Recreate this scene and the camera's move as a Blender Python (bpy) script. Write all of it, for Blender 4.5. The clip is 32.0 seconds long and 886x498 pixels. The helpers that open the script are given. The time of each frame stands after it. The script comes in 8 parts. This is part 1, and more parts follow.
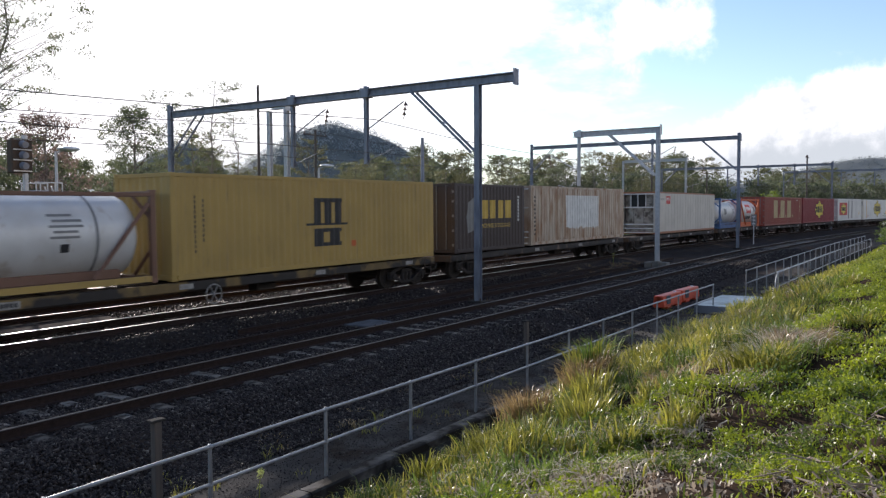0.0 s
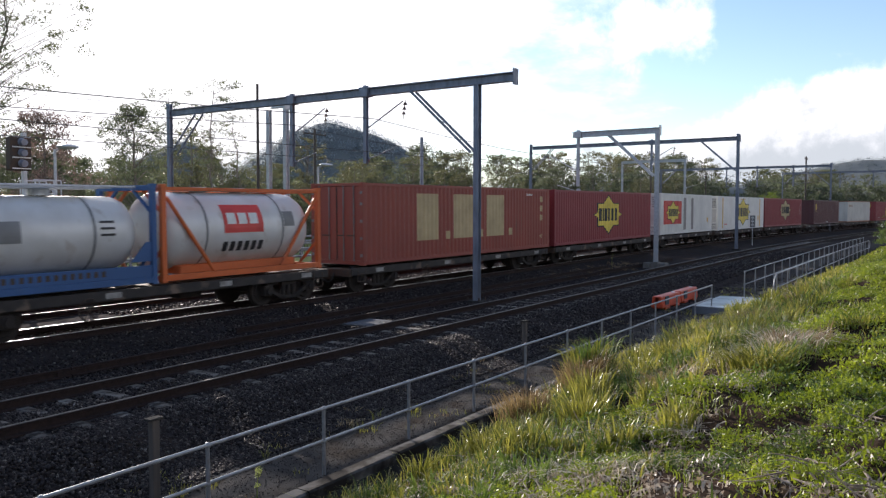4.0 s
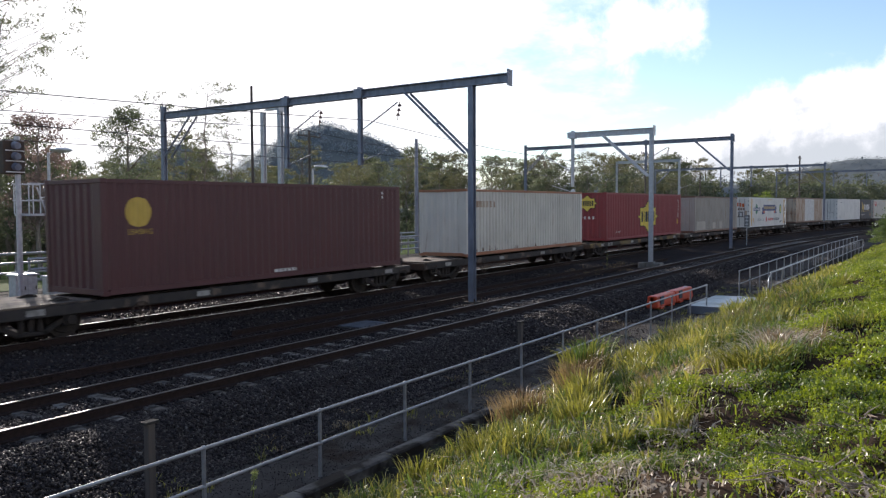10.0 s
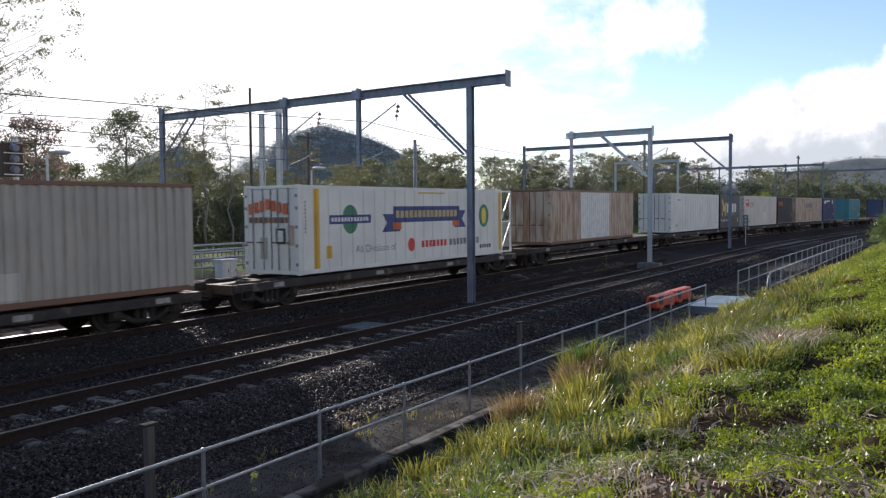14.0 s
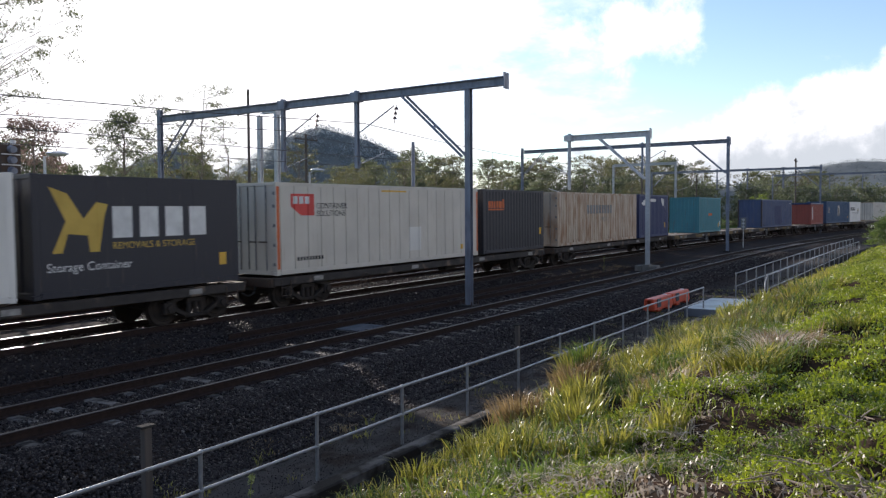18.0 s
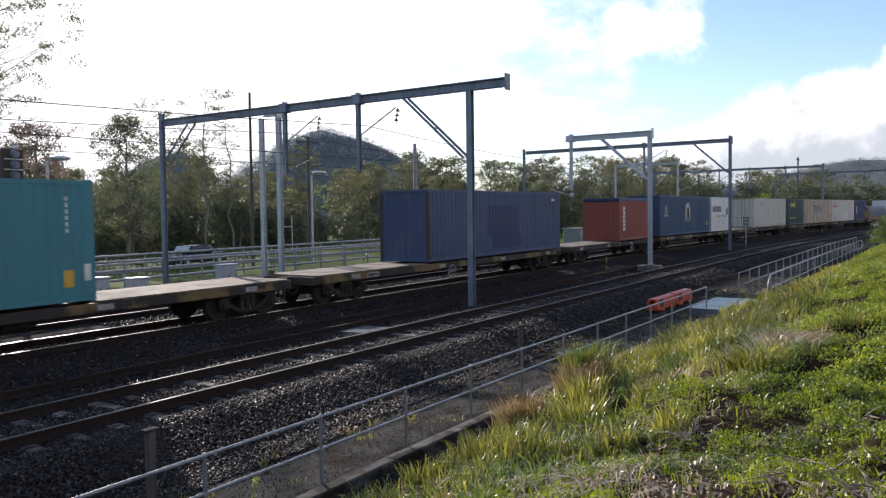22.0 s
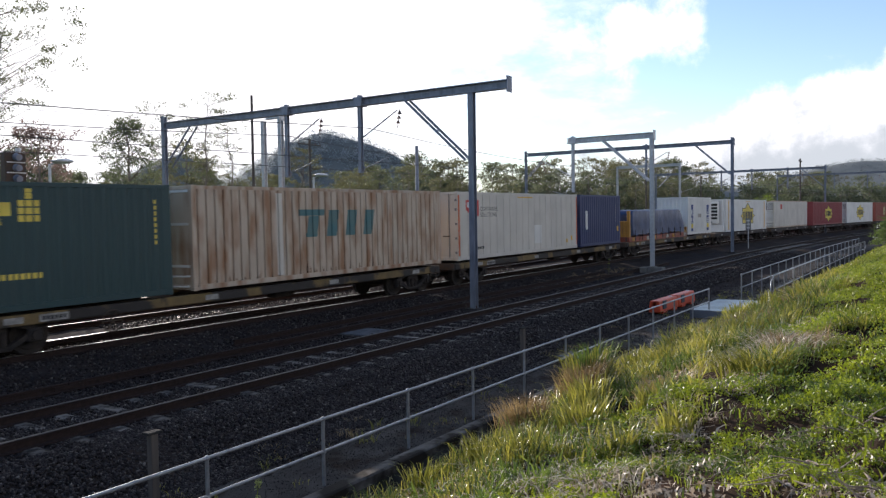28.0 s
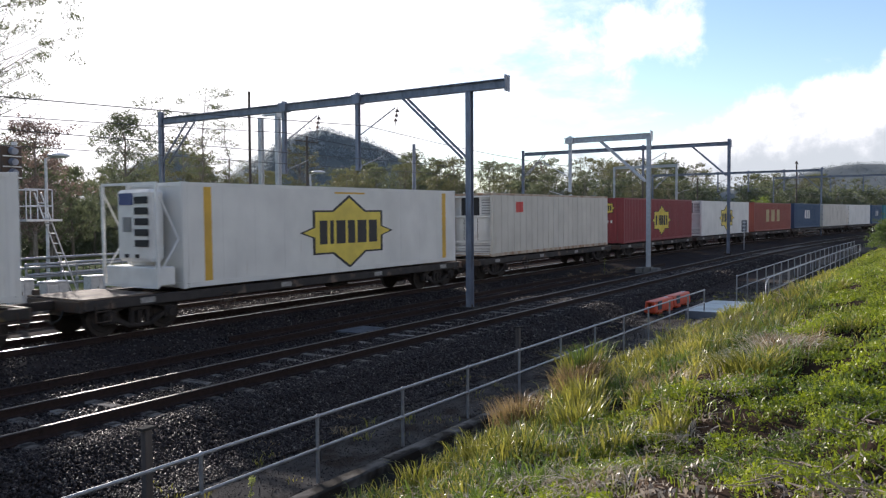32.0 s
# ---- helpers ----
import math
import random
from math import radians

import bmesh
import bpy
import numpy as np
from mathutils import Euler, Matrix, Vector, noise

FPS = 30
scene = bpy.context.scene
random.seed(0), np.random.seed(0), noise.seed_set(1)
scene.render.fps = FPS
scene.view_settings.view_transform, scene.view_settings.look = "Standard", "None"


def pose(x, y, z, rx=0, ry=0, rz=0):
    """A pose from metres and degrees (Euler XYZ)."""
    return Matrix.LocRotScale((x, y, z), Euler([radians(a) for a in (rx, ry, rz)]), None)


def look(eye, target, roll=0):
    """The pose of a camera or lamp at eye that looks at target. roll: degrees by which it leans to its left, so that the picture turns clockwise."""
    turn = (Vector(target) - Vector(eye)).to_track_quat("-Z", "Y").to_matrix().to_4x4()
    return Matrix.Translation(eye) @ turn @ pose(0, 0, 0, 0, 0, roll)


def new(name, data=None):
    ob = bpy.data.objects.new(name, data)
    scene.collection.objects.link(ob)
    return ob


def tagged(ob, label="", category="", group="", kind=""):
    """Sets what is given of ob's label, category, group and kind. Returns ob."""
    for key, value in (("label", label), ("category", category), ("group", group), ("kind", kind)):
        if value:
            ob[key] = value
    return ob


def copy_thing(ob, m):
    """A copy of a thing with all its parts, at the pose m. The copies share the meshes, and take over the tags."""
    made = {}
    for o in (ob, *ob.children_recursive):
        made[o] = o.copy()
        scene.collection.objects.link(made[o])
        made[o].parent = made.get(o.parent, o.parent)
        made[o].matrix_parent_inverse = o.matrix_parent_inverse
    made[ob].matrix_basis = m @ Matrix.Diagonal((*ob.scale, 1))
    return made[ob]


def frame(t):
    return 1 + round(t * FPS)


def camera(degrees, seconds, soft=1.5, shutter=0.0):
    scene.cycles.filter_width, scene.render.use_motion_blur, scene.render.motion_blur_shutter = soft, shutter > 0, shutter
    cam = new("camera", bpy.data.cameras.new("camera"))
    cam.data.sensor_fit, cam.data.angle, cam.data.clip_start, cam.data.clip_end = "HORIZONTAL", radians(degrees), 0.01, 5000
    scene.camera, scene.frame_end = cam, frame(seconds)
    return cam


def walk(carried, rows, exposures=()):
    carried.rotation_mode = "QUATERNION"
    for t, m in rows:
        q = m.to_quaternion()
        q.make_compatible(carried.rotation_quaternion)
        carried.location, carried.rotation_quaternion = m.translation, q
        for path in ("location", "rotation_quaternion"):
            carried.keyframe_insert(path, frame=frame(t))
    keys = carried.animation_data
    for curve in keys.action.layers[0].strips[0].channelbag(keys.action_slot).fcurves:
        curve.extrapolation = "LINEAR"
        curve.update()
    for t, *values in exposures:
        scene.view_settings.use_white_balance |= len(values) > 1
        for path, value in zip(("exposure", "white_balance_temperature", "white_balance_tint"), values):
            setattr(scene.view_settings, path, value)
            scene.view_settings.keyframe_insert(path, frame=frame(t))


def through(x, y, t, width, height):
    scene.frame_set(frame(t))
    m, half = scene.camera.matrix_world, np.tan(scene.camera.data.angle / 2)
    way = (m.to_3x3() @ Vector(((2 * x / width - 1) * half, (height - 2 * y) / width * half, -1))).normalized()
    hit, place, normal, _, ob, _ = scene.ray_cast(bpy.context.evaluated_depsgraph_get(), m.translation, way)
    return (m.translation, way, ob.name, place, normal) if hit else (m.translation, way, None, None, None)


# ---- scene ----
cam = camera(58.8, 32.0, soft=1.3, shutter=0.15)
EYE = (0.0, 0.0, 3.0)


def aim(heading, tilt, lean):
    """The camera's pose: heading in degrees from the track's direction, tilt up, lean to the left."""
    h, p = radians(heading), radians(tilt)
    way = Vector((math.cos(h) * math.cos(p), math.sin(h) * math.cos(p), math.sin(p)))
    return look(EYE, Vector(EYE) + way * 10, lean)


walk(cam, [
    (0, aim(33.650, -2.628, -0.177)),
    (0.5, aim(33.654, -2.618, -0.155)),
    (1, aim(33.660, -2.614, -0.055)),
    (1.5, aim(33.630, -2.631, -0.034)),
    (2, aim(33.600, -2.667, -0.037)),
    (2.5, aim(33.569, -2.663, -0.050)),
    (3, aim(33.568, -2.648, -0.047)),
    (3.5, aim(33.566, -2.652, 0.108)),
    (5.5, aim(33.486, -2.679, -0.021)),
    (6, aim(33.434, -2.652, -0.057)),
    (6.5, aim(33.392, -2.613, -0.003)),
    (7, aim(33.365, -2.595, -0.029)),
    (7.5, aim(33.342, -2.578, -0.112)),
    (8, aim(33.347, -2.567, -0.213)),
    (8.5, aim(33.315, -2.578, -0.299)),
    (9, aim(33.292, -2.575, -0.291)),
    (9.5, aim(33.260, -2.566, -0.216)),
    (10, aim(33.215, -2.568, -0.228)),
    (10.5, aim(33.208, -2.576, -0.179)),
    (11, aim(33.206, -2.576, -0.194)),
    (11.5, aim(33.221, -2.568, -0.224)),
    (12, aim(33.250, -2.571, -0.226)),
    (12.5, aim(33.259, -2.578, -0.196)),
    (13, aim(33.223, -2.571, -0.192)),
    (13.5, aim(33.192, -2.543, -0.357)),
    (14, aim(33.142, -2.496, -0.431)),
    (14.5, aim(33.099, -2.471, -0.356)),
    (16.5, aim(32.940, -2.343, -0.438)),
    (17, aim(32.964, -2.336, -0.414)),
    (17.5, aim(32.979, -2.340, -0.338)),
    (18, aim(32.991, -2.341, -0.328)),
    (18.5, aim(32.996, -2.343, -0.378)),
    (19, aim(32.986, -2.326, -0.486)),
    (19.5, aim(32.980, -2.314, -0.578)),
    (20, aim(32.984, -2.306, -0.529)),
    (20.5, aim(32.998, -2.295, -0.581)),
    (21, aim(33.064, -2.289, -0.584)),
    (21.5, aim(33.145, -2.267, -0.689)),
    (22, aim(33.167, -2.231, -0.750)),
    (22.5, aim(33.184, -2.193, -0.682)),
    (23, aim(33.223, -2.172, -0.750)),
    (23.5, aim(33.226, -2.152, -0.752)),
    (24, aim(33.228, -2.113, -0.741)),
    (24.5, aim(33.280, -2.116, -0.709)),
    (25, aim(33.307, -2.107, -0.659)),
    (25.5, aim(33.317, -2.114, -0.560)),
    (27.5, aim(33.335, -2.087, -0.812)),
    (28, aim(33.317, -2.069, -0.867)),
    (28.5, aim(33.288, -2.059, -0.772)),
    (29, aim(33.242, -2.070, -0.863)),
    (29.5, aim(33.189, -2.070, -0.915)),
    (30, aim(33.121, -2.080, -0.860)),
    (30.5, aim(33.077, -2.100, -0.621)),
    (31, aim(33.066, -2.140, -0.479)),
    (31.5, aim(33.047, -2.160, -0.320)),
    (32, aim(33.045, -2.181, -0.273)),], exposures=[(0, 0.36, 6500, 16), (32, 0.36, 6500, 16)])

# ---- world and sun ----
SUN_HEADING, SUN_UP = 63.0, 18.4
world = bpy.data.worlds.new("world")
scene.world = world
world.use_nodes = True
wn, wl = world.node_tree.nodes, world.node_tree.links
wn.clear()
w_out = wn.new("ShaderNodeOutputWorld")
w_bg = wn.new("ShaderNodeBackground")
w_bg.inputs["Strength"].default_value = 0.15
w_sky = wn.new("ShaderNodeTexSky")
w_sky.sky_type, w_sky.sun_disc = "NISHITA", False
w_sky.sun_elevation, w_sky.sun_rotation = radians(SUN_UP), radians(90 - SUN_HEADING)
w_sky.dust_density, w_sky.air_density, w_sky.ozone_density = 0.15, 1.0, 2.0
w_co = wn.new("ShaderNodeTexCoord")
w_sep = wn.new("ShaderNodeSeparateXYZ")
wl.new(w_co.outputs["Generated"], w_sep.inputs[0])


def wmath(op, a, b=None, c=None):
    n = wn.new("ShaderNodeMath")
    n.operation = op
    for i, v in enumerate((a, b, c)):
        if v is None:
            continue
        if isinstance(v, (int, float)):
            n.inputs[i].default_value = v
        else:
            wl.new(v, n.inputs[i])
    return n.outputs[0]


w_h = wmath("ADD", wmath("MAXIMUM", w_sep.outputs[2], 0.0), 0.22)
w_vec = wn.new("ShaderNodeCombineXYZ")
wl.new(wmath("DIVIDE", w_sep.outputs[0], w_h), w_vec.inputs[0])
wl.new(wmath("DIVIDE", w_sep.outputs[1], w_h), w_vec.inputs[1])
# thin cloud sheet towards the sun, a bank of cumulus over the hills away from it, blue between
w_dot = wn.new("ShaderNodeVectorMath")
w_dot.operation = "DOT_PRODUCT"
wl.new(w_co.outputs["Generated"], w_dot.inputs[0])
_sh, _su = radians(SUN_HEADING), radians(SUN_UP)
SUN_DIR = Vector((math.cos(_sh) * math.cos(_su), math.sin(_sh) * math.cos(_su), math.sin(_su)))
w_dot.inputs[1].default_value = SUN_DIR


def wnoise(scale, detail, rough, vec):
    n = wn.new("ShaderNodeTexNoise")
    n.inputs["Scale"].default_value, n.inputs["Detail"].default_value, n.inputs["Roughness"].default_value = scale, detail, rough
    wl.new(vec, n.inputs["Vector"])
    return wmath("ADD", n.outputs["Fac"], -0.5)


def wsmooth(v, lo, hi):
    n = wn.new("ShaderNodeMapRange")
    n.interpolation_type = "SMOOTHSTEP"
    n.inputs["From Min"].default_value, n.inputs["From Max"].default_value = lo, hi
    wl.new(v, n.inputs["Value"])
    return n.outputs[0]


w_puff = wnoise(8.5, 12.0, 0.60, w_co.outputs["Generated"])
w_wisp = wnoise(2.6, 9.0, 0.62, w_vec.outputs[0])
w_sheet = wsmooth(wmath("MULTIPLY_ADD", w_wisp, 0.42, w_dot.outputs["Value"]), 0.73, 0.92)
w_top = wmath("MULTIPLY_ADD", w_sep.outputs[1], -0.32, 0.200)
w_cum = wsmooth(wmath("MULTIPLY_ADD", w_puff, 0.20, wmath("SUBTRACT", w_top, w_sep.outputs[2])), -0.012, 0.028)
w_streak = wmath("MULTIPLY", wsmooth(w_wisp, 0.10, 0.28), 0.55)
# a loose cumulus high over the bend
w_off = wn.new("ShaderNodeVectorMath")
w_off.operation = "DISTANCE"
wl.new(w_co.outputs["Generated"], w_off.inputs[0])
w_off.inputs[1].default_value = (0.9198, 0.3203, 0.2267)
w_tuft = wmath("MULTIPLY", wsmooth(wmath("SUBTRACT", wmath("MULTIPLY_ADD", w_puff, 0.30, 0.055), w_off.outputs["Value"]), -0.02, 0.05), 0.95)
w_cover = wmath("MAXIMUM", wmath("MAXIMUM", w_sheet, w_cum), wmath("MAXIMUM", w_streak, w_tuft))
w_fold = wnoise(14.0, 10.0, 0.6, w_co.outputs["Generated"])
w_cl = wn.new("ShaderNodeMix")
w_cl.data_type = "RGBA"
w_cl.inputs[6].default_value, w_cl.inputs[7].default_value = (3.5, 3.85, 4.1, 1), (8.0, 8.1, 8.2, 1)
w_light = wmath("ADD", wmath("MULTIPLY_ADD", w_sep.outputs[2], 7.0, -0.50), wmath("MULTIPLY_ADD", w_fold, 1.9, wmath("MULTIPLY_ADD", w_dot.outputs["Value"], 1.3, -0.64)))
wl.new(wsmooth(w_light, 0.05, 0.75), w_cl.inputs[0])
w_mix = wn.new("ShaderNodeMix")
w_mix.data_type = "RGBA"
wl.new(w_cover, w_mix.inputs[0])
wl.new(w_sky.outputs[0], w_mix.inputs[6])
wl.new(w_cl.outputs[2], w_mix.inputs[7])
wl.new(w_mix.outputs[2], w_bg.inputs[0])
wl.new(w_bg.outputs[0], w_out.inputs[0])

sun = new("sun", bpy.data.lights.new("sun", "SUN"))
sun.data.energy, sun.data.angle, sun.data.color = 4.9, radians(0.6), (1.0, 0.93, 0.82)
sun.matrix_world = look((0, 0, 0), -SUN_DIR)

# ---- materials ----


def nodes_of(name):
    m = bpy.data.materials.new(name)
    m.use_nodes = True
    return m, m.node_tree.nodes, m.node_tree.links


def surf(name, col, col2=None, scale=6.0, rough=0.7, bump=0.15, metal=0.0, stretch=(1, 1, 1), spread=(0.35, 0.7),
         fine=60.0, rnd=0.0, space="Object", spec=0.5, stain=None, stain_at=(0.55, 0.75), stain_scale=2.0, stain_stretch=(1, 1, 1)):
    """Principled surface with two scales of variation, optional stain colour and random tint."""
    m, n, l = nodes_of(name)
    b = n["Principled BSDF"]
    b.inputs["Roughness"].default_value, b.inputs["Metallic"].default_value = rough, metal
    b.inputs["Specular IOR Level"].default_value = spec
    co = n.new("ShaderNodeTexCoord")
    mp = n.new("ShaderNodeMapping")
    mp.inputs["Scale"].default_value = stretch
    l.new(co.outputs[space], mp.inputs[0])
    n1 = n.new("ShaderNodeTexNoise")
    n1.inputs["Scale"].default_value, n1.inputs["Detail"].default_value = scale, 6.0
    l.new(mp.outputs[0], n1.inputs["Vector"])
    r = n.new("ShaderNodeMapRange")
    r.inputs["From Min"].default_value, r.inputs["From Max"].default_value = spread
    l.new(n1.outputs["Fac"], r.inputs["Value"])
    mx = n.new("ShaderNodeMix")
    mx.data_type = "RGBA"
    c2 = col2 or tuple(c * 0.7 for c in col)
    mx.inputs[6].default_value, mx.inputs[7].default_value = (*col, 1), (*c2, 1)
    l.new(r.outputs[0], mx.inputs[0])
    last = mx.outputs[2]
    if stain:
        mp2 = n.new("ShaderNodeMapping")
        mp2.inputs["Scale"].default_value = stain_stretch
        l.new(co.outputs[space], mp2.inputs[0])
        ns = n.new("ShaderNodeTexNoise")
        ns.inputs["Scale"].default_value, ns.inputs["Detail"].default_value = stain_scale, 8.0
        l.new(mp2.outputs[0], ns.inputs["Vector"])
        rs = n.new("ShaderNodeMapRange")
        rs.inputs["From Min"].default_value, rs.inputs["From Max"].default_value = stain_at
        l.new(ns.outputs["Fac"], rs.inputs["Value"])
        ms = n.new("ShaderNodeMix")
        ms.data_type = "RGBA"
        ms.inputs[7].default_value = (*stain, 1)
        l.new(last, ms.inputs[6])
        l.new(rs.outputs[0], ms.inputs[0])
        last = ms.outputs[2]
    if rnd:
        oi = n.new("ShaderNodeObjectInfo")
        hv = n.new("ShaderNodeHueSaturation")
        rr = n.new("ShaderNodeMapRange")
        rr.inputs["To Min"].default_value, rr.inputs["To Max"].default_value = 1 - rnd, 1 + rnd
        l.new(oi.outputs["Random"], rr.inputs["Value"])
        l.new(rr.outputs[0], hv.inputs["Value"])
        l.new(last, hv.inputs["Color"])
        last = hv.outputs[0]
    l.new(last, b.inputs["Base Color"])
    if bump:
        nb = n.new("ShaderNodeTexNoise")
        nb.inputs["Scale"].default_value, nb.inputs["Detail"].default_value = fine, 4.0
        l.new(co.outputs[space], nb.inputs["Vector"])
        bp = n.new("ShaderNodeBump")
        bp.inputs["Strength"].default_value, bp.inputs["Distance"].default_value = bump, 0.02
        l.new(nb.outputs["Fac"], bp.inputs["Height"])
        l.new(bp.outputs[0], b.inputs["Normal"])
        rm = n.new("ShaderNodeMapRange")
        rm.inputs["To Min"].default_value, rm.inputs["To Max"].default_value = max(0.05, rough - 0.12), min(1, rough + 0.12)
        l.new(n1.outputs["Fac"], rm.inputs["Value"])
        l.new(rm.outputs[0], b.inputs["Roughness"])
    return m


def leafy(name, col, col2, through=0.35, rough=0.55, patch=1.3):
    """Leaf or grass: diffuse and translucent, each blade or leaf of its own tint."""
    m, n, l = nodes_of(name)
    b = n["Principled BSDF"]
    b.inputs["Roughness"].default_value = rough
    ge = n.new("ShaderNodeNewGeometry")
    mx = n.new("ShaderNodeMix")
    mx.data_type = "RGBA"
    mx.inputs[6].default_value, mx.inputs[7].default_value = (*col, 1), (*col2, 1)
    co, nz = n.new("ShaderNodeTexCoord"), n.new("ShaderNodeTexNoise")
    nz.inputs["Scale"].default_value, nz.inputs["Detail"].default_value = patch, 3.0
    l.new(co.outputs["Object"], nz.inputs["Vector"])
    ad = n.new("ShaderNodeMath")
    ad.operation = "MULTIPLY_ADD"
    ad.inputs[1].default_value = 2.2
    l.new(nz.outputs["Fac"], ad.inputs[0])
    ha = n.new("ShaderNodeMath")
    ha.operation = "MULTIPLY_ADD"
    ha.inputs[1].default_value, ha.inputs[2].default_value = 0.6, -0.9
    l.new(ge.outputs["Random Per Island"], ha.inputs[0])
    l.new(ha.outputs[0], ad.inputs[2])
    ad.use_clamp = True
    l.new(ad.outputs[0], mx.inputs[0])
    l.new(mx.outputs[2], b.inputs["Base Color"])
    tr = n.new("ShaderNodeBsdfTranslucent")
    hs = n.new("ShaderNodeHueSaturation")
    hs.inputs["Saturation"].default_value, hs.inputs["Value"].default_value = 1.1, 1.5
    l.new(mx.outputs[2], hs.inputs["Color"])
    l.new(hs.outputs[0], tr.inputs[0])
    sh = n.new("ShaderNodeMixShader")
    sh.inputs[0].default_value = through
    l.new(b.outputs[0], sh.inputs[1])
    l.new(tr.outputs[0], sh.inputs[2])
    l.new(sh.outputs[0], n["Material Output"].inputs[0])
    return m


def paint(name, col, dirt=(0.12, 0.09, 0.07), amount=0.62, rough=0.5, sharp=0.22, fine=5.0, run=0.16):
    """Weathered container paint: faint blotches, fine streaks that run down, scuffs."""
    return surf(name, col, tuple(c * 0.84 + 0.008 for c in col), scale=0.9, rough=rough, bump=0.06, stretch=(1.0, 1.0, 0.8),
                fine=35, stain=dirt, stain_at=(amount, amount + sharp), stain_scale=fine, stain_stretch=(2.0, 2.0, run))


M = {}
M["steel"] = surf("galvanised_steel", (0.55, 0.57, 0.60), (0.42, 0.44, 0.47), 9, 0.45, 0.08, 0.35)
M["tubing"] = surf("weathered_tube", (0.34, 0.36, 0.38), (0.24, 0.25, 0.27), 9, 0.42, 0.05, 0.5)
M["mast"] = surf("mast_steel", (0.24, 0.27, 0.335), (0.15, 0.17, 0.215), 5, 0.5, 0.08, 0.3, stretch=(1, 1, 0.3))
M["darksteel"] = surf("dark_steel", (0.06, 0.05, 0.045), (0.10, 0.065, 0.045), 7, 0.7, 0.2, 0.3)
M["bogie"] = surf("bogie_iron", (0.028, 0.025, 0.024), (0.048, 0.038, 0.032), 5, 0.85, 0.25, spec=0.25)
M["rail_top"] = surf("rail_head", (0.55, 0.54, 0.53), (0.40, 0.385, 0.37), 8, 0.3, 0.03, 0.95)
M["rail_dull"] = surf("rail_head_dull", (0.075, 0.066, 0.063), (0.045, 0.040, 0.038), 8, 0.5, 0.05, 0.35)
M["kerb"] = surf("kerb_concrete", (0.20, 0.185, 0.165), (0.11, 0.10, 0.09), 3, 0.92, 0.4, spec=0.1, stain=(0.04, 0.034, 0.028), stain_at=(0.46, 0.56), stain_scale=1.6)
M["pit"] = surf("pit_concrete", (0.06, 0.056, 0.052), (0.038, 0.036, 0.034), 4, 0.95, 0.4, spec=0.08)
M["rail_rust"] = surf("rail_rust", (0.034, 0.021, 0.018), (0.022, 0.015, 0.014), 12, 0.85, 0.2, spec=0.2)
M["sleeper"] = surf("sleeper_concrete", (0.24, 0.22, 0.20), (0.13, 0.115, 0.10), 5, 0.9, 0.25, rnd=0.3, spec=0.1, stain=(0.05, 0.043, 0.038), stain_at=(0.46, 0.58), stain_scale=3.5)
# darker concrete for the sleepers beyond the near track
M["sleeper_dark"] = surf("sleeper_dark_grey", (0.085, 0.075, 0.068), (0.045, 0.040, 0.036), 5, 0.9, 0.25, rnd=0.3, spec=0.05)
M["concrete"] = surf("concrete", (0.20, 0.19, 0.175), (0.12, 0.115, 0.10), 3, 0.9, 0.25, stain=(0.12, 0.11, 0.09))
M["lid"] = surf("pit_lid", (0.12, 0.13, 0.148), (0.075, 0.082, 0.095), 4, 0.85, 0.1, spec=0.12)
def crushed_rock():
    """Ballast stone: every stone of its own grey, now and then a pale one, rough with slightly shiny facets."""
    m, n, l = nodes_of("ballast_stone")
    b = n["Principled BSDF"]
    ge, rp = n.new("ShaderNodeNewGeometry"), n.new("ShaderNodeValToRGB")
    for at, c in ((0.0, (0.018, 0.015, 0.015)), (0.5, (0.034, 0.028, 0.028)), (0.90, (0.050, 0.042, 0.041)), (0.975, (0.075, 0.066, 0.062)), (1.0, (0.17, 0.155, 0.14))):
        e = rp.color_ramp.elements[0] if at == 0 else rp.color_ramp.elements[-1] if at == 1 else rp.color_ramp.elements.new(at)
        e.position, e.color = at, (*c, 1)
    l.new(ge.outputs["Random Per Island"], rp.inputs[0])
    l.new(rp.outputs[0], b.inputs["Base Color"])
    ro = n.new("ShaderNodeMapRange")
    ro.inputs["To Min"].default_value, ro.inputs["To Max"].default_value = 0.9, 0.42
    l.new(ge.outputs["Random Per Island"], ro.inputs["Value"])
    l.new(ro.outputs[0], b.inputs["Roughness"])
    b.inputs["Specular IOR Level"].default_value = 0.12
    return m


M["stone"] = crushed_rock()
M["wood"] = surf("pole_timber", (0.11, 0.092, 0.08), (0.07, 0.06, 0.053), 4, 0.9, 0.3, stretch=(4, 4, 0.3))
M["deck"] = surf("deck_timber", (0.20, 0.155, 0.12), (0.10, 0.078, 0.062), 3, 0.85, 0.3, stretch=(0.4, 6, 1), stain=(0.045, 0.036, 0.03), stain_at=(0.50, 0.60), stain_scale=0.9)
M["sill_brown"] = surf("sill_brown", (0.042, 0.035, 0.032), (0.028, 0.025, 0.024), 3, 0.8, 0.15, stain=(0.16, 0.115, 0.085), stain_at=(0.60, 0.66), stain_scale=1.1)
M["sill_yellow"] = surf("sill_yellow", (0.20, 0.13, 0.045), (0.12, 0.085, 0.04), 2.5, 0.75, 0.12, stain=(0.030, 0.025, 0.022), stain_at=(0.47, 0.53), stain_scale=0.9)
M["reflector"] = surf("reflector_white", (0.36, 0.35, 0.33), (0.18, 0.17, 0.16), 6, 0.5, 0.05)
M["orange"] = surf("barrier_orange", (0.66, 0.075, 0.022), (0.50, 0.055, 0.02), 4, 0.45, 0.05)
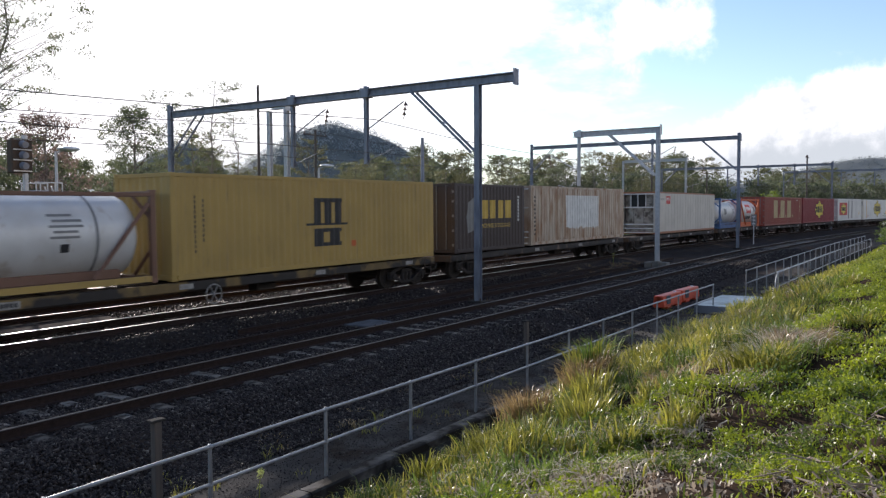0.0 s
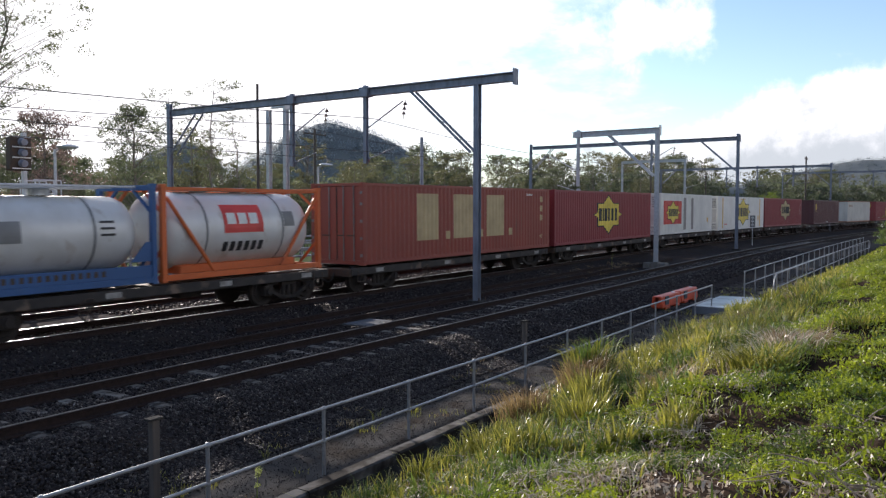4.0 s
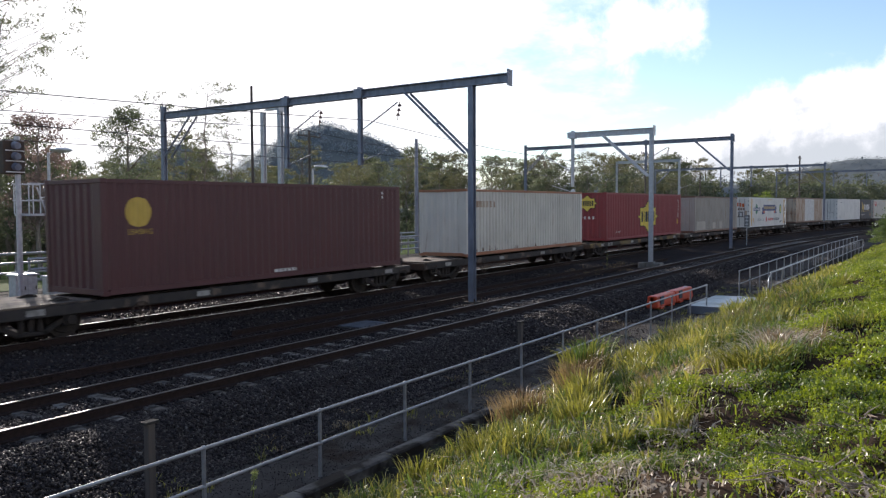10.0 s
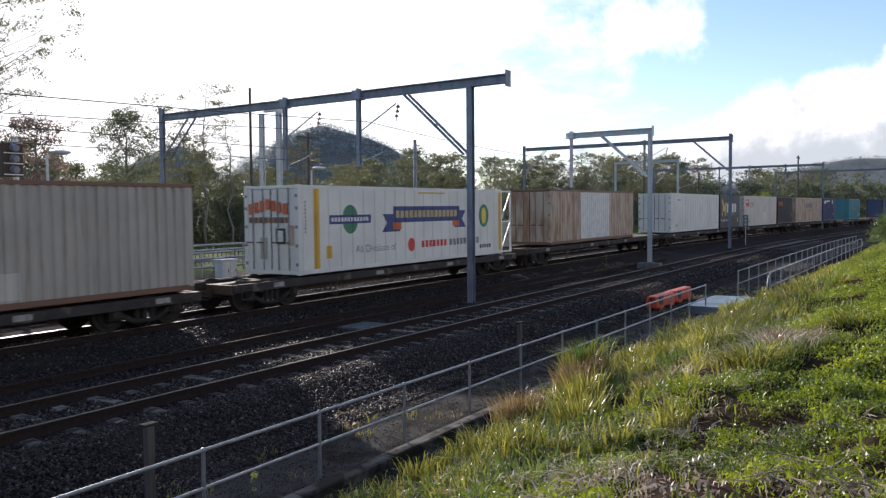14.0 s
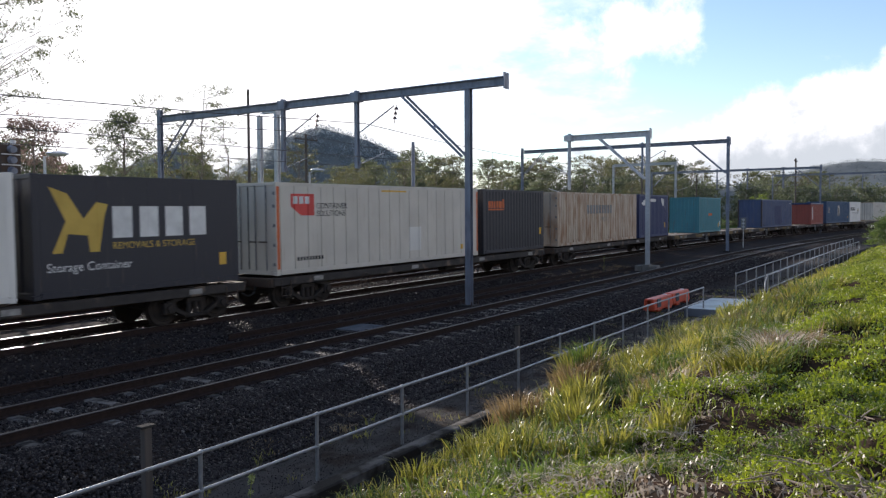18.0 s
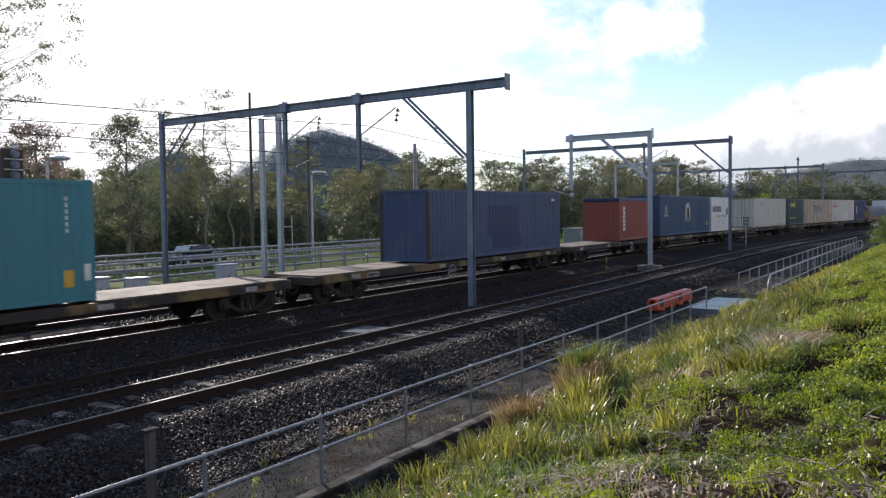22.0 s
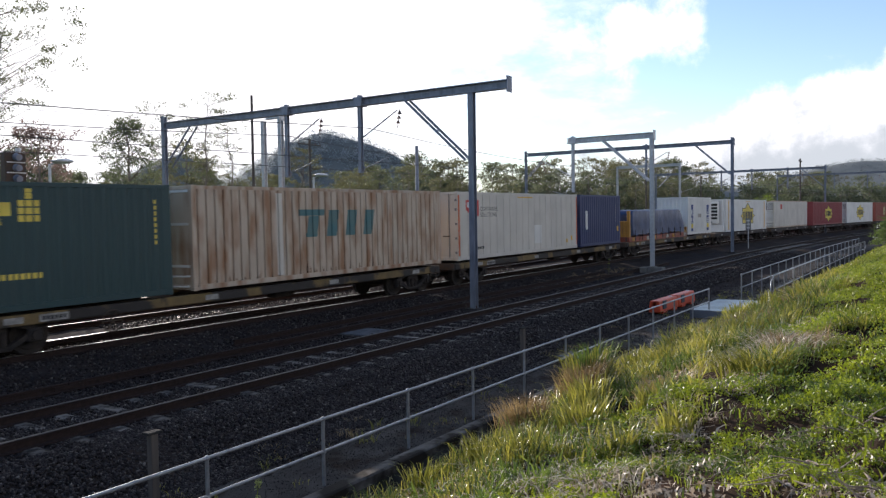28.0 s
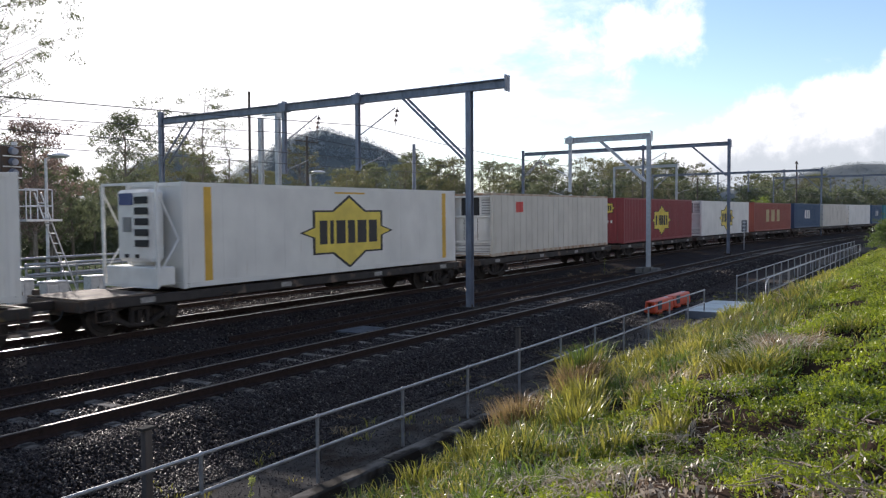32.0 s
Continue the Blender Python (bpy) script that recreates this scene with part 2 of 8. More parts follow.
M["white"] = surf("white_marking", (0.75, 0.75, 0.73), (0.60, 0.60, 0.58), 3, 0.55, 0.03)
M["black"] = surf("black_marking", (0.02, 0.02, 0.025), (0.03, 0.03, 0.03), 3, 0.55, 0.03)
M["badge"] = surf("yellow_badge", (0.80, 0.62, 0.10), (0.66, 0.50, 0.09), 2, 0.55, 0.03)
M["badge_old"] = surf("faded_badge", (0.52, 0.40, 0.22), (0.42, 0.32, 0.18), 2, 0.55, 0.03)
M["redmark"] = surf("red_marking", (0.65, 0.06, 0.05), (0.52, 0.05, 0.04), 2, 0.5, 0.03)
M["gold"] = surf("gold_marking", (0.62, 0.42, 0.08), (0.50, 0.33, 0.06), 2, 0.5, 0.03)
M["tealmark"] = surf("teal_marking", (0.045, 0.15, 0.165), (0.09, 0.17, 0.165), 2, 0.5, 0.03)
M["bluemark"] = surf("blue_marking", (0.03, 0.06, 0.20), (0.03, 0.05, 0.16), 2, 0.5, 0.03)
M["greenmark"] = surf("green_marking", (0.05, 0.22, 0.12), (0.05, 0.18, 0.10), 2, 0.5, 0.03)
M["greymark"] = surf("grey_marking", (0.22, 0.22, 0.22), (0.17, 0.17, 0.17), 2, 0.5, 0.03)
M["greypanel"] = surf("grey_panel", (0.33, 0.30, 0.28), (0.26, 0.235, 0.22), 2, 0.6, 0.03)
M["yellowband"] = surf("yellow_band", (0.72, 0.42, 0.05), (0.58, 0.34, 0.05), 2, 0.5, 0.03)
M["rubber"] = surf("black_rubber", (0.02, 0.02, 0.02), (0.03, 0.03, 0.03), 5, 0.8, 0.1)
M["tarp"] = surf("blue_tarpaulin", (0.011, 0.042, 0.135), (0.007, 0.022, 0.075), 1.5, 0.42, 0.9, fine=4.5)
M["c_yellow"] = paint("paint_yellow", (0.43, 0.285, 0.08))
M["c_maroon"] = paint("paint_maroon", (0.10, 0.032, 0.035))
M["c_umber"] = paint("paint_umber", (0.045, 0.030, 0.029), dirt=(0.09, 0.06, 0.05))
M["c_red"] = paint("paint_red", (0.25, 0.030, 0.038))
M["c_brick"] = paint("paint_brick_red", (0.28, 0.058, 0.04))
M["c_white"] = paint("paint_white", (0.76, 0.745, 0.70), dirt=(0.45, 0.39, 0.31), amount=0.64)
M["c_cream"] = paint("paint_dirty_white", (0.62, 0.58, 0.51), dirt=(0.40, 0.32, 0.23), amount=0.58, sharp=0.30)
M["c_grey"] = paint("paint_grey_tan", (0.42, 0.385, 0.335), dirt=(0.25, 0.18, 0.125), amount=0.56, sharp=0.24)
M["c_rust"] = paint("paint_rusty", (0.53, 0.43, 0.33), dirt=(0.30, 0.155, 0.078), amount=0.42, sharp=0.24, fine=1.5, run=0.45)
M["c_navy"] = paint("paint_navy", (0.024, 0.025, 0.036))
M["c_blue"] = paint("paint_blue", (0.022, 0.038, 0.118), dirt=(0.05, 0.045, 0.055))
M["c_fadedblue"] = paint("paint_faded_blue", (0.042, 0.072, 0.165), dirt=(0.085, 0.095, 0.14), amount=0.5, sharp=0.3, fine=1.2, run=0.6)
M["c_ocean"] = paint("paint_ocean_blue", (0.019, 0.070, 0.150), dirt=(0.04, 0.045, 0.06))
M["c_rack"] = paint("paint_rack_red", (0.30, 0.062, 0.03), dirt=(0.07, 0.05, 0.04), amount=0.5, sharp=0.12)
M["c_endwall"] = paint("paint_rack_yellow", (0.52, 0.25, 0.035), dirt=(0.16, 0.09, 0.05), amount=0.56)
M["c_teal"] = paint("paint_teal", (0.045, 0.22, 0.265), dirt=(0.14, 0.085, 0.05), amount=0.60)
M["c_green"] = paint("paint_green", (0.018, 0.055, 0.058), dirt=(0.04, 0.05, 0.04))
M["c_orange"] = paint("paint_orange", (0.62, 0.13, 0.03))
M["c_faded"] = paint("paint_faded_orange", (0.36, 0.15, 0.075))
M["unit_dirty"] = surf("unit_grimy", (0.42, 0.38, 0.33), (0.24, 0.20, 0.165), 2.5, 0.5, 0.05, stain=(0.10, 0.08, 0.065), stain_at=(0.5, 0.66), stain_scale=3.0)
M["c_rundown"] = paint("paint_run_down", (0.66, 0.63, 0.565), dirt=(0.30, 0.21, 0.14), amount=0.63, sharp=0.14)
M["runmark"] = surf("rust_run", (0.12, 0.07, 0.045), (0.20, 0.11, 0.06), 5, 0.8, 0.05)
M["c_framered"] = paint("frame_brown", (0.19, 0.095, 0.06))
M["c_frameblue"] = paint("frame_blue", (0.03, 0.10, 0.26))
M["tankskin"] = surf("tank_skin", (0.66, 0.66, 0.65), (0.55, 0.54, 0.52), 1.2, 0.38, 0.04, 0.1, stain=(0.35, 0.27, 0.20), stain_at=(0.6, 0.85))
M["unit"] = surf("unit_white", (0.78, 0.775, 0.75), (0.66, 0.65, 0.62), 2, 0.35, 0.03)
M["grass"] = leafy("grass_green", (0.062, 0.100, 0.014), (0.30, 0.345, 0.052), 0.36, 0.42)
M["reed"] = leafy("grass_tall", (0.095, 0.108, 0.022), (0.42, 0.385, 0.10), 0.38, 0.34)
M["straw"] = leafy("grass_dry", (0.28, 0.22, 0.155), (0.66, 0.58, 0.46), 0.25, 0.34)
M["weed"] = leafy("weed_leaf", (0.072, 0.110, 0.014), (0.33, 0.38, 0.052), 0.38, 0.44)
M["dark_weed"] = leafy("dark_weed_leaf", (0.042, 0.072, 0.018), (0.155, 0.205, 0.052), 0.4)
M["pale_weed"] = leafy("pale_weed_leaf", (0.24, 0.29, 0.09), (0.42, 0.44, 0.18), 0.4, 0.45)
M["dead_leaf"] = leafy("dead_leaf", (0.20, 0.145, 0.10), (0.56, 0.48, 0.39), 0.2, 0.42, patch=6.0)
M["russet"] = leafy("russet_grass", (0.13, 0.085, 0.044), (0.38, 0.285, 0.15), 0.34, 0.42)
M["twig"] = surf("dead_twig", (0.36, 0.29, 0.23), (0.12, 0.08, 0.06), 9, 0.8, 0.2)
M["gum"] = leafy("gum_leaf", (0.078, 0.092, 0.050), (0.135, 0.148, 0.078), 0.42, patch=0.5)
M["gum2"] = leafy("olive_leaf", (0.068, 0.070, 0.036), (0.14, 0.138, 0.068), 0.42, patch=0.5)
M["dark_leaf"] = leafy("dark_leaf", (0.078, 0.094, 0.056), (0.135, 0.150, 0.088), 0.45, patch=0.5)
M["red_leaf"] = leafy("bronze_leaf", (0.135, 0.098, 0.088), (0.20, 0.15, 0.13), 0.42, patch=0.5)
# hill leaves: the haze of distance is put into their blue-grey colour
M["hazy_hill_leaf"] = leafy("hazy_hill_leaf", (0.25, 0.275, 0.29), (0.32, 0.35, 0.36), 0.68, 1.0, patch=0.05)
M["hazy_far_leaf"] = leafy("hazy_far_leaf", (0.085, 0.105, 0.112), (0.125, 0.148, 0.155), 0.3, 1.0, patch=0.03)
M["lime_leaf"] = leafy("lime_leaf", (0.12, 0.17, 0.025), (0.18, 0.23, 0.05), 0.35)
M["bark"] = surf("bark", (0.26, 0.23, 0.20), (0.14, 0.115, 0.095), 5, 0.9, 0.4, stretch=(3, 3, 0.5))
M["wirecol"] = surf("wire_metal", (0.08, 0.08, 0.085), (0.06, 0.06, 0.06), 4, 0.5, 0, 0.5)
M["porcelain"] = surf("insulator", (0.16, 0.10, 0.08), (0.12, 0.08, 0.07), 6, 0.3, 0.02)
M["glass"] = surf("dark_glass", (0.02, 0.025, 0.03), (0.03, 0.035, 0.04), 3, 0.08, 0)
M["carpaint"] = surf("car_paint_dark", (0.03, 0.035, 0.05), (0.035, 0.04, 0.055), 3, 0.25, 0)
M["boxgreen"] = surf("cabinet_green", (0.30, 0.345, 0.30), (0.23, 0.27, 0.24), 3, 0.6, 0.05)
M["lampglass"] = surf("lamp_head", (0.62, 0.66, 0.70), (0.52, 0.55, 0.6), 3, 0.3, 0)

# ---- geometry helpers ----
TRACK_Y, BEND_S, BEND_R = 18.6, 48.0, 615.0


def rise(s):
    """Height of the rails along the line."""
    a = min(max(s, -80.0), 55.0) * 0.0091
    return a + (min(s, 220.0) - 55.0) * 0.0055 if s > 55 else a


def along(s, lat, z=0.0):
    """Point at s metres along the line and lat metres from the camera's side, z over rail height."""
    if s <= BEND_S:
        return Vector((s, lat, rise(s) + z))
    a = (s - BEND_S) / BEND_R
    r = BEND_R + lat - TRACK_Y
    return Vector((BEND_S + r * math.sin(a), TRACK_Y - BEND_R + r * math.cos(a), rise(s) + z))


def pose_on(s, lat=TRACK_Y, z=0.0):
    a = max(0.0, s - BEND_S) / BEND_R
    p = along(s, lat, z)
    slope = math.atan((rise(s + 1) - rise(s - 1)) / 2)
    return Matrix.Translation(p) @ Euler((0, -slope, -a)).to_matrix().to_4x4()


def mesh_of(name, bm, *mats):
    me = bpy.data.meshes.new(name)
    bm.normal_update()
    bm.to_mesh(me)
    bm.free()
    for m in mats:
        me.materials.append(m)
    return me


def raw(name, verts, faces, mats, slots=None):
    """A mesh from points and faces; big ones come as arrays with equal faces."""
    me = bpy.data.meshes.new(name)
    if isinstance(verts, np.ndarray):
        n, k = faces.shape
        me.vertices.add(len(verts))
        me.vertices.foreach_set("co", np.ascontiguousarray(verts, dtype=np.float32).ravel())
        me.loops.add(n * k)
        me.loops.foreach_set("vertex_index", np.ascontiguousarray(faces, dtype=np.int32).ravel())
        me.polygons.add(n)
        me.polygons.foreach_set("loop_start", np.arange(0, n * k, k, dtype=np.int32))
        me.update(calc_edges=True)
    else:
        me.from_pydata([tuple(v) for v in verts], [], faces)
    for m in mats:
        me.materials.append(m)
    if slots is not None:
        me.polygons.foreach_set("material_index", np.asarray(slots, dtype=np.int32))
    me.update()
    return me


def part(name, bm, material, parent, label=""):
    """Links a bmesh, or a ready mesh, as one mesh object under a thing or under a part."""
    me = bm if isinstance(bm, bpy.types.Mesh) else mesh_of(name, bm, *(material if isinstance(material, (list, tuple)) else (material,)))
    ob = new(name, me)
    ob.parent = parent
    if label:
        tagged(ob, label)
    return ob


def thing(name, label, category, at=(0, 0, 0), group="", kind="", m=None):
    ob = new(name)
    ob.empty_display_size = 0.2
    ob.matrix_world = m if m is not None else Matrix.Translation(at)
    return tagged(ob, label, category, group, kind)


def box(bm, x0, x1, y0, y1, z0, z1, bevel=0.0, m=None):
    c = ((x0 + x1) / 2, (y0 + y1) / 2, (z0 + z1) / 2)
    mat = Matrix.Translation(c) @ Matrix.Diagonal((abs(x1 - x0), abs(y1 - y0), abs(z1 - z0), 1))
    g = bmesh.ops.create_cube(bm, size=1.0, matrix=(m @ mat) if m else mat)
    if bevel:
        es = list({e for v in g["verts"] for e in v.link_edges})
        bmesh.ops.bevel(bm, geom=es, offset=bevel, segments=1, affect="EDGES", profile=0.5)
    return bm


def boxed(*a, **k):
    return box(bmesh.new(), *a, **k)


def rod(bm, a, b, r, n=8, r2=None):
    a, b = Vector(a), Vector(b)
    d = b - a
    m = Matrix.Translation((a + b) / 2) @ d.to_track_quat("Z", "Y").to_matrix().to_4x4()
    bmesh.ops.create_cone(bm, cap_ends=True, segments=n, radius1=r, radius2=r if r2 is None else r2, depth=d.length, matrix=m)
    return bm


def beam_i(bm, a, b, w, h, t=0.02, up=(0, 0, 1)):
    """An I-section from a to b, in one piece: two flanges and a web."""
    a, b = Vector(a), Vector(b)
    x = (b - a).normalized()
    y = Vector(up).cross(x).normalized()
    z = x.cross(y)
    k, g = w / 2, t * 0.5
    sec = [(-k, -h / 2), (k, -h / 2), (k, -h / 2 + t), (g, -h / 2 + t), (g, h / 2 - t), (k, h / 2 - t), (k, h / 2), (-k, h / 2), (-k, h / 2 - t),
           (-g, h / 2 - t), (-g, -h / 2 + t), (-k, -h / 2 + t)]
    ends = [[bm.verts.new(p + y * u + z * v) for u, v in sec] for p in (a, b)]
    n = len(sec)
    for i in range(n):
        bm.faces.new((ends[0][i], ends[0][(i + 1) % n], ends[1][(i + 1) % n], ends[1][i]))
    bm.faces.new(ends[0][::-1])
    bm.faces.new(ends[1])
    bmesh.ops.recalc_face_normals(bm, faces=bm.faces)
    return bm


def tube_path(name, pts, r, mat, n=6):
    """A tube through points, as one mesh."""
    vs, fs = [], []
    for i, p in enumerate(pts):
        p = Vector(p)
        d = (Vector(pts[min(i + 1, len(pts) - 1)]) - Vector(pts[max(i - 1, 0)])).normalized()
        u = d.cross(Vector((0, 0, 1)))
        u = u.normalized() if u.length > 1e-4 else Vector((1, 0, 0))
        v = u.cross(d)
        for k in range(n):
            a = 2 * math.pi * k / n
            vs.append(p + u * (r * math.cos(a)) + v * (r * math.sin(a)))
    for i in range(len(pts) - 1):
        for k in range(n):
            fs.append((i * n + k, i * n + (k + 1) % n, (i + 1) * n + (k + 1) % n, (i + 1) * n + k))
    fs.append(tuple(range(n - 1, -1, -1)))
    fs.append(tuple((len(pts) - 1) * n + k for k in range(n)))
    me = raw(name, vs, fs, [mat])
    me.polygons.foreach_set("use_smooth", [True] * len(me.polygons))
    return me


def sweep(name, prof, ss, lat, mats, slots=None, z=0.0):
    """A closed section (across, up) swept along the line."""
    vs, fs, sl = [], [], []
    n = len(prof)
    for s in ss:
        vs += [along(s, lat + a, z + b) for a, b in prof]
    for i in range(len(ss) - 1):
        for k in range(n):
            fs.append((i * n + k, (i + 1) * n + k, (i + 1) * n + (k + 1) % n, i * n + (k + 1) % n))
            sl.append(slots[k] if slots else 0)
    fs.append(tuple(range(n)))
    fs.append(tuple((len(ss) - 1) * n + k for k in range(n - 1, -1, -1)))
    sl += [0, 0]
    return raw(name, vs, fs, mats, sl)


# ---- plain words for the containers ----
FONT_CACHE = {}
CW = 2.438


def letters(text, size):
    """Flat mesh of a word in the built-in font."""
    if (text, size) not in FONT_CACHE:
        cu = bpy.data.curves.new("words", "FONT")
        cu.body, cu.size = text, size
        tmp = bpy.data.objects.new("words", cu)
        scene.collection.objects.link(tmp)
        me = bpy.data.meshes.new_from_object(tmp.evaluated_get(bpy.context.evaluated_depsgraph_get()))
        bpy.data.objects.remove(tmp)
        bpy.data.curves.remove(cu)
        FONT_CACHE[(text, size)] = me
    return FONT_CACHE[(text, size)]


for _w, _h in (("MOVING & STORAGE", 0.27), ("12.6M", 0.26), ("48' x 9'6\"", 0.2), ("48'", 0.25), ("All Divisions of", 0.38), ("CONTAINER", 0.27), ("CONTAINERS", 0.21), ("CONTAINERS", 0.22), ("FRESH", 0.36), ("LEASING", 0.19), ("REMOVALS & STORAGE", 0.24), ("SOLUTIONS", 0.27), ("Storage Container", 0.3), ("moving and storage", 0.38)):
    letters(_w, _h)

# ---- ground ----
PROFILE = [(-560, 2.2), (-30, 2.6), (-8, 2.1), (-3, 1.75), (0, 1.42), (2, 1.05), (4, 0.42), (4.75, 0.10), (5.05, -0.16), (5.4, -0.55), (5.72, -0.80),
           (5.80, -0.90), (6.36, -0.90), (6.42, -0.46), (7.4, -0.45), (8.3, -0.47), (8.75, -0.46), (9.85, -0.165), (10.2, -0.17), (10.45, -0.185),
           (12.95, -0.185), (13.5, -0.30), (14.2, -0.36), (16.2, -0.34), (16.9, -0.2), (17.3, -0.185), (19.9, -0.185), (20.6, -0.24),
           (21.3, -0.19), (23.9, -0.19), (25.0, -0.38), (33, -0.30), (38, -0.35), (60, -0.5), (150, -0.9), (400, -0.5), (2600, 0.0)]


def ground_z(lat):
    for (a, za), (b, zb) in zip(PROFILE, PROFILE[1:]):
        if lat <= b:
            return za + (zb - za) * (lat - a) / (b - a)
    return PROFILE[-1][1]


def ground_at(s, lat):
    bump = 0.0
    if lat < 5.0:
        k = min(1.0, (5.0 - lat) / 1.5) * min(1.0, max(0.3, (32 - s) / 10))
        bump = k * (0.24 * noise.noise((s * 0.55, lat * 0.55, 3.0)) + 0.22 * noise.noise((s * 1.7, lat * 1.7, 8.0)))
    elif 6.5 < lat < 25:
        bump = 0.03 * noise.noise((s * 0.8, lat * 0.8, 1.0))
    elif lat > 38:
        bump = 0.25 * noise.noise((s * 0.06, lat * 0.06, 5.0))
    return along(s, lat, ground_z(lat) + bump)


def ground_mats():
    ballast = surf("ballast_bed", (0.032, 0.028, 0.028), (0.050, 0.043, 0.042), 1.3, 0.95, 0.55, fine=70, spec=0.02, stain=(0.045, 0.034, 0.027),
                   stain_at=(0.48, 0.68), stain_scale=0.5)
    dirt = surf("cess_dirt", (0.080, 0.074, 0.069), (0.045, 0.041, 0.038), 2.2, 0.95, 0.7, fine=60, spec=0.05, stain=(0.034, 0.026, 0.020), stain_at=(0.52, 0.62), stain_scale=1.4)
    soil = surf("bank_soil", (0.042, 0.028, 0.020), (0.022, 0.017, 0.012), 2.0, 0.95, 0.9, fine=18, spec=0.02, stain=(0.075, 0.042, 0.030), stain_scale=2.0)
    field = surf("field_grass", (0.05, 0.085, 0.018), (0.075, 0.105, 0.028), 0.25, 0.95, 0.6, fine=9, stain=(0.10, 0.105, 0.045), stain_scale=0.08, spec=0.02)
    # shade inside the drain is put into this dark concrete colour
    wallc = surf("shaded_drain_concrete", (0.060, 0.056, 0.048), (0.030, 0.030, 0.024), 3, 0.9, 0.3, spec=0.1)
    return [ballast, dirt, soil, field, wallc]


def build_ground():
    ss = [-1500, -600, -250, -120, -60, -30, -15, -8] + list(np.arange(-5, 3, 0.6)) + list(np.arange(3, 26, 0.25)) + list(np.arange(26, 40, 0.6)) + list(np.arange(40, 150, 3.0)) + \
         [150, 170, 200, 240, 300, 380, 480, 600, 750, 850]
    lats = [-560, -200, -90, -45, -25, -15, -10, -7, -5] + list(np.arange(-4, 4.7, 0.3)) + [4.75, 4.9, 5.05, 5.2, 5.4, 5.72, 5.80, 6.36, 6.42, 6.9, 7.4, 7.9, 8.3, 8.75, 9.1, 9.5,
            9.85, 10.2, 10.45, 11.2, 12.0, 12.95, 13.2, 13.5, 13.85, 14.2, 14.8, 15.4, 16.2, 16.55, 16.9, 17.3, 18.1, 18.9, 19.9, 20.6, 21.3, 22.6, 23.9,
            25, 28, 33, 38, 44, 52, 60, 75, 95, 120, 150, 200, 280, 400, 700, 1200, 2600]
    vs = [ground_at(s, y) for s in ss for y in lats]
    n = len(lats)
    fs, sl = [], []
    for i in range(len(ss) - 1):
        for k in range(n - 1):
            fs.append((i * n + k, (i + 1) * n + k, (i + 1) * n + k + 1, i * n + k + 1))
            y = (lats[k] + lats[k + 1]) / 2
            sl.append(2 if y < 5.72 else 4 if y < 6.42 else 1 if y < 8.3 else 0 if y < 25 else 1 if y < 34 else 3)
    me = raw("ground", vs, fs, ground_mats(), sl)
    me.polygons.foreach_set("use_smooth", [True] * len(me.polygons))
    tagged(new("ground", me), "railway ballast, grassy bank and open field beyond the line", "ground", kind="structure")


build_ground()

RAIL = [(-0.070, -0.170), (0.070, -0.170), (0.070, -0.155), (0.012, -0.135), (0.010, -0.05), (0.035, -0.04), (0.036, -0.008), (0.028, 0.0),
        (-0.028, 0.0), (-0.036, -0.008), (-0.035, -0.04), (-0.010, -0.05), (-0.012, -0.135), (-0.070, -0.155)]
RAIL_SLOT = [0, 0, 0, 0, 0, 0, 1, 1, 1, 0, 0, 0, 0, 0]


def sleeper_mesh(lat):
    bm = bmesh.new()
    box(bm, -0.12, 0.12, -1.25, 1.25, -0.20, 0.0, bevel=0.025)
    for v in bm.verts:
        if abs(v.co.y) < 1.26 and v.co.z > -0.05:
            v.co.z += 0.012 * (1 if abs(v.co.y) > 0.6 else 0)
    return mesh_of("sleeper", bm, M["sleeper" if lat < 15 else "sleeper_dark"])


def build_track(name, lat, label, s0, s1, sleepers):
    tr = tagged(new(name), label, "railway track", kind="structure")
    ss = [s0, s0 + 20] + list(np.arange(-4, 46, 4.0)) + list(np.arange(46, s1, 6.0))
    ss = sorted(s for s in ss if s >= s0)
    for k in (-0.7525, 0.7525):
        part("rail", sweep("rail", RAIL, ss, lat + k, [M["rail_rust"], M["rail_top" if lat == TRACK_Y else "rail_dull"]], RAIL_SLOT), None, tr, "rusty steel rail with a polished head")
    me = sleeper_mesh(lat)
    rng = random.Random(int(lat * 10))
    for i in range(sleepers):
        s = -2 + i * 0.66
        ob = new("sleeper", me)
        ob.parent = tr
        ob.matrix_local = pose_on(s, lat + rng.uniform(-0.03, 0.03), -0.172) @ pose(0, 0, rng.uniform(-0.016, 0.012) - (0.015 if lat > 15 else 0.0), 0, 0, rng.uniform(-1, 1))
    return tr


build_track("track_near", 11.68, "near railway track on concrete sleepers and dark ballast", -60, 240, 120)
build_track("track_main", TRACK_Y, "railway track that carries the freight train", -90, 260, 90)
build_track("track_far", 22.7, "far railway track behind the train", -60, 240, 60)

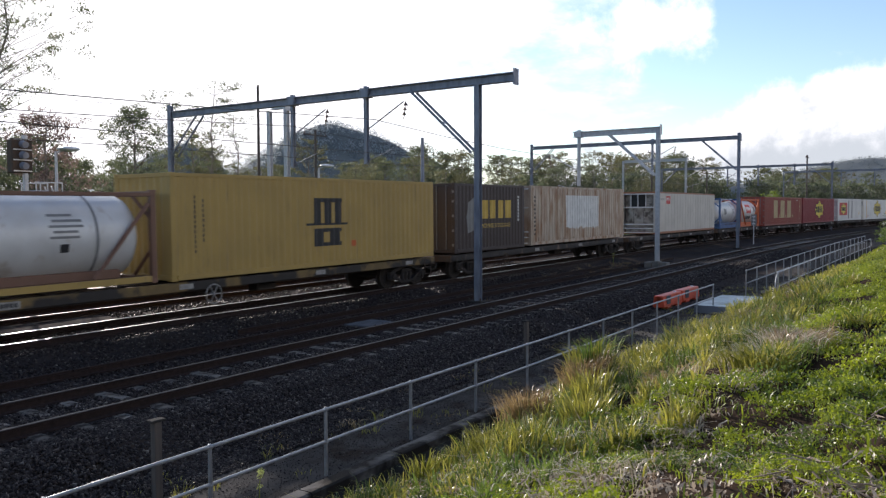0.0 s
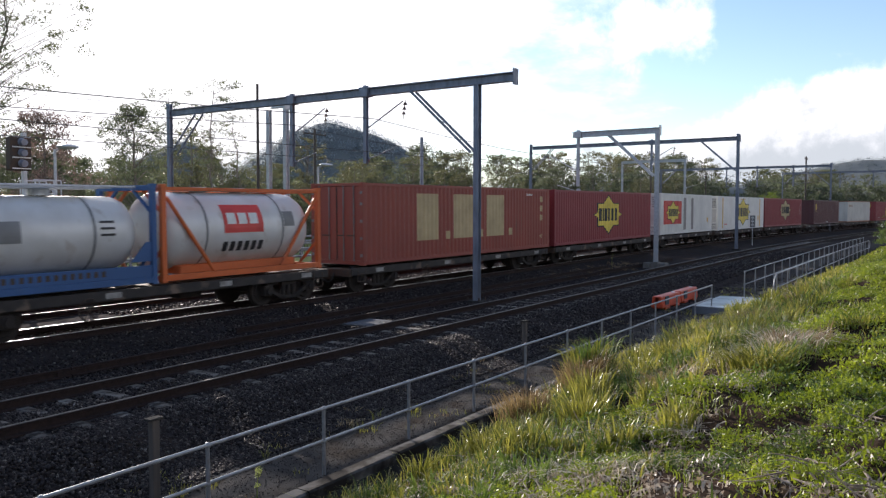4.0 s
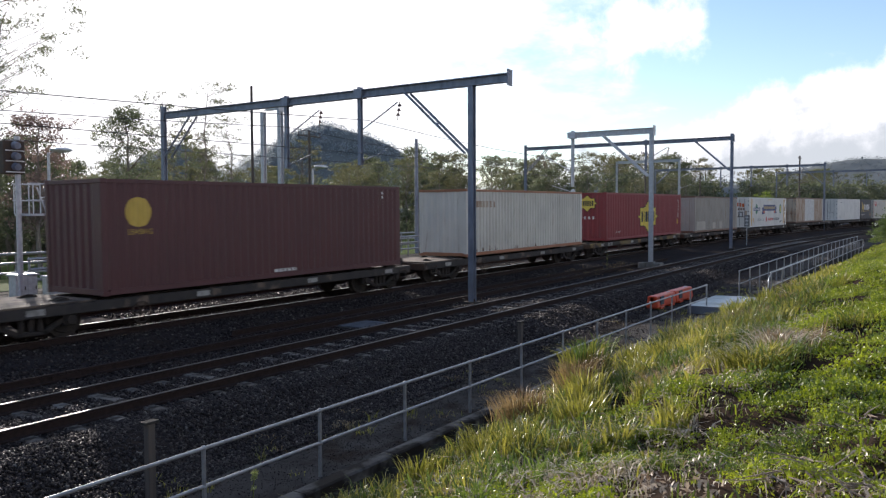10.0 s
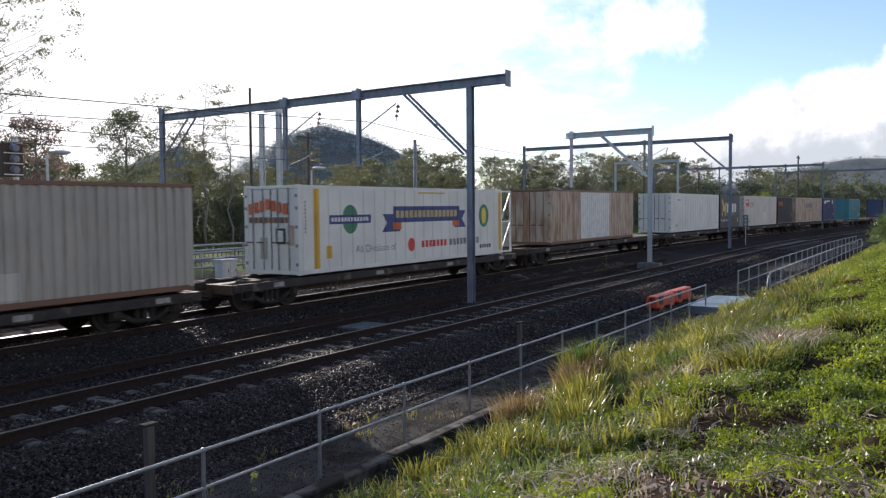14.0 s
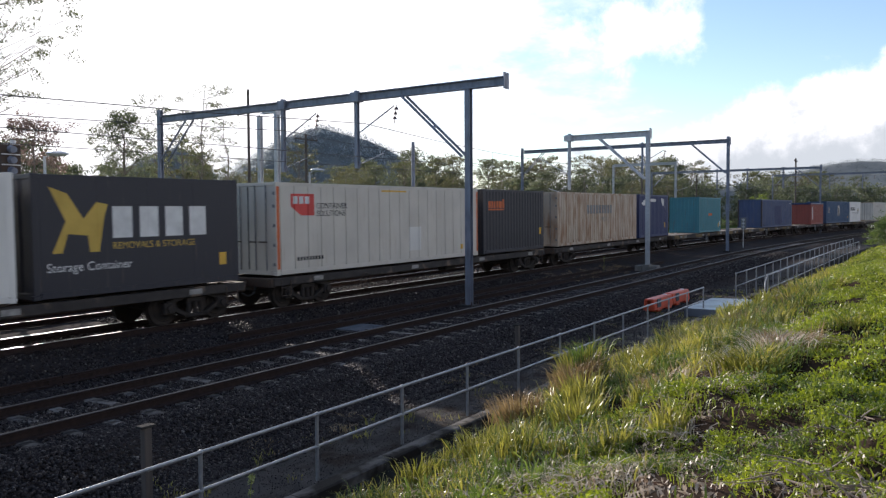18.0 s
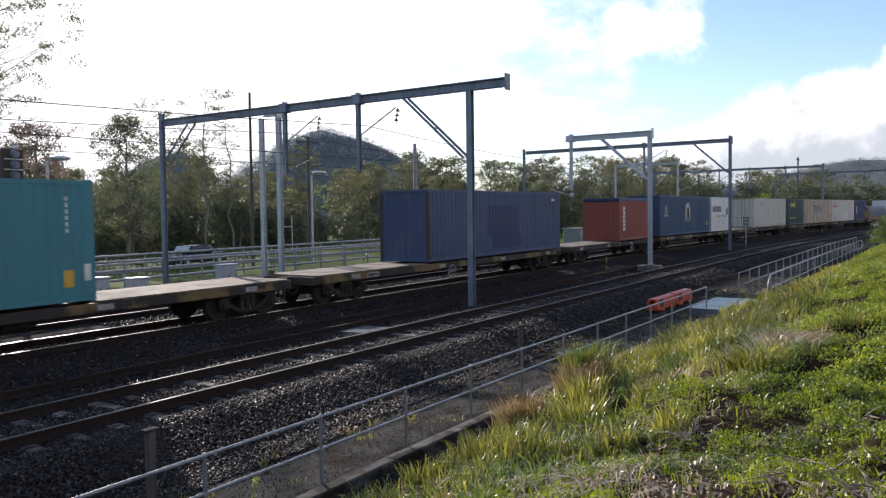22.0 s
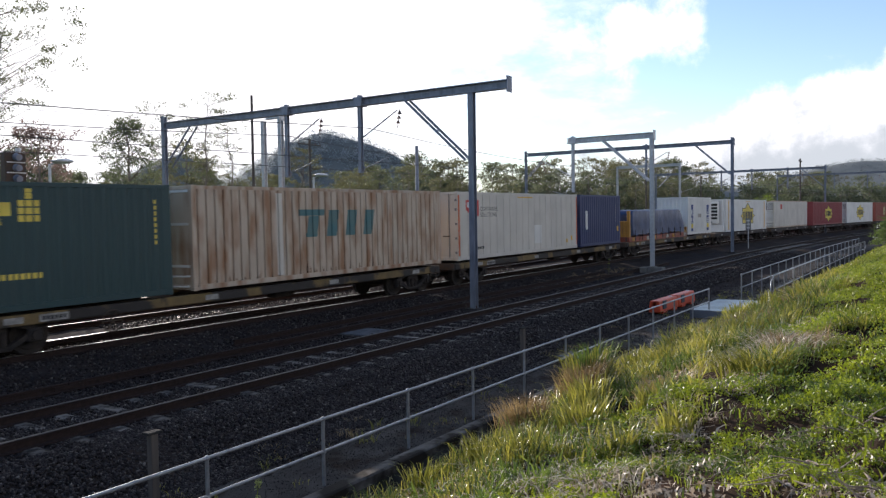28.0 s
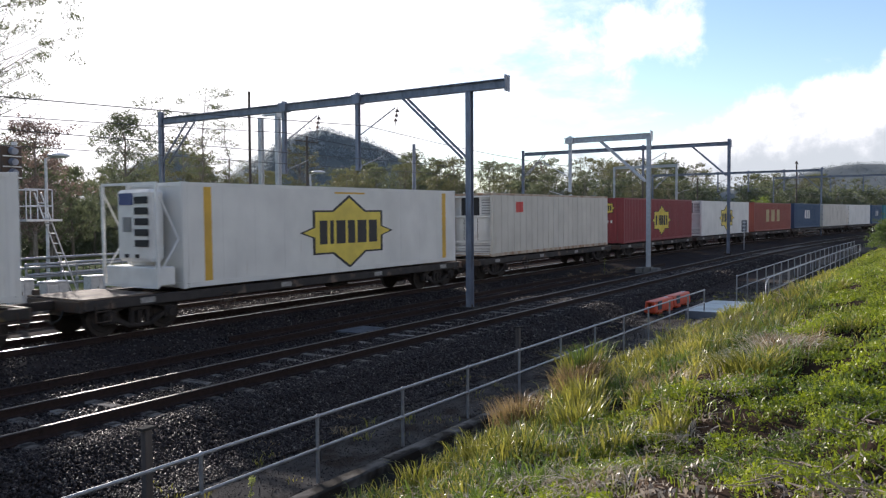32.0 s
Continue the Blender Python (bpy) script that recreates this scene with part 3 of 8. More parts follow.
# loose rails left between the tracks
for _lat, _a, _n in ((14.68, -4.0, 4), (15.75, 14.0, 2)):
    _r = thing("spare_rail", "rusty spare rail lying on the ballast", "rail", along(_a, _lat), "spare rails")
    for _i in range(_n):
        _s = _a + _i * 12.8
        _me = sweep("rail_length", RAIL, [_s, _s + 4, _s + 8, _s + 12.78], _lat, [M["rail_rust"], M["rail_rust"]], None, ground_z(_lat) + 0.20)
        _me.transform(Matrix.Translation(-along(_a, _lat)))
        part("rail_length", _me, None, _r)
        if _i:
            _p = along(_s, _lat, ground_z(_lat) + 0.10) - along(_a, _lat)
            part("fishplate", boxed(_p.x - 0.3, _p.x + 0.3, _p.y - 0.035, _p.y + 0.035, _p.z - 0.04, _p.z + 0.05, bevel=0.006), M["rail_rust"], _r)

# ballast stones between and beside the tracks


def ground_z_of(lat):
    return np.interp(lat, [a for a, _ in PROFILE], [b for _, b in PROFILE])


def along_of(s, lat, z):
    """along() for arrays."""
    a = np.maximum(0.0, s - BEND_S) / BEND_R
    r = BEND_R + lat - TRACK_Y
    x = np.where(s <= BEND_S, s, BEND_S + r * np.sin(a))
    y = np.where(s <= BEND_S, lat, TRACK_Y - BEND_R + r * np.cos(a))
    up = np.clip(s, -80, 55) * 0.0091 + np.maximum(0.0, np.minimum(s, 220) - 55) * 0.0055
    return np.stack([x, y, up + z], 1)


def scatter_stones(name, label, zones, seed):
    rng = np.random.default_rng(seed)
    base = np.array([(1, 0, 0), (-1, 0, 0), (0, 1, 0), (0, -1, 0), (0, 0, 1), (0, 0, -1)], float)
    tri = np.array([(0, 2, 4), (2, 1, 4), (1, 3, 4), (3, 0, 4), (2, 0, 5), (1, 2, 5), (3, 1, 5), (0, 3, 5)])
    vs = []
    for s0, s1, y0, y1, num, size in zones:
        s, y = rng.uniform(s0, s1, num), rng.uniform(y0, y1, num)
        seat = np.abs(((s + 2) / 0.66 + 0.5) % 1 - 0.5) * 0.66 < 0.13
        keep = (np.abs(np.abs(y - 11.68) - 0.7525) > np.where(seat, 0.40, 0.11)) & (np.abs(np.abs(y - TRACK_Y) - 0.7525) > 0.09)
        s, y = s[keep], y[keep]
        m = len(s)
        p = along_of(s, y, ground_z_of(y) + 0.014)
        r = rng.uniform(0.6, 1.25, (m, 1, 3)) * size * rng.uniform(0.7, 1.3, (m, 1, 1))
        q, _ = np.linalg.qr(rng.normal(0, 1, (m, 3, 3)))
        v = base[None] * rng.uniform(0.75, 1.2, (m, 6, 1)) * r
        vs.append((np.einsum("mij,mkj->mki", q, v) + p[:, None]).reshape(-1, 3))
    vs = np.concatenate(vs)
    k = len(vs) // 6
    fs = (tri[None] + 6 * np.arange(k)[:, None, None]).reshape(-1, 3)
    me = raw(name, vs, fs, [M["stone"]])
    tagged(new(name, me), label, "ballast", kind="stuff")


scatter_stones("ballast_stones", "dark crushed-rock ballast stones", [
    (3, 9.5, 8.0, 10.5, 15000, 0.027), (9.5, 17, 8.2, 10.5, 15000, 0.029), (3, 9.5, 10.4, 13.3, 9000, 0.030), (9.5, 17, 10.4, 13.3, 11000, 0.030), (17, 34, 8.4, 13.3, 21000, 0.036),
    (34, 60, 9.0, 13.4, 9000, 0.05), (6, 14, 13.3, 17.4, 4500, 0.036), (14, 36, 13.3, 17.4, 13000, 0.038), (8, 26, 17.3, 19.9, 6500, 0.038), (14, 40, 19.9, 24.6, 9000, 0.045),
    (4, 20, 6.7, 8.3, 9000, 0.009), (4, 24, 7.7, 8.6, 3000, 0.018), (20, 40, 7, 9, 2500, 0.02)], 5)

# ---- drain edge, fences, slab ----
drain = tagged(new("drain_kerb"), "concrete edge of an open drain", "kerb", kind="structure")
for i in range(26):
    s = -4 + i * 1.8
    part("kerb_block", sweep("kerb_block", [(-0.15, -0.13), (0.08, -0.13), (0.08, -0.02), (0.06, 0.0), (-0.12, 0.0), (-0.15, -0.02)],
                             [s + 0.01, s + 0.9, s + 1.79], 6.56, [M["kerb"]], None, -0.385), None, drain)


def handrail(name, label, posts, rails, post_r=0.023, rail_r=0.021, curl=None):
    """Tubular fence: each post with its ball cap, and the rails. posts: foot and top; rails: point lists."""
    f = thing(name, label, "fence")
    for a, b in posts:
        bm = bmesh.new()
        rod(bm, a, b, post_r, 8)
        p = part("post", bm, M["tubing"], f)
        cap = bmesh.new()
        bmesh.ops.create_uvsphere(cap, u_segments=8, v_segments=6, radius=post_r * 1.45, matrix=Matrix.Translation(b))
        part("ball_joint", cap, M["tubing"], p)
        if len(rails) > 1:
            cap = bmesh.new()
            bmesh.ops.create_uvsphere(cap, u_segments=8, v_segments=6, radius=post_r * 1.45, matrix=Matrix.Translation(Vector(a).lerp(Vector(b), 0.5)))
            part("ball_joint", cap, M["tubing"], p)
    for pts in rails:
        part("rail", tube_path("rail", pts, rail_r, M["tubing"], 8), None, f)
    return f


_s = [0.05 + 1.825 * i for i in range(-1, 15)]
handrail("handrail_fence", "galvanised tubular handrail fence beside a drain",
         [(along(s, 6.68, -0.385), along(s, 6.68, 0.46)) for s in _s],
         [[along(s, 6.68, 0.46) for s in _s], [along(s, 6.68, 0.05) for s in _s]])
_s = [30.4 + 1.8 * i for i in range(22)]
handrail("handrail_fence", "galvanised tubular handrail fence along the cess",
         [(along(s, 6.75, -0.42), along(s, 6.75, 0.56)) for s in _s],
         [[along(s, 6.75, 0.56) for s in _s], [along(s, 6.75, 0.08) for s in _s]])
_s = [28.6 + 2.0 * i for i in range(16)]
handrail("handrail_fence", "galvanised tubular handrail on the grassy side of the drain",
         [(along(s, 5.3, ground_z(5.3) - 0.02), along(s, 5.3, 0.68)) for s in _s],
         [[along(28.0, 5.3, -0.1), along(28.2, 5.3, 0.5)] + [along(s, 5.3, 0.68) for s in _s] + [along(59.1, 5.3, 0.6), along(59.3, 5.3, 0.42),
          along(59.1, 5.3, 0.24)] + [along(s, 5.3, 0.20) for s in reversed(_s)]])

slab = new("concrete_slab", sweep("concrete_slab", [(-0.9, -0.25), (0.8, -0.25), (0.8, -0.02), (0.78, 0.0), (-0.88, 0.0), (-0.9, -0.02)],
           [25.3, 26, 27.5, 28.7], 6.4, [surf("wet_concrete", (0.19, 0.205, 0.24), (0.10, 0.11, 0.13), 1.2, 0.3, 0.08, stain=(0.045, 0.045, 0.045), stain_at=(0.5, 0.6), stain_scale=1.0)], None, -0.20))
tagged(slab, "pale wet concrete crossing slab over the drain", "slab")


def pit_lid(s, lat, lx, ly, z):
    t = thing("pit_lid", "grey flat service pit lid set in the ground", "pit lid", along(s, lat, z), "service pits")
    part("collar", boxed(-lx / 2 - 0.06, lx / 2 + 0.06, -ly / 2 - 0.06, ly / 2 + 0.06, -0.25, 0.02, bevel=0.01), M["pit"], t)
    part("cover", boxed(-lx / 2, lx / 2, -ly / 2, ly / 2, 0.022, 0.05, bevel=0.006), M["lid"], t)


pit_lid(17.4, 14.05, 1.25, 0.95, -0.33)
pit_lid(17.0, 7.49, 0.73, 0.65, -0.39)


def marker_post(s, lat, top):
    t = thing("marker_post", "weathered grey cable marker post with a flat cap", "post", along(s, lat, ground_z(lat)), "marker posts")
    h = top - ground_z(lat)
    part("shaft", boxed(-0.05, 0.05, -0.045, 0.045, -0.1, h, bevel=0.008), M["wood"], t)
    part("cap", boxed(-0.10, 0.10, -0.06, 0.06, h, h + 0.03, bevel=0.006), M["pit"], t)


marker_post(5.75, 7.9, 0.50)
marker_post(15.6, 8.15, 0.42)


def barrier(s, lat, turn):
    t = thing("water_barrier", "orange plastic water-filled road barrier", "barrier", group="water barriers",
              m=Matrix.Translation(along(s, lat, ground_z(lat) + 0.01)) @ pose(0, 0, 0, 0, 0, turn))
    bm = bmesh.new()
    box(bm, -1.02, 1.02, -0.20, 0.20, 0.05, 0.44, bevel=0.03)
    for v in bm.verts:
        v.co.y *= 1.0 - 0.75 * max(0, v.co.z - 0.12)
    part("shell", bm, M["orange"], t)
    for x in (-0.55, 0.55):
        part("foot", boxed(x - 0.22, x + 0.22, -0.23, 0.23, 0.0, 0.07, bevel=0.01), M["orange"], t)
    part("filler_cap", rod(bmesh.new(), (0.7, 0, 0.43), (0.7, 0, 0.47), 0.06, 10), M["white"], t)
    for x in (-0.97, 0.97):
        part("lug", boxed(x - 0.05, x + 0.05, -0.06, 0.06, 0.16, 0.42, bevel=0.01), M["orange"], t)
    part("panel", boxed(-0.72, -0.36, -0.205, -0.18, 0.14, 0.42), M["lid"], t, "pale reflective panel")


barrier(26.6, 8.45, 0)
barrier(28.66, 8.44, 0)


def line_sign(s, lat):
    t = thing("track_sign", "small grey trackside sign plate on a thin post", "sign", along(s, lat, ground_z(lat)))
    part("post", rod(bmesh.new(), (0, 0, -0.2), (0, 0, 2.5), 0.035, 8), M["steel"], t)
    part("plate", boxed(-0.02, 0.02, -0.22, 0.22, 1.55, 2.55, bevel=0.006), M["greymark"], t)
    for z in (1.75, 2.05, 2.35):
        part("bar", boxed(-0.026, -0.02, -0.12, 0.12, z - 0.05, z + 0.05), M["white"], t)


line_sign(71, 15.6)

# ---- overhead line structures ----


def hang_arm(t, x, y, z, side=-1, mat=None):
    """Registration arm with its insulators, on a drop post."""
    m = mat or M["steel"]
    a = part("arm", rod(bmesh.new(), (x, y, z), (x, y + side * 1.75, z + 0.95), 0.028, 6), m, t)
    ins = bmesh.new()
    y2, z2 = y + side * 1.85, z + 0.85
    for k in range(3):
        bmesh.ops.create_cone(ins, cap_ends=True, segments=8, radius1=0.09, radius2=0.03, depth=0.10, matrix=Matrix.Translation((x, y2 - side * 0.04 * k, z2 - 0.17 * k)))
    rod(ins, (x, y2, z2 + 0.12), (x, y2 + 0.1 * -side, z2 - 0.55), 0.016, 6)
    part("insulator", ins, M["porcelain"], a)
    part("steady_rod", rod(bmesh.new(), (x, y, z - 1.15), (x, y + side * 1.3, z - 0.75), 0.018, 6), m, t)
    pul = rod(bmesh.new(), (x + 0.03, y, z - 1.1), (x + 0.09, y, z - 1.1), 0.13, 12)
    part("tension_wheel", pul, m, t)


def portal(label, x, near, far, zb, mat, over=0.0, drops=(), near_top=None, far_top=None, far_leg=True, brace_far=True, footing=False, drop_z=4.85,
           depth=0.30, arms=True, knees=True):
    """A portal over the tracks: masts, beam, drop posts and braces. near, far: lat of the masts."""
    t = thing("overhead_portal", label, "overhead portal", (0, 0, 0), "overhead line portals")
    z0 = rise(x) + ground_z(near)
    up = (1, 0, 0)
    part("mast", beam_i(bmesh.new(), (x, near, z0), (x, near, near_top or zb - depth / 2), 0.20, 0.215, 0.022, up=up), mat, t)
    if footing:
        for i, dy in enumerate((-0.42, 0.0, 0.42)):
            part("footing_block", boxed(x - 0.32, x + 0.32, near + dy - 0.19, near + dy + 0.19, z0 - 0.2, z0 + 0.27 + 0.05 * (i % 2), bevel=0.03), M["concrete"], t)
    else:
        part("base_plate", boxed(x - 0.27, x + 0.27, near - 0.27, near + 0.27, z0 - 0.1, z0 + 0.09, bevel=0.02), M["pit"], t)
        for dx in (-0.22, 0.22):
            for dy in (-0.22, 0.22):
                part("bolt", rod(bmesh.new(), (x + dx, near + dy, z0 + 0.08), (x + dx, near + dy, z0 + 0.2), 0.03, 6), M["darksteel"], t)
    part("beam", beam_i(bmesh.new(), (x, near - over, zb), (x, far, zb), 0.26, depth, 0.03), mat, t)
    part("end_plate", boxed(x - 0.17, x + 0.17, near - over - 0.04, near - over, zb - depth * 0.9, zb + depth * 0.9, bevel=0.006), mat, t)
    if far_leg:
        part("mast", beam_i(bmesh.new(), (x, far + 0.17, rise(x) + ground_z(far)), (x, far + 0.17, far_top or zb + 0.3), 0.19, 0.20, 0.022, up=up), mat, t)
        if brace_far:
            for dx in (-0.19, 0.19):
                part("brace", rod(bmesh.new(), (x + dx, far - 0.1, zb - 1.9), (x + dx, far - 1.9, zb - depth / 2), 0.045, 6), mat, t)
    for dx in (-0.19, 0.19) if knees else ():
        part("brace", rod(bmesh.new(), (x + dx, near + 0.16, zb - 2.45), (x + dx, near + 2.72, zb - depth / 2), 0.05, 6), mat, t)
    if knees:
        part("brace_tie", rod(bmesh.new(), (x - 0.19, near + 1.41, zb - 1.33), (x + 0.19, near + 1.41, zb - 1.33), 0.03, 6), mat, t)
    for y in drops:
        part("drop_post", beam_i(bmesh.new(), (x, y, zb + depth * 0.85), (x, y, drop_z), 0.145, 0.155, 0.018, up=up), mat, t)
        part("clamp", boxed(x - 0.17, x + 0.17, y - 0.2, y + 0.2, zb - depth * 0.6, zb + depth * 0.6, bevel=0.01), mat, t)
        if arms:
            hang_arm(t, x, y, zb - 1.4, mat=mat)
    return t


portal("blue-grey steel overhead portal with a cantilevered beam end", 23.3, 14.05, 30.35, 7.52, M["mast"], 1.45, (18.97, 22.78), far_top=7.95)
_half = portal("pale galvanised half portal on a concrete block footing", 41.65, 13.85, 18.75, 7.42, M["steel"], 0.12, (18.42,), footing=True, far_leg=False,
       drop_z=4.5, arms=False)
portal("dark steel overhead portal across all the tracks", 62.35, 14.5, 31.9, 8.66, M["mast"], 0.12, (21.2,), near_top=9.0, far_top=9.0, drop_z=6.4)
_behind = portal("pale galvanised overhead portal behind the train", 88.0, 26.1, 33.2, 8.85, M["steel"], 0.1, (), far_top=8.95, knees=False, brace_far=False)
portal("dark steel overhead portal on the bend", 112.0, 14.5, 36.5, 9.1, M["mast"], 0.12, (19.0, 23.5, 27.5), near_top=9.45, far_top=9.3, drop_z=6.6)
portal("distant dark steel overhead portal on the bend", 150.0, 7.5, 27.0, 10.0, M["mast"], 0.12, (13.0, 18.0), drop_z=7.4)
portal("pale galvanised narrow portal behind the main one", 26.5, 26.32, 27.26, 8.0, M["steel"], 0.05, (), far_top=7.8, arms=False, brace_far=False, knees=False)

hang_arm(_half, 41.65, 18.42, 5.35, 1, M["steel"])
hang_arm(_behind, 88.0, 26.0, 6.9, -1, M["steel"])
hang_arm(_behind, 88.0, 30.0, 9.0, 1, M["steel"])


def pole(name, label, x, y, h, r, mat, cat="pole", arm=None):
    z0 = rise(x) + ground_z(y)
    t = thing(name, label, cat, (x, y, z0))
    part("shaft", rod(bmesh.new(), (0, 0, -0.3), (0, 0, h), r, 10, r * 0.75), mat, t)
    if arm:
        for k, z in enumerate((h - 0.5,) if arm == 1 else (h - 0.5, h - 1.6)):
            part("cross_arm", boxed(-1.5, 1.5, -0.06, 0.06, z - 0.06, z + 0.06, bevel=0.01), mat, t)
            for x2 in (-1.4, -0.75, 0.75, 1.4):
                part("insulator", rod(bmesh.new(), (x2, 0, z + 0.06), (x2, 0, z + 0.28), 0.045, 8, 0.03), M["porcelain"], t)
    return t


pole("steel_mast", "plain grey steel mast behind the train", 47.2, 33.2, 8.35, 0.16, M["mast"])
pole("timber_pole", "thin dark pole beside the road", 37.13, 39.49, 11.55, 0.11, M["wood"])
pole("power_pole", "timber power pole with a cross arm", 54.0, 50.0, 10.6, 0.15, M["wood"], arm=1)
pole("power_pole", "tall timber power pole on the bend", 157, 24.5, 12.6, 0.17, M["wood"], arm=1)
pole("timber_pole", "dark timber pole near the bend", 94, 32, 10.3, 0.14, M["wood"], arm=1)
pole("timber_pole", "dark timber pole behind the bend", 122, 33, 8.6, 0.13, M["wood"])
pole("timber_pole", "distant timber pole beyond the bend", 210, 40, 11, 0.2, M["wood"], arm=1)


def lamp_post(x, y, h):
    t = pole("lamp_post", "grey street lamp post with a flat pale head", x, y, h, 0.085, M["steel"], "lamp post")
    part("bracket", rod(bmesh.new(), (0, 0, h - 0.05), (0.35, -0.25, h + 0.12), 0.035, 8), M["steel"], t)
    bm = bmesh.new()
    bmesh.ops.create_uvsphere(bm, u_segments=12, v_segments=8, radius=0.5, matrix=Matrix.Translation((0.45, -0.3, h + 0.14)) @ Matrix.Diagonal((1.1, 0.8, 0.26, 1)))
    part("lamp_head", bm, M["lampglass"], t)


lamp_post(21.0, 36.0, 6.1)
lamp_post(39.2, 36.0, 6.0)


def wire(label, pts, r=0.014):
    tagged(new("overhead_wire", tube_path("overhead_wire", pts, r, M["wirecol"], 5)), label, "wire", "overhead wires")


def line_wires(lat, spans):
    for a, b in zip(spans, spans[1:]):
        n = 8
        wire("messenger wire of the overhead line", [along(a + (b - a) * i / n, lat, 6.3 - 0.7 * 4 * (i / n) * (1 - i / n)) for i in range(n + 1)])
        wire("contact wire of the overhead line", [along(a + (b - a) * i / n, lat, 5.05) for i in range(n + 1)], 0.012)
        for i in (2, 4, 6):
            wire("dropper of the overhead line", [along(a + (b - a) * i / n, lat, 5.05), along(a + (b - a) * i / n, lat, 6.3 - 0.7 * 4 * (i / n) * (1 - i / n))], 0.008)


for _lat in (18.6, 22.7):
    line_wires(_lat, [-34, 23.3, 62.35, 112.0, 150.0])
HANG = [(-45.0, 30.5), (23.3, 30.52), (47.2, 33.2), (62.35, 32.07), (112.0, 36.67)]
for _z in (7.6, 6.9, 6.1):
    for (a, ya), (b, yb) in zip(HANG, HANG[1:]):
        wire("feeder wire slung between the far masts", [(a + (b - a) * i / 8, ya + (yb - ya) * i / 8, rise(a + (b - a) * i / 8) + _z - 0.5 * 4 * (i / 8) * (1 - i / 8)) for i in range(9)], 0.008)


def signal_mast():
    x0, y0 = 14.1, 26.0
    z0 = rise(x0) + ground_z(26.0)
    t = thing("signal_mast", "grey railway signal mast with platform and ladder", "railway signal", (x0, y0, z0))
    k = -z0
    part("mast", rod(bmesh.new(), (0, 0, -0.2), (0, 0, 5.6 + k), 0.09, 10), M["steel"], t)
    part("platform", boxed(0.1, 1.35, -0.45, 0.45, 2.98 + k, 3.06 + k, bevel=0.008), M["steel"], t)
    for y in (-0.45, 0.45):
        for z in (3.5, 4.05):
            part("guard_rail", rod(bmesh.new(), (0.05, y, z + k), (1.0, y, z + k), 0.022, 6), M["steel"], t)
        for x in (0.1, 0.75, 1.0):
            part("guard_post", rod(bmesh.new(), (x, y, 3.05 + k), (x, y, 4.05 + k), 0.022, 6), M["steel"], t)
    lad = part("ladder", rod(rod(bmesh.new(), (0.75, -0.2, 3.95 + k), (2.25, -0.2, 0.05), 0.03, 6), (0.75, 0.2, 3.95 + k), (2.25, 0.2, 0.05), 0.03, 6), M["steel"], t)
    n = 12
    for i in range(1, n):
        f = i / n
        part("rung", rod(bmesh.new(), (0.75 + 1.5 * f, -0.2, (3.95 + k) * (1 - f) + 0.05 * f), (0.75 + 1.5 * f, 0.2, (3.95 + k) * (1 - f) + 0.05 * f), 0.02, 6), M["steel"], lad)
    head = part("signal_head", boxed(-0.5, 0.2, -0.12, 0.2, 4.35 + k, 5.45 + k, bevel=0.03), M["darksteel"], t, "dark signal head seen from the front")
    for z in (4.6, 4.95, 5.3):
        part("visor", rod(bmesh.new(), (-0.15, -0.14, z + k), (-0.15, -0.34, z - 0.03 + k), 0.13, 12, 0.11), M["mast"], head)
    for z in (4.42, 4.78, 5.12, 5.46):
        part("hood_edge", boxed(-0.45, 0.15, -0.16, -0.125, z - 0.018 + k, z + 0.018 + k), M["white"], head)


signal_mast()


def relay_case(x, y, w, d, h, label, mat):
    t = thing("relay_cabinet", label, "cabinet", (x, y, rise(x) + ground_z(y)), "trackside cabinets")
    part("body", boxed(-w / 2, w / 2, -d / 2, d / 2, 0.1, h, bevel=0.02), mat, t)
    part("roof", boxed(-w / 2 - 0.06, w / 2 + 0.06, -d / 2 - 0.06, d / 2 + 0.06, h, h + 0.07, bevel=0.015), mat, t)
    part("plinth", boxed(-w / 2 + 0.04, w / 2 - 0.04, -d / 2 + 0.04, d / 2 - 0.04, -0.15, 0.1), M["concrete"], t)
    for k in (-0.25, 0.25):
        dr = part("door", boxed(k * w - w * 0.22, k * w + w * 0.22, -d / 2 - 0.025, -d / 2 - 0.003, 0.2, h - 0.08, bevel=0.006), mat, t)
        part("handle", boxed(k * w + w * 0.13, k * w + w * 0.16, -d / 2 - 0.06, -d / 2 - 0.026, h * 0.5, h * 0.62), M["darksteel"], dr)
    return t


for _x, _w, _h in ((15.6, 0.8, 1.0), (16.9, 0.9, 0.85), (18.6, 0.7, 0.95), (20.4, 0.8, 0.8), (25.2, 0.9, 1.05)):
    relay_case(_x, 28.6, _w, 0.5, _h, "grey trackside relay cabinet with two doors", M["steel"])
_t = relay_case(53.5, 31.5, 6.4, 2.2, 2.05, "green equipment hut with rooftop fans", M["boxgreen"])
for _x in (-1.6, -0.6, 0.6):
    part("fan", rod(bmesh.new(), (_x, 0, 2.1), (_x, 0, 2.4), 0.3, 14, 0.24), M["steel"], _t)
_ac = part("air_conditioner", boxed(-2.5, -1.5, -1.46, -1.12, 0.6, 1.5, bevel=0.02), M["unit"], _t, "white air conditioner")
part("fan_grille", rod(bmesh.new(), (-2.0, -1.462, 1.05), (-2.0, -1.475, 1.05), 0.34, 18), M["greymark"], _ac)

relay_case(66.0, 28.6, 2.8, 1.6, 1.7, "small green trackside equipment hut", M["boxgreen"])

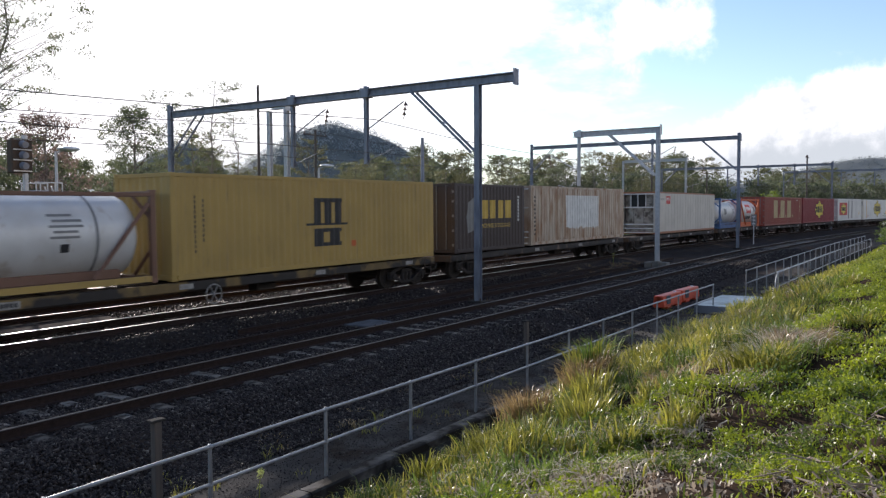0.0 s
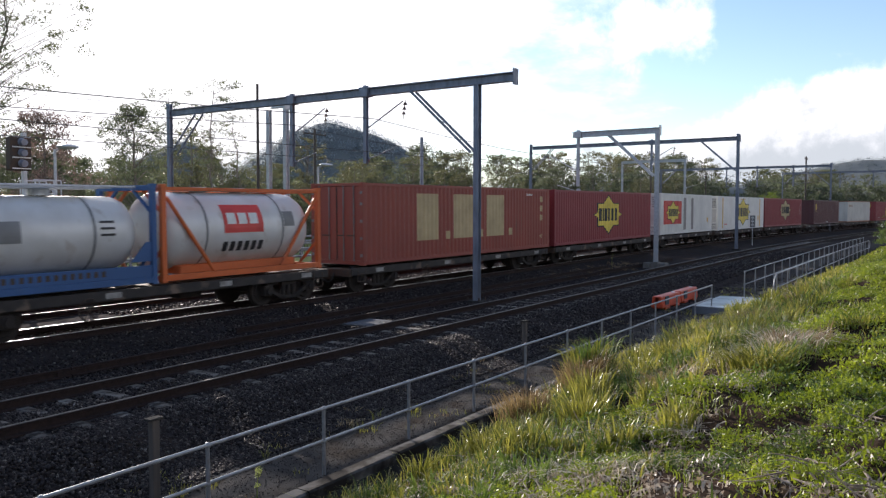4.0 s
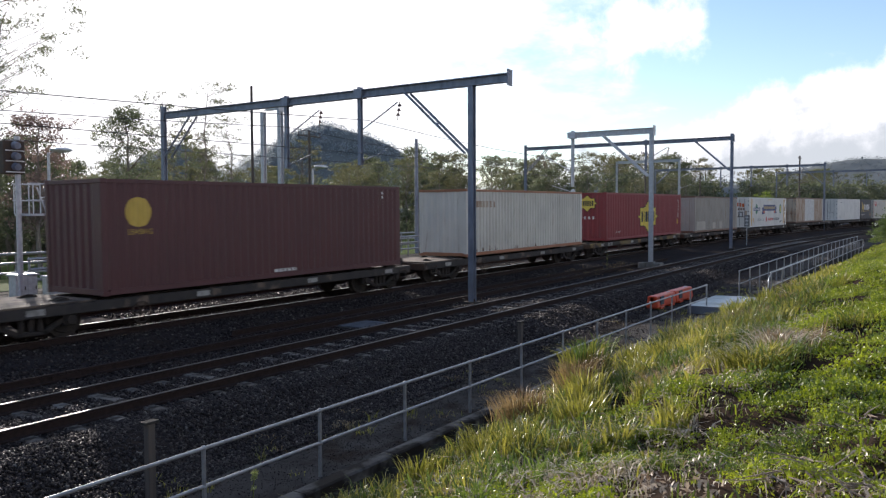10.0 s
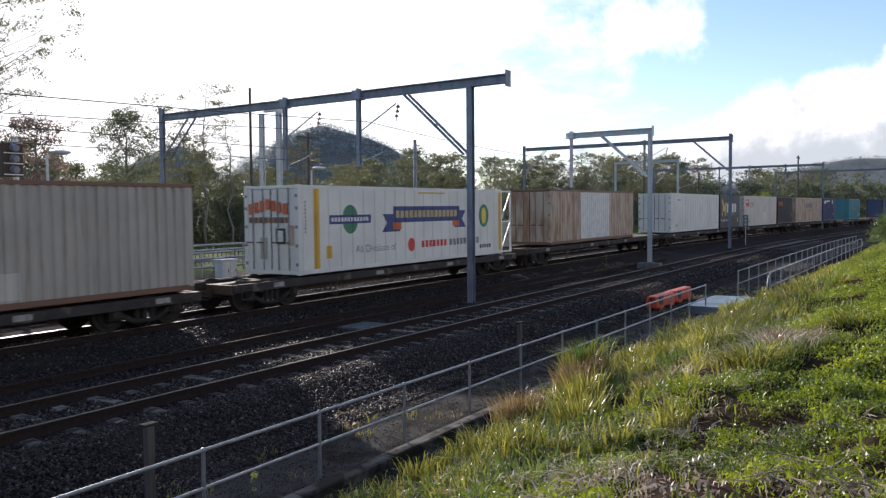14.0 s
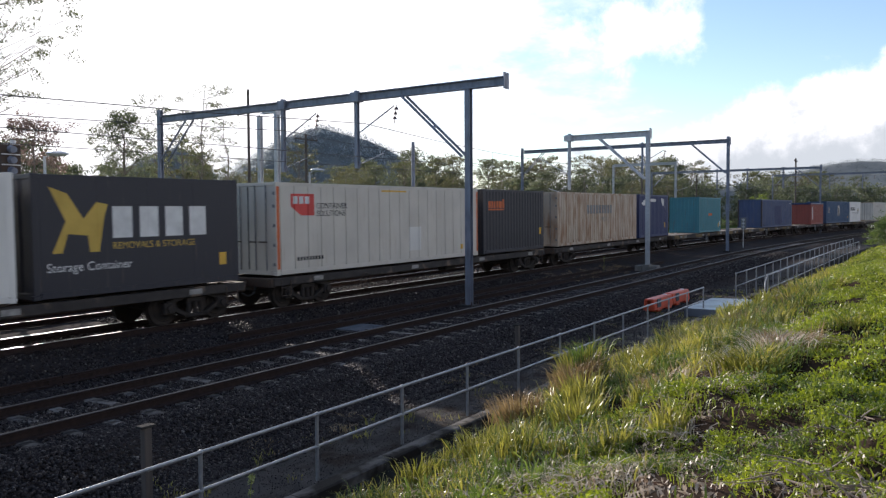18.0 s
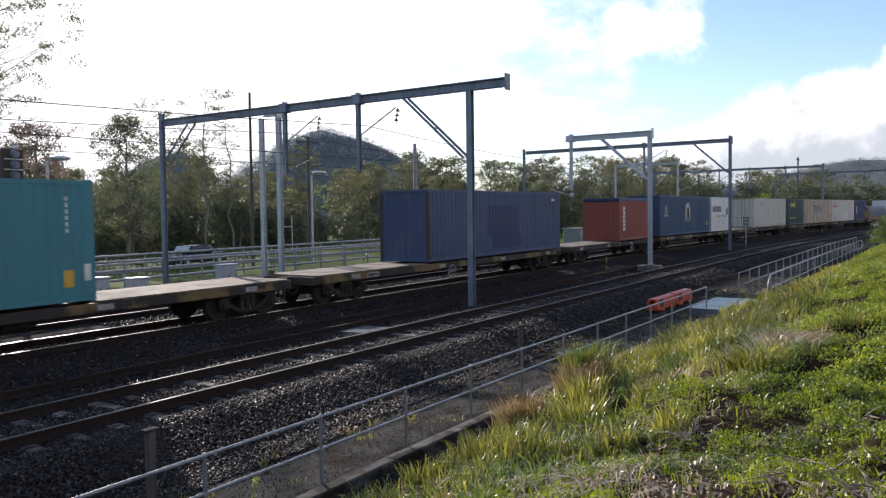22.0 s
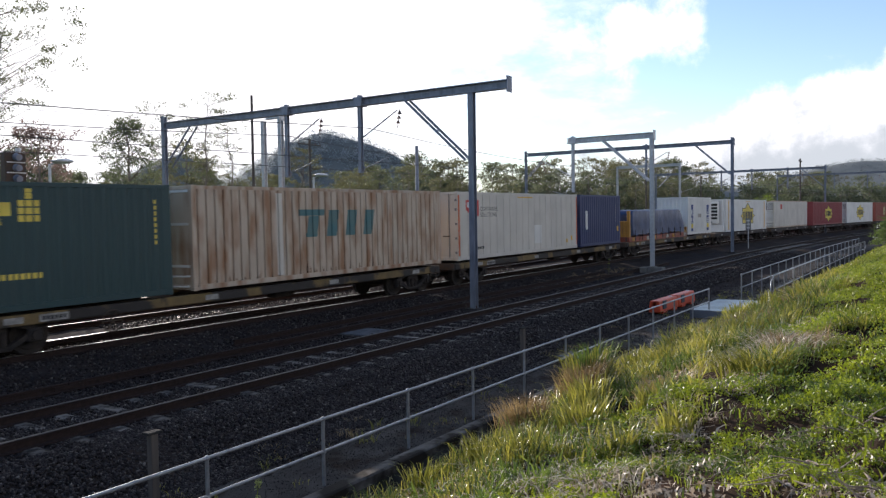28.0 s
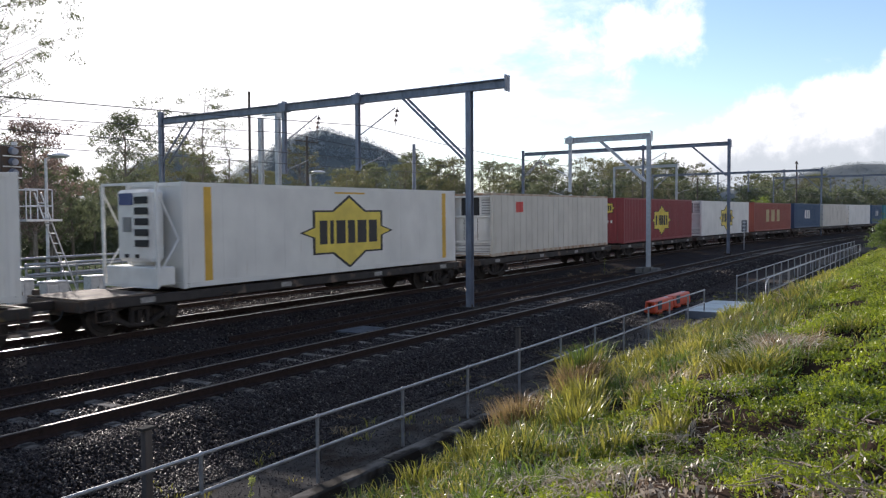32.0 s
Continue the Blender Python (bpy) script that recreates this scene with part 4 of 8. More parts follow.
# walkway rails and park fence behind the line
for _lat, _z, _a, _b in ((31.6, 1.05, 17.5, 50.0), (34.6, 1.15, 12.0, 60.0)):
    _s = list(np.arange(_a, _b, 2.2))
    handrail("walkway_rail", "galvanised walkway rail behind the tracks",
             [(along(s, _lat, ground_z(_lat)), along(s, _lat, _z)) for s in _s],
             [[along(s, _lat, _z) for s in _s], [along(s, _lat, _z - 0.42) for s in _s], [along(s, _lat, _z - 0.85) for s in _s]], 0.05, 0.06)
park = thing("park_fence", "dark metal picket fence along the park", "fence")
for i in range(150):
    s = 8 + i * 0.36
    p = along(s, 40.5, ground_z(40.5))
    part("picket", boxed(p.x - 0.016, p.x + 0.016, p.y - 0.016, p.y + 0.016, p.z - 0.1, p.z + 1.25), M["darksteel"], park)
for z in (0.18, 1.12):
    part("rail", tube_path("rail", [along(s, 40.5, ground_z(40.5) + z) for s in np.arange(8, 62.1, 6.0)], 0.025, M["darksteel"], 5), None, park)

goal = thing("goal_posts", "white rugby goal posts on the field", "goal posts", along(60.4, 60.5, ground_z(60.5)))
for dy in (-1.0, 1.0):
    part("post", rod(bmesh.new(), (0.2, dy, -0.05), (0.2, dy, 3.5), 0.05, 8), M["white"], goal)
part("crossbar", rod(bmesh.new(), (0.2, -1.0, 2.3), (0.2, 1.0, 2.3), 0.05, 8), M["white"], goal)


def passing_car():
    t = thing("passing_car", "dark sedan driving on the road behind the walkway", "car")
    bm = bmesh.new()
    box(bm, -2.2, 2.2, -0.88, 0.88, 0.28, 0.88, bevel=0.12)
    part("body", bm, M["carpaint"], t)
    bm = bmesh.new()
    box(bm, -1.25, 1.15, -0.78, 0.78, 0.86, 1.42, bevel=0.1)
    for v in bm.verts:
        if v.co.z > 1.2:
            v.co.x *= 0.62
            v.co.y *= 0.86
    cabin = part("cabin", bm, M["carpaint"], t)
    part("window", boxed(-0.85, 0.8, -0.785, -0.74, 0.95, 1.22), M["glass"], cabin)
    for sx, rx in ((1.02, 25), (-1.08, -25)):
        part("windscreen", box(bmesh.new(), -0.02, 0.02, -0.66, 0.66, -0.3, 0.26, m=pose(sx, 0, 1.18, 0, -rx * 1.6, 0)), M["lampglass"], cabin)
    for x in (-1.35, 1.35):
        for y in (-0.82, 0.82):
            w = part("wheel", rod(bmesh.new(), (x, y - 0.1, 0.32), (x, y + 0.1, 0.32), 0.32, 16), M["rubber"], t)
            part("rim", rod(bmesh.new(), (x, y - 0.11, 0.32), (x, y + 0.11, 0.32), 0.19, 12), M["steel"], w)
    return t


CAR_LAT = 44.0
CAR = passing_car()

# ---- the train ----
MOVING = []  # (thing, q of its origin along the train, height over rail)


class Side:
    """Section of a container's side wall: where its corrugation stands proud."""

    def __init__(self, length, kind):
        self.pts = []
        x = 0.16
        out, slope, inn, deep = {"corr": (0.078, 0.062, 0.076, 0.036), "deep": (0.085, 0.045, 0.105, 0.062), "rib": (0.252, 0.006, 0.040, 0.065), "flat": (0.57, 0.006, 0.026, 0.030),
                                 "smooth": (1.2, 0.004, 0.008, 0.006)}[kind]
        pitch = out + 2 * slope + inn
        n = int((length - 0.32) / pitch)
        pitch_x = (length - 0.32) / n
        k = pitch_x / pitch
        self.pts.append((0.0, 0.0))
        for i in range(n):
            a = x + i * pitch_x
            self.pts += [(a, 0.0), (a + slope * k, deep), (a + (slope + inn) * k, deep), (a + (2 * slope + inn) * k, 0.0)]
        self.pts.append((length, 0.0))

    def depth(self, x):
        for (a, da), (b, db) in zip(self.pts, self.pts[1:]):
            if a <= x <= b:
                return da + (db - da) * (x - a) / max(b - a, 1e-9)
        return 0.0

    def clip(self, poly, lo, hi):
        for bound, keep in ((lo, 1), (hi, -1)):
            res = []
            for i in range(len(poly)):
                p, q = poly[i], poly[(i + 1) % len(poly)]
                pin, qin = (p[0] - bound) * keep >= -1e-9, (q[0] - bound) * keep >= -1e-9
                if pin:
                    res.append(p)
                if pin != qin:
                    f = (bound - p[0]) / (q[0] - p[0])
                    res.append((bound, p[1] + (q[1] - p[1]) * f))
            poly = res
            if len(poly) < 3:
                return []
        return poly


def side_mesh(sd, z0, z1, mat, name="side_wall"):
    """Wall sheet facing -y, folded to the section."""
    vs, fs = [], []
    for x, d in sd.pts:
        vs += [(x, d, z0), (x, d, z1)]
    for i in range(len(sd.pts) - 1):
        fs.append((2 * i, 2 * i + 2, 2 * i + 3, 2 * i + 1))
    k = len(vs)
    vs += [(v[0], v[1] + 0.004, v[2]) for v in vs]
    fs += [tuple(k + j for j in reversed(f)) for f in fs]
    return raw(name, vs, fs, [mat])


def decal(parent, name, polys, mat, sd, x0, lift=0.004, label=""):
    """Painted shape that follows the wall's folds. polys: (x, z) outlines in wall space."""
    if name.endswith(("blocks", "_bars", "_steps")) or name in ("label", "yellow_band", "monogram", "white_column", "cream_column", "cream_dots", "poster", "painted_patch"):
        if len(polys) > 1:
            for poly in polys:
                decal(parent, name[:-1] if name.endswith(("blocks", "_bars", "_steps")) else name, [poly], mat, sd, x0, lift, label)
            return None
    vs, fs = [], []
    for poly in polys:
        lo, hi = min(p[0] for p in poly), max(p[0] for p in poly)
        for (a, da), (b, db) in zip(sd.pts, sd.pts[1:]):
            if b <= lo or a >= hi:
                continue
            c = sd.clip(poly, max(a, lo), min(b, hi))
            if len(c) < 3:
                continue
            i0 = len(vs)
            vs += [(x0 + x, -CW / 2 + sd.depth(min(max(x, a + 1e-7), b - 1e-7)) - lift, z) for x, z in c]
            fs.append(tuple(range(i0, len(vs))))
    if fs:
        bm = bmesh.new()
        bm.from_mesh(raw(name, vs, fs, [mat]))
        bmesh.ops.remove_doubles(bm, verts=bm.verts, dist=0.0005)
        return part(name, bm, mat, parent, label)


def rect(x, z, w, h):
    return [(x, z), (x + w, z), (x + w, z + h), (x, z + h)]


def blocks(x, z, n, w, h, gap=0.25):
    """A brand word as a row of plain blocks."""
    p = w / n
    return [rect(x + i * p, z, p * (1 - gap), h) for i in range(n)]


def uneven(x, z, w, h, widths=(0.8, 0.4, 1.0, 0.8, 1.05, 1.0), gap=0.28):
    """A brand word as plain blocks of uneven width."""
    k = w / (sum(widths) + gap * (len(widths) - 1))
    res = []
    for f in widths:
        res.append(rect(x, z, f * k, h))
        x += (f + gap) * k
    return res


def star(cx, cz, w, h):
    a, b, c, d = w / 2, w * 0.375, h * 0.29, h / 2
    up = [(-a, 0), (-b, 0.24 * c), (-b, c), (-0.40 * b * 1.2, c), (0, d), (0.40 * b * 1.2, c), (b, c), (b, 0.24 * c), (a, 0)]
    top = [(cx + x, cz + z) for x, z in up]
    bot = [(cx + x, cz - z) for x, z in up]
    return [top + bot[-2:0:-1]]


def badge(parent, cx, cz, w, h, sd, x0, old=False):
    """Yellow eight-point badge with a black border and six dark blocks."""
    decal(parent, "badge_border", star(cx, cz, w * 1.07, h * 1.09), M["black"], sd, x0, 0.004)
    decal(parent, "badge", star(cx, cz, w, h), M["badge_old" if old else "badge"], sd, x0, 0.007, "yellow eight-pointed badge")
    decal(parent, "badge_blocks", uneven(cx - w * 0.33, cz - h * 0.17, w * 0.66, h * 0.34), M["black"], sd, x0, 0.010)


def end_badge(parent, x0, cz, w, h):
    """Small badge on a container's leading end."""
    for name, k, mat, x in (("badge_border", 1.1, "black", 0.004), ("badge", 1.0, "badge", 0.008)):
        vs = [(x0 - x, -p[0], p[1]) for p in star(0, cz, w * k, h * k)[0]]
        part(name, raw(name, vs, [tuple(range(len(vs)))], [M[mat]]), None, parent)
    for r in blocks(-w * 0.33, cz - h * 0.17, 6, w * 0.68, h * 0.34, 0.3):
        part("badge_block", raw("badge_block", [(x0 - 0.012, -p[0], p[1]) for p in r], [(0, 1, 2, 3)], [M["black"]]), None, parent)
    for k in range(5):
        part("number_bar", boxed(x0 - 0.01, x0 - 0.003, 0.62 - k * 0.27, 0.74 - k * 0.27, cz - 0.95, cz - 0.78), M["white"], parent)


def words(parent, text, x, z, size, mat, sd, x0, label=""):
    """Readable plain words as a flat mesh just proud of the wall."""
    me = letters(text, size).copy()
    me.materials.clear()
    me.materials.append(mat)
    me.transform(Matrix.Translation((x0 + x, -CW / 2 - 0.006, z)) @ Matrix.Rotation(radians(90), 4, "X"))
    return part("lettering", me, None, parent, label)


def casting(x, y, z):
    return boxed(x - 0.089, x + 0.089, y - 0.081, y + 0.081, z - 0.059, z + 0.059, bevel=0.012)


def end_doors(c, xe, H, mat, face=-1, bars=True):
    """Two door leaves with locking bars and gaskets, on the end at xe."""
    for k, (y0, y1) in enumerate(((-CW / 2 + 0.09, -0.008), (0.008, CW / 2 - 0.09))):
        d = part("door", boxed(xe - 0.025, xe + 0.025, y0, y1, 0.17, H - 0.13, bevel=0.006), mat, c)
        part("gasket", boxed(xe + face * 0.004 - 0.03, xe + face * 0.004 + 0.03, y0 - 0.022 if k == 0 else y0 - 0.006, y0 + 0.006 if k == 0 else y0 + 0.02, 0.17, H - 0.13), M["rubber"], d)
        if bars:
            for yy in (y0 + (y1 - y0) * 0.3, y0 + (y1 - y0) * 0.72):
                part("locking_bar", rod(bmesh.new(), (xe + face * 0.055, yy, 0.15), (xe + face * 0.055, yy, H - 0.1), 0.022, 6), M["greymark"], d)
                part("bar_handle", boxed(xe + face * 0.05, xe + face * 0.085, yy - 0.03, yy + 0.30, 1.02, 1.06), M["darksteel"], d)
            for z in (0.35, 0.95, 1.55, 2.15, H - 0.35):
                yh = y0 if k == 0 else y1
                part("hinge", boxed(xe + face * 0.028, xe + face * 0.06, yh - 0.05, yh + 0.05, z - 0.05, z + 0.05), M["greymark"], d)


def container(q, L, mat, label, kind="corr", H=2.896, deck=1.05, end="doors", trim=None, posts=None, roofmat=None):
    """A freight container whose leading end is q metres along the train."""
    c = thing("container", label, "container", group="containers on the train")
    x0 = -L / 2
    sd, w = Side(L, kind), CW / 2
    trim, posts = trim or mat, posts or mat
    near = part("side_wall", side_mesh(sd, 0.16, H - 0.11, mat), None, c)
    near.location = (x0, -w, 0)
    far = part("side_wall", near.data, None, c)
    far.rotation_euler, far.location = (0, 0, math.pi), (-x0, w, 0)
    part("roof", boxed(x0 + 0.02, -x0 - 0.02, -w + 0.02, w - 0.02, H - 0.05, H - 0.012, bevel=0.006), roofmat or mat, c)
    part("floor", boxed(x0 + 0.05, -x0 - 0.05, -w + 0.05, w - 0.05, 0.06, 0.15), M["darksteel"], c)
    for s in (-1, 1):
        y = s * (w - 0.04)
        part("bottom_rail", boxed(x0 + 0.17, -x0 - 0.17, y - 0.055, y + 0.055, 0.02, 0.165, bevel=0.008), trim, c)
        part("top_rail", boxed(x0 + 0.17, -x0 - 0.17, y - 0.035, y + 0.035, H - 0.115, H - 0.012, bevel=0.008), trim if kind != "corr" else mat, c)
        for e in (x0, -x0):
            x = e + (0.075 if e < 0 else -0.075)
            part("corner_post", boxed(x - 0.076, x + 0.076, s * w - s * 0.16, s * w + s * 0.003, 0.11, H - 0.11, bevel=0.015), posts, c)
            for z in (0.059, H - 0.059):
                part("corner_casting", casting(x - (0.008 if e > 0 else -0.008), s * (w - 0.076), z), trim, c)
    for e, sgn in ((x0, -1), (-x0, 1)):
        xx = e - sgn * 0.07
        style = end if e < 0 else ("plain" if end != "corr" else "corr")
        part("end_rail", boxed(xx - 0.06, xx + 0.06, -w + 0.16, w - 0.16, 0.02, 0.165, bevel=0.008), trim, c)
        part("end_rail", boxed(xx - 0.06, xx + 0.06, -w + 0.16, w - 0.16, H - 0.12, H - 0.012, bevel=0.008), trim, c)
        if style == "doors":
            end_doors(c, e + 0.05, H, mat)
        elif style == "corr":
            es = Side(CW - 0.3, "corr")
            me = side_mesh(es, 0.16, H - 0.11, mat, "end_wall")
            ob = part("end_wall", me, None, c)
            ob.rotation_euler = (0, 0, radians(-90 if sgn < 0 else 90))
            ob.location = (e - sgn * 0.03, (w - 0.15) * (1 if sgn < 0 else -1), 0)
        elif style == "plain":
            part("end_wall", boxed(xx - 0.03, xx + 0.03, -w + 0.16, w - 0.16, 0.16, H - 0.12), mat, c)
    MOVING.append((c, q + L / 2, deck))
    return c, sd, x0


def reefer_unit(c, x0, H, style, skin=None):
    """Cooling unit in the recess at a container's leading end."""
    skin = skin or M["tankskin"]
    if style == "tall":  # free-standing frame with a moulded unit
        u = part("cooling_unit", boxed(x0 + 0.12, x0 + 0.62, -0.72, 0.72, 0.75, H - 0.2, bevel=0.09), M["unit"], c, "white moulded cooling unit")
        part("screen", boxed(x0 + 0.09, x0 + 0.118, -0.02, 0.55, H - 0.62, H - 0.3), M["bluemark"], u)
        part("emblem", boxed(x0 + 0.09, x0 + 0.118, 0.05, 0.4, 1.55, 1.95), M["greymark"], u)
        for k in range(5):
            part("grille", boxed(x0 + 0.085, x0 + 0.118, -0.68, -0.1, 1.15 + k * 0.29, 1.34 + k * 0.29, bevel=0.01), M["rubber"], u)
        for k in (-0.25, 0.2):
            part("latch", boxed(x0 + 0.1, x0 + 0.118, k, k + 0.16, 0.85, 0.95), M["rubber"], u)
        part("fuel_tank", boxed(x0 + 0.02, x0 + 0.62, -1.1, 1.1, 0.12, 0.62, bevel=0.03), M["unit"], c)
        for y in (-1.16, 1.16):
            part("frame_post", boxed(x0 - 0.02, x0 + 0.05, y - 0.04, y + 0.04, 0.1, H - 0.06), M["unit"], c)
            part("frame_stay", rod(bmesh.new(), (x0 + 0.02, y, H - 0.25), (x0 + 0.68, y, 1.35), 0.03, 6), M["unit"], c)
            part("frame_stay", rod(bmesh.new(), (x0 + 0.02, y, 0.4), (x0 + 0.68, y, 1.35), 0.03, 6), M["unit"], c)
        for z in (0.1, H - 0.06):
            part("frame_bar", boxed(x0 - 0.02, x0 + 0.05, -1.16, 1.16, z - 0.035, z + 0.035), M["unit"], c)
    else:
        # bowed front: lower doors, louvred wings and a dark radiator opening above
        def bow(name, z0, z1, y0, y1, mat, out=0.0, lab=""):
            vs, fs, n = [], [], 10
            for k in range(n + 1):
                y = y0 + (y1 - y0) * k / n
                x = x0 + 0.06 + 0.34 * (y / 1.08) ** 2 - out
                vs += [(x, y, z0), (x, y, z1), (x0 + 0.62, y, z0), (x0 + 0.62, y, z1)]
            for k in range(n):
                a, b = 4 * k, 4 * k + 4
                fs += [(a, a + 1, b + 1, b), (a + 1, a + 3, b + 3, b + 1), (a, b, b + 2, a + 2)]
            fs += [(0, 2, 3, 1), (4 * n, 4 * n + 1, 4 * n + 3, 4 * n + 2)]
            return part(name, raw(name, vs, fs, [mat]), None, c, lab)

        part("recess_wall", boxed(x0 + 0.60, x0 + 0.66, -1.1, 1.1, 0.16, H - 0.12), M["c_white"], c)
        bow("cooling_unit", 0.72, 1.78, -1.06, 1.06, skin, 0.0, "stained white bowed cooling unit")
        for y in (-0.36, 0.36):
            bow("door_seam", 0.75, 1.75, y - 0.012, y + 0.012, M["rubber"], 0.004)
        bow("lower_skirt", 0.12, 0.62, -1.0, 1.0, skin, 0.0)
        for z in (0.22, 0.36, 0.50):
            bow("skirt_rib", z - 0.015, z + 0.015, -1.0, 1.0, M["greymark"], 0.012)
        bow("wing_panel", 1.88, H - 0.2, -1.06, -0.50, skin)
        bow("wing_panel", 1.88, H - 0.2, 0.62, 1.06, skin)
        for k in range(6):
            bow("louvre", 1.95 + k * 0.12, 1.99 + k * 0.12, -1.0, -0.56, M["greymark"], 0.01)
        bow("radiator", 1.88, H - 0.2, -0.46, 0.58, M["rubber"], -0.08, "dark radiator opening")
        for y in (-0.48, 0.06, 0.60):
            bow("opening_frame", 1.86, H - 0.18, y - 0.025, y + 0.025, M["unit"], 0.015)
        for z in (0.67, 1.83, H - 0.16):
            part("frame_bar", boxed(x0 + 0.0, x0 + 0.05, -1.16, 1.16, z - 0.035, z + 0.035), M["unit"], c)
        bump = [(x0 + 0.30, -1.12, 0.40), (x0 - 0.10, -0.95, 0.40), (x0 - 0.22, -0.4, 0.40), (x0 - 0.22, 0.4, 0.40), (x0 - 0.10, 0.95, 0.40), (x0 + 0.30, 1.12, 0.40)]
        part("bumper_tube", tube_path("bumper_tube", bump, 0.03, M["unit"], 6), None, c)
        part("bumper_tube", tube_path("bumper_tube", [(a, b, z - 0.28) for a, b, z in bump], 0.03, M["unit"], 6), None, c)


def rust_runs(c, sd, x0, rng, a, b, count, top=0.18, mat="runmark"):
    """Rust that has run along the foot of a wall, in thin uneven tongues."""
    runs = []
    for _ in range(count):
        x, h, w = rng.uniform(a, b), rng.uniform(0.06, 0.42) * rng.uniform(0.4, 1.0), rng.uniform(0.02, 0.06)
        runs.append([(x, top), (x + w, top), (x + w * 0.8, top + h * 0.6), (x + w * 0.55, top + h), (x + w * 0.2, top + h * 0.5)])
    decal(c, "rust_runs", runs, M[mat], sd, x0, 0.003, "dark rust runs")


def id_marks(c, sd, x0, x, z, n, mat=None, down=True, h=0.10):
    """Unreadable running number as small bars."""
    if down:
        decal(c, "number_bars", [rect(x, z - i * h * 1.5, h * 0.75, h) for i in range(n)], mat or M["white"], sd, x0)
    else:
        decal(c, "number_bars", [rect(x + i * h * 1.1, z, h * 0.8, h) for i in range(n)], mat or M["white"], sd, x0)


def tank_container(q, deck, frame, label, collar="", L=6.058, H=2.591):
    c = thing("tank_container", label, "tank container", group="containers on the train")
    x0, w, zc = -L / 2, CW / 2, H / 2 + 0.025
    for x in (x0 + 0.08, -x0 - 0.08):
        for y in (-w + 0.08, w - 0.08):
            part("corner_post", boxed(x - 0.075, x + 0.075, y - 0.075, y + 0.075, 0.1, H - 0.1, bevel=0.015), frame, c)
            for z in (0.06, H - 0.06):
                part("corner_casting", boxed(x - 0.085, x + 0.085, y - 0.08, y + 0.08, z - 0.06, z + 0.06, bevel=0.012), frame, c)
        for z in (0.1, H - 0.1):
            part("end_beam", boxed(x - 0.06, x + 0.06, -w + 0.15, w - 0.15, z - 0.07, z + 0.07, bevel=0.01), frame, c)
        for y in (-1, 1):
            part("end_brace", rod(bmesh.new(), (x, y * (w - 0.12), 0.9), (x, y * 0.35, 0.18), 0.05, 6), frame, c)
            part("end_brace", rod(bmesh.new(), (x, y * (w - 0.12), H - 0.75), (x, y * 0.35, H - 0.16), 0.05, 6), frame, c)
    for y in (-w + 0.07, w - 0.07):
        part("bottom_rail", boxed(x0 + 0.15, -x0 - 0.15, y - 0.06, y + 0.06, 0.04, 0.2, bevel=0.01), frame, c)
        if collar != "open":
            part("top_rail", boxed(x0 + 0.15, -x0 - 0.15, y - 0.04, y + 0.04, H - 0.17, H - 0.07, bevel=0.01), frame, c)
        if collar == "open":
            part("slotted_rail", boxed(x0 + 0.15, -x0 - 0.15, y - 0.03, y + 0.03, 0.2, 0.50, bevel=0.01), frame, c)
            for k in range(16):
                part("slot", boxed(-1.55 + k * 0.2, -1.45 + k * 0.2, y - 0.034, y + 0.034, 0.29, 0.43), M["darksteel"], c)
            for e in (1, -1):
                gus = raw("gusset", [(e * (x0 + 0.16), y - 0.02, 0.6), (e * (x0 + 0.75), y - 0.02, 0.6), (e * (x0 + 0.3), y - 0.02, 1.1), (e * (x0 + 0.16), y - 0.02, 1.1),
                                     (e * (x0 + 0.16), y + 0.02, 0.6), (e * (x0 + 0.75), y + 0.02, 0.6), (e * (x0 + 0.3), y + 0.02, 1.1), (e * (x0 + 0.16), y + 0.02, 1.1)],
                          [(0, 1, 2, 3), (7, 6, 5, 4), (0, 4, 5, 1), (1, 5, 6, 2), (2, 6, 7, 3)], [frame])
                part("gusset", gus, None, c)
            part("top_pipe", rod(bmesh.new(), (x0 + 0.15, y * 0.45, H - 0.08), (-x0 - 0.15, y * 0.45, H - 0.08), 0.03, 6), M["steel"], c)
        for e in (1, -1) if collar != "open" else ():
            part("side_brace", rod(bmesh.new(), (e * (x0 + 0.2), y, H - 0.35), (e * (x0 + 1.75), y, 0.2), 0.06, 6), frame, c)
    bm = bmesh.new()
    rt = 0.95 if collar == "open" else 1.09
    prof = [(0.0, -2.84), (0.5, -2.81), (0.82, -2.72), (1.0, -2.58), (1.075, -2.42), (1.09, -2.25), (1.09, 2.25), (1.075, 2.42), (1.0, 2.58), (0.82, 2.72), (0.5, 2.81), (0.0, 2.84)]
    n, rings = 28, []
    for r, x in [(r * rt / 1.09, x) for r, x in prof]:
        rings.append([bm.verts.new((x, r * math.cos(2 * math.pi * k / n), zc + r * math.sin(2 * math.pi * k / n))) for k in range(n)] if r else [bm.verts.new((x, 0, zc))])
    for a, b in zip(rings, rings[1:]):
        for k in range(n):
            f = [a[k % len(a)], a[(k + 1) % len(a)], b[(k + 1) % len(b)], b[k % len(b)]]
            f2 = list(dict.fromkeys(f))
            fc = bm.faces.new(f2)
            fc.smooth = True
    tank = part("tank", bm, M["tankskin"], c, "white insulated tank barrel")
    for x in (-1.45, 1.45):
        g = bmesh.new()
        bmesh.ops.create_cone(g, cap_ends=False, segments=28, radius1=rt + 0.01, radius2=rt + 0.01, depth=0.07, matrix=Matrix.Translation((x, 0, zc)) @ Matrix.Rotation(radians(90), 4, "Y"))
        part("band", g, M["greymark"], tank)
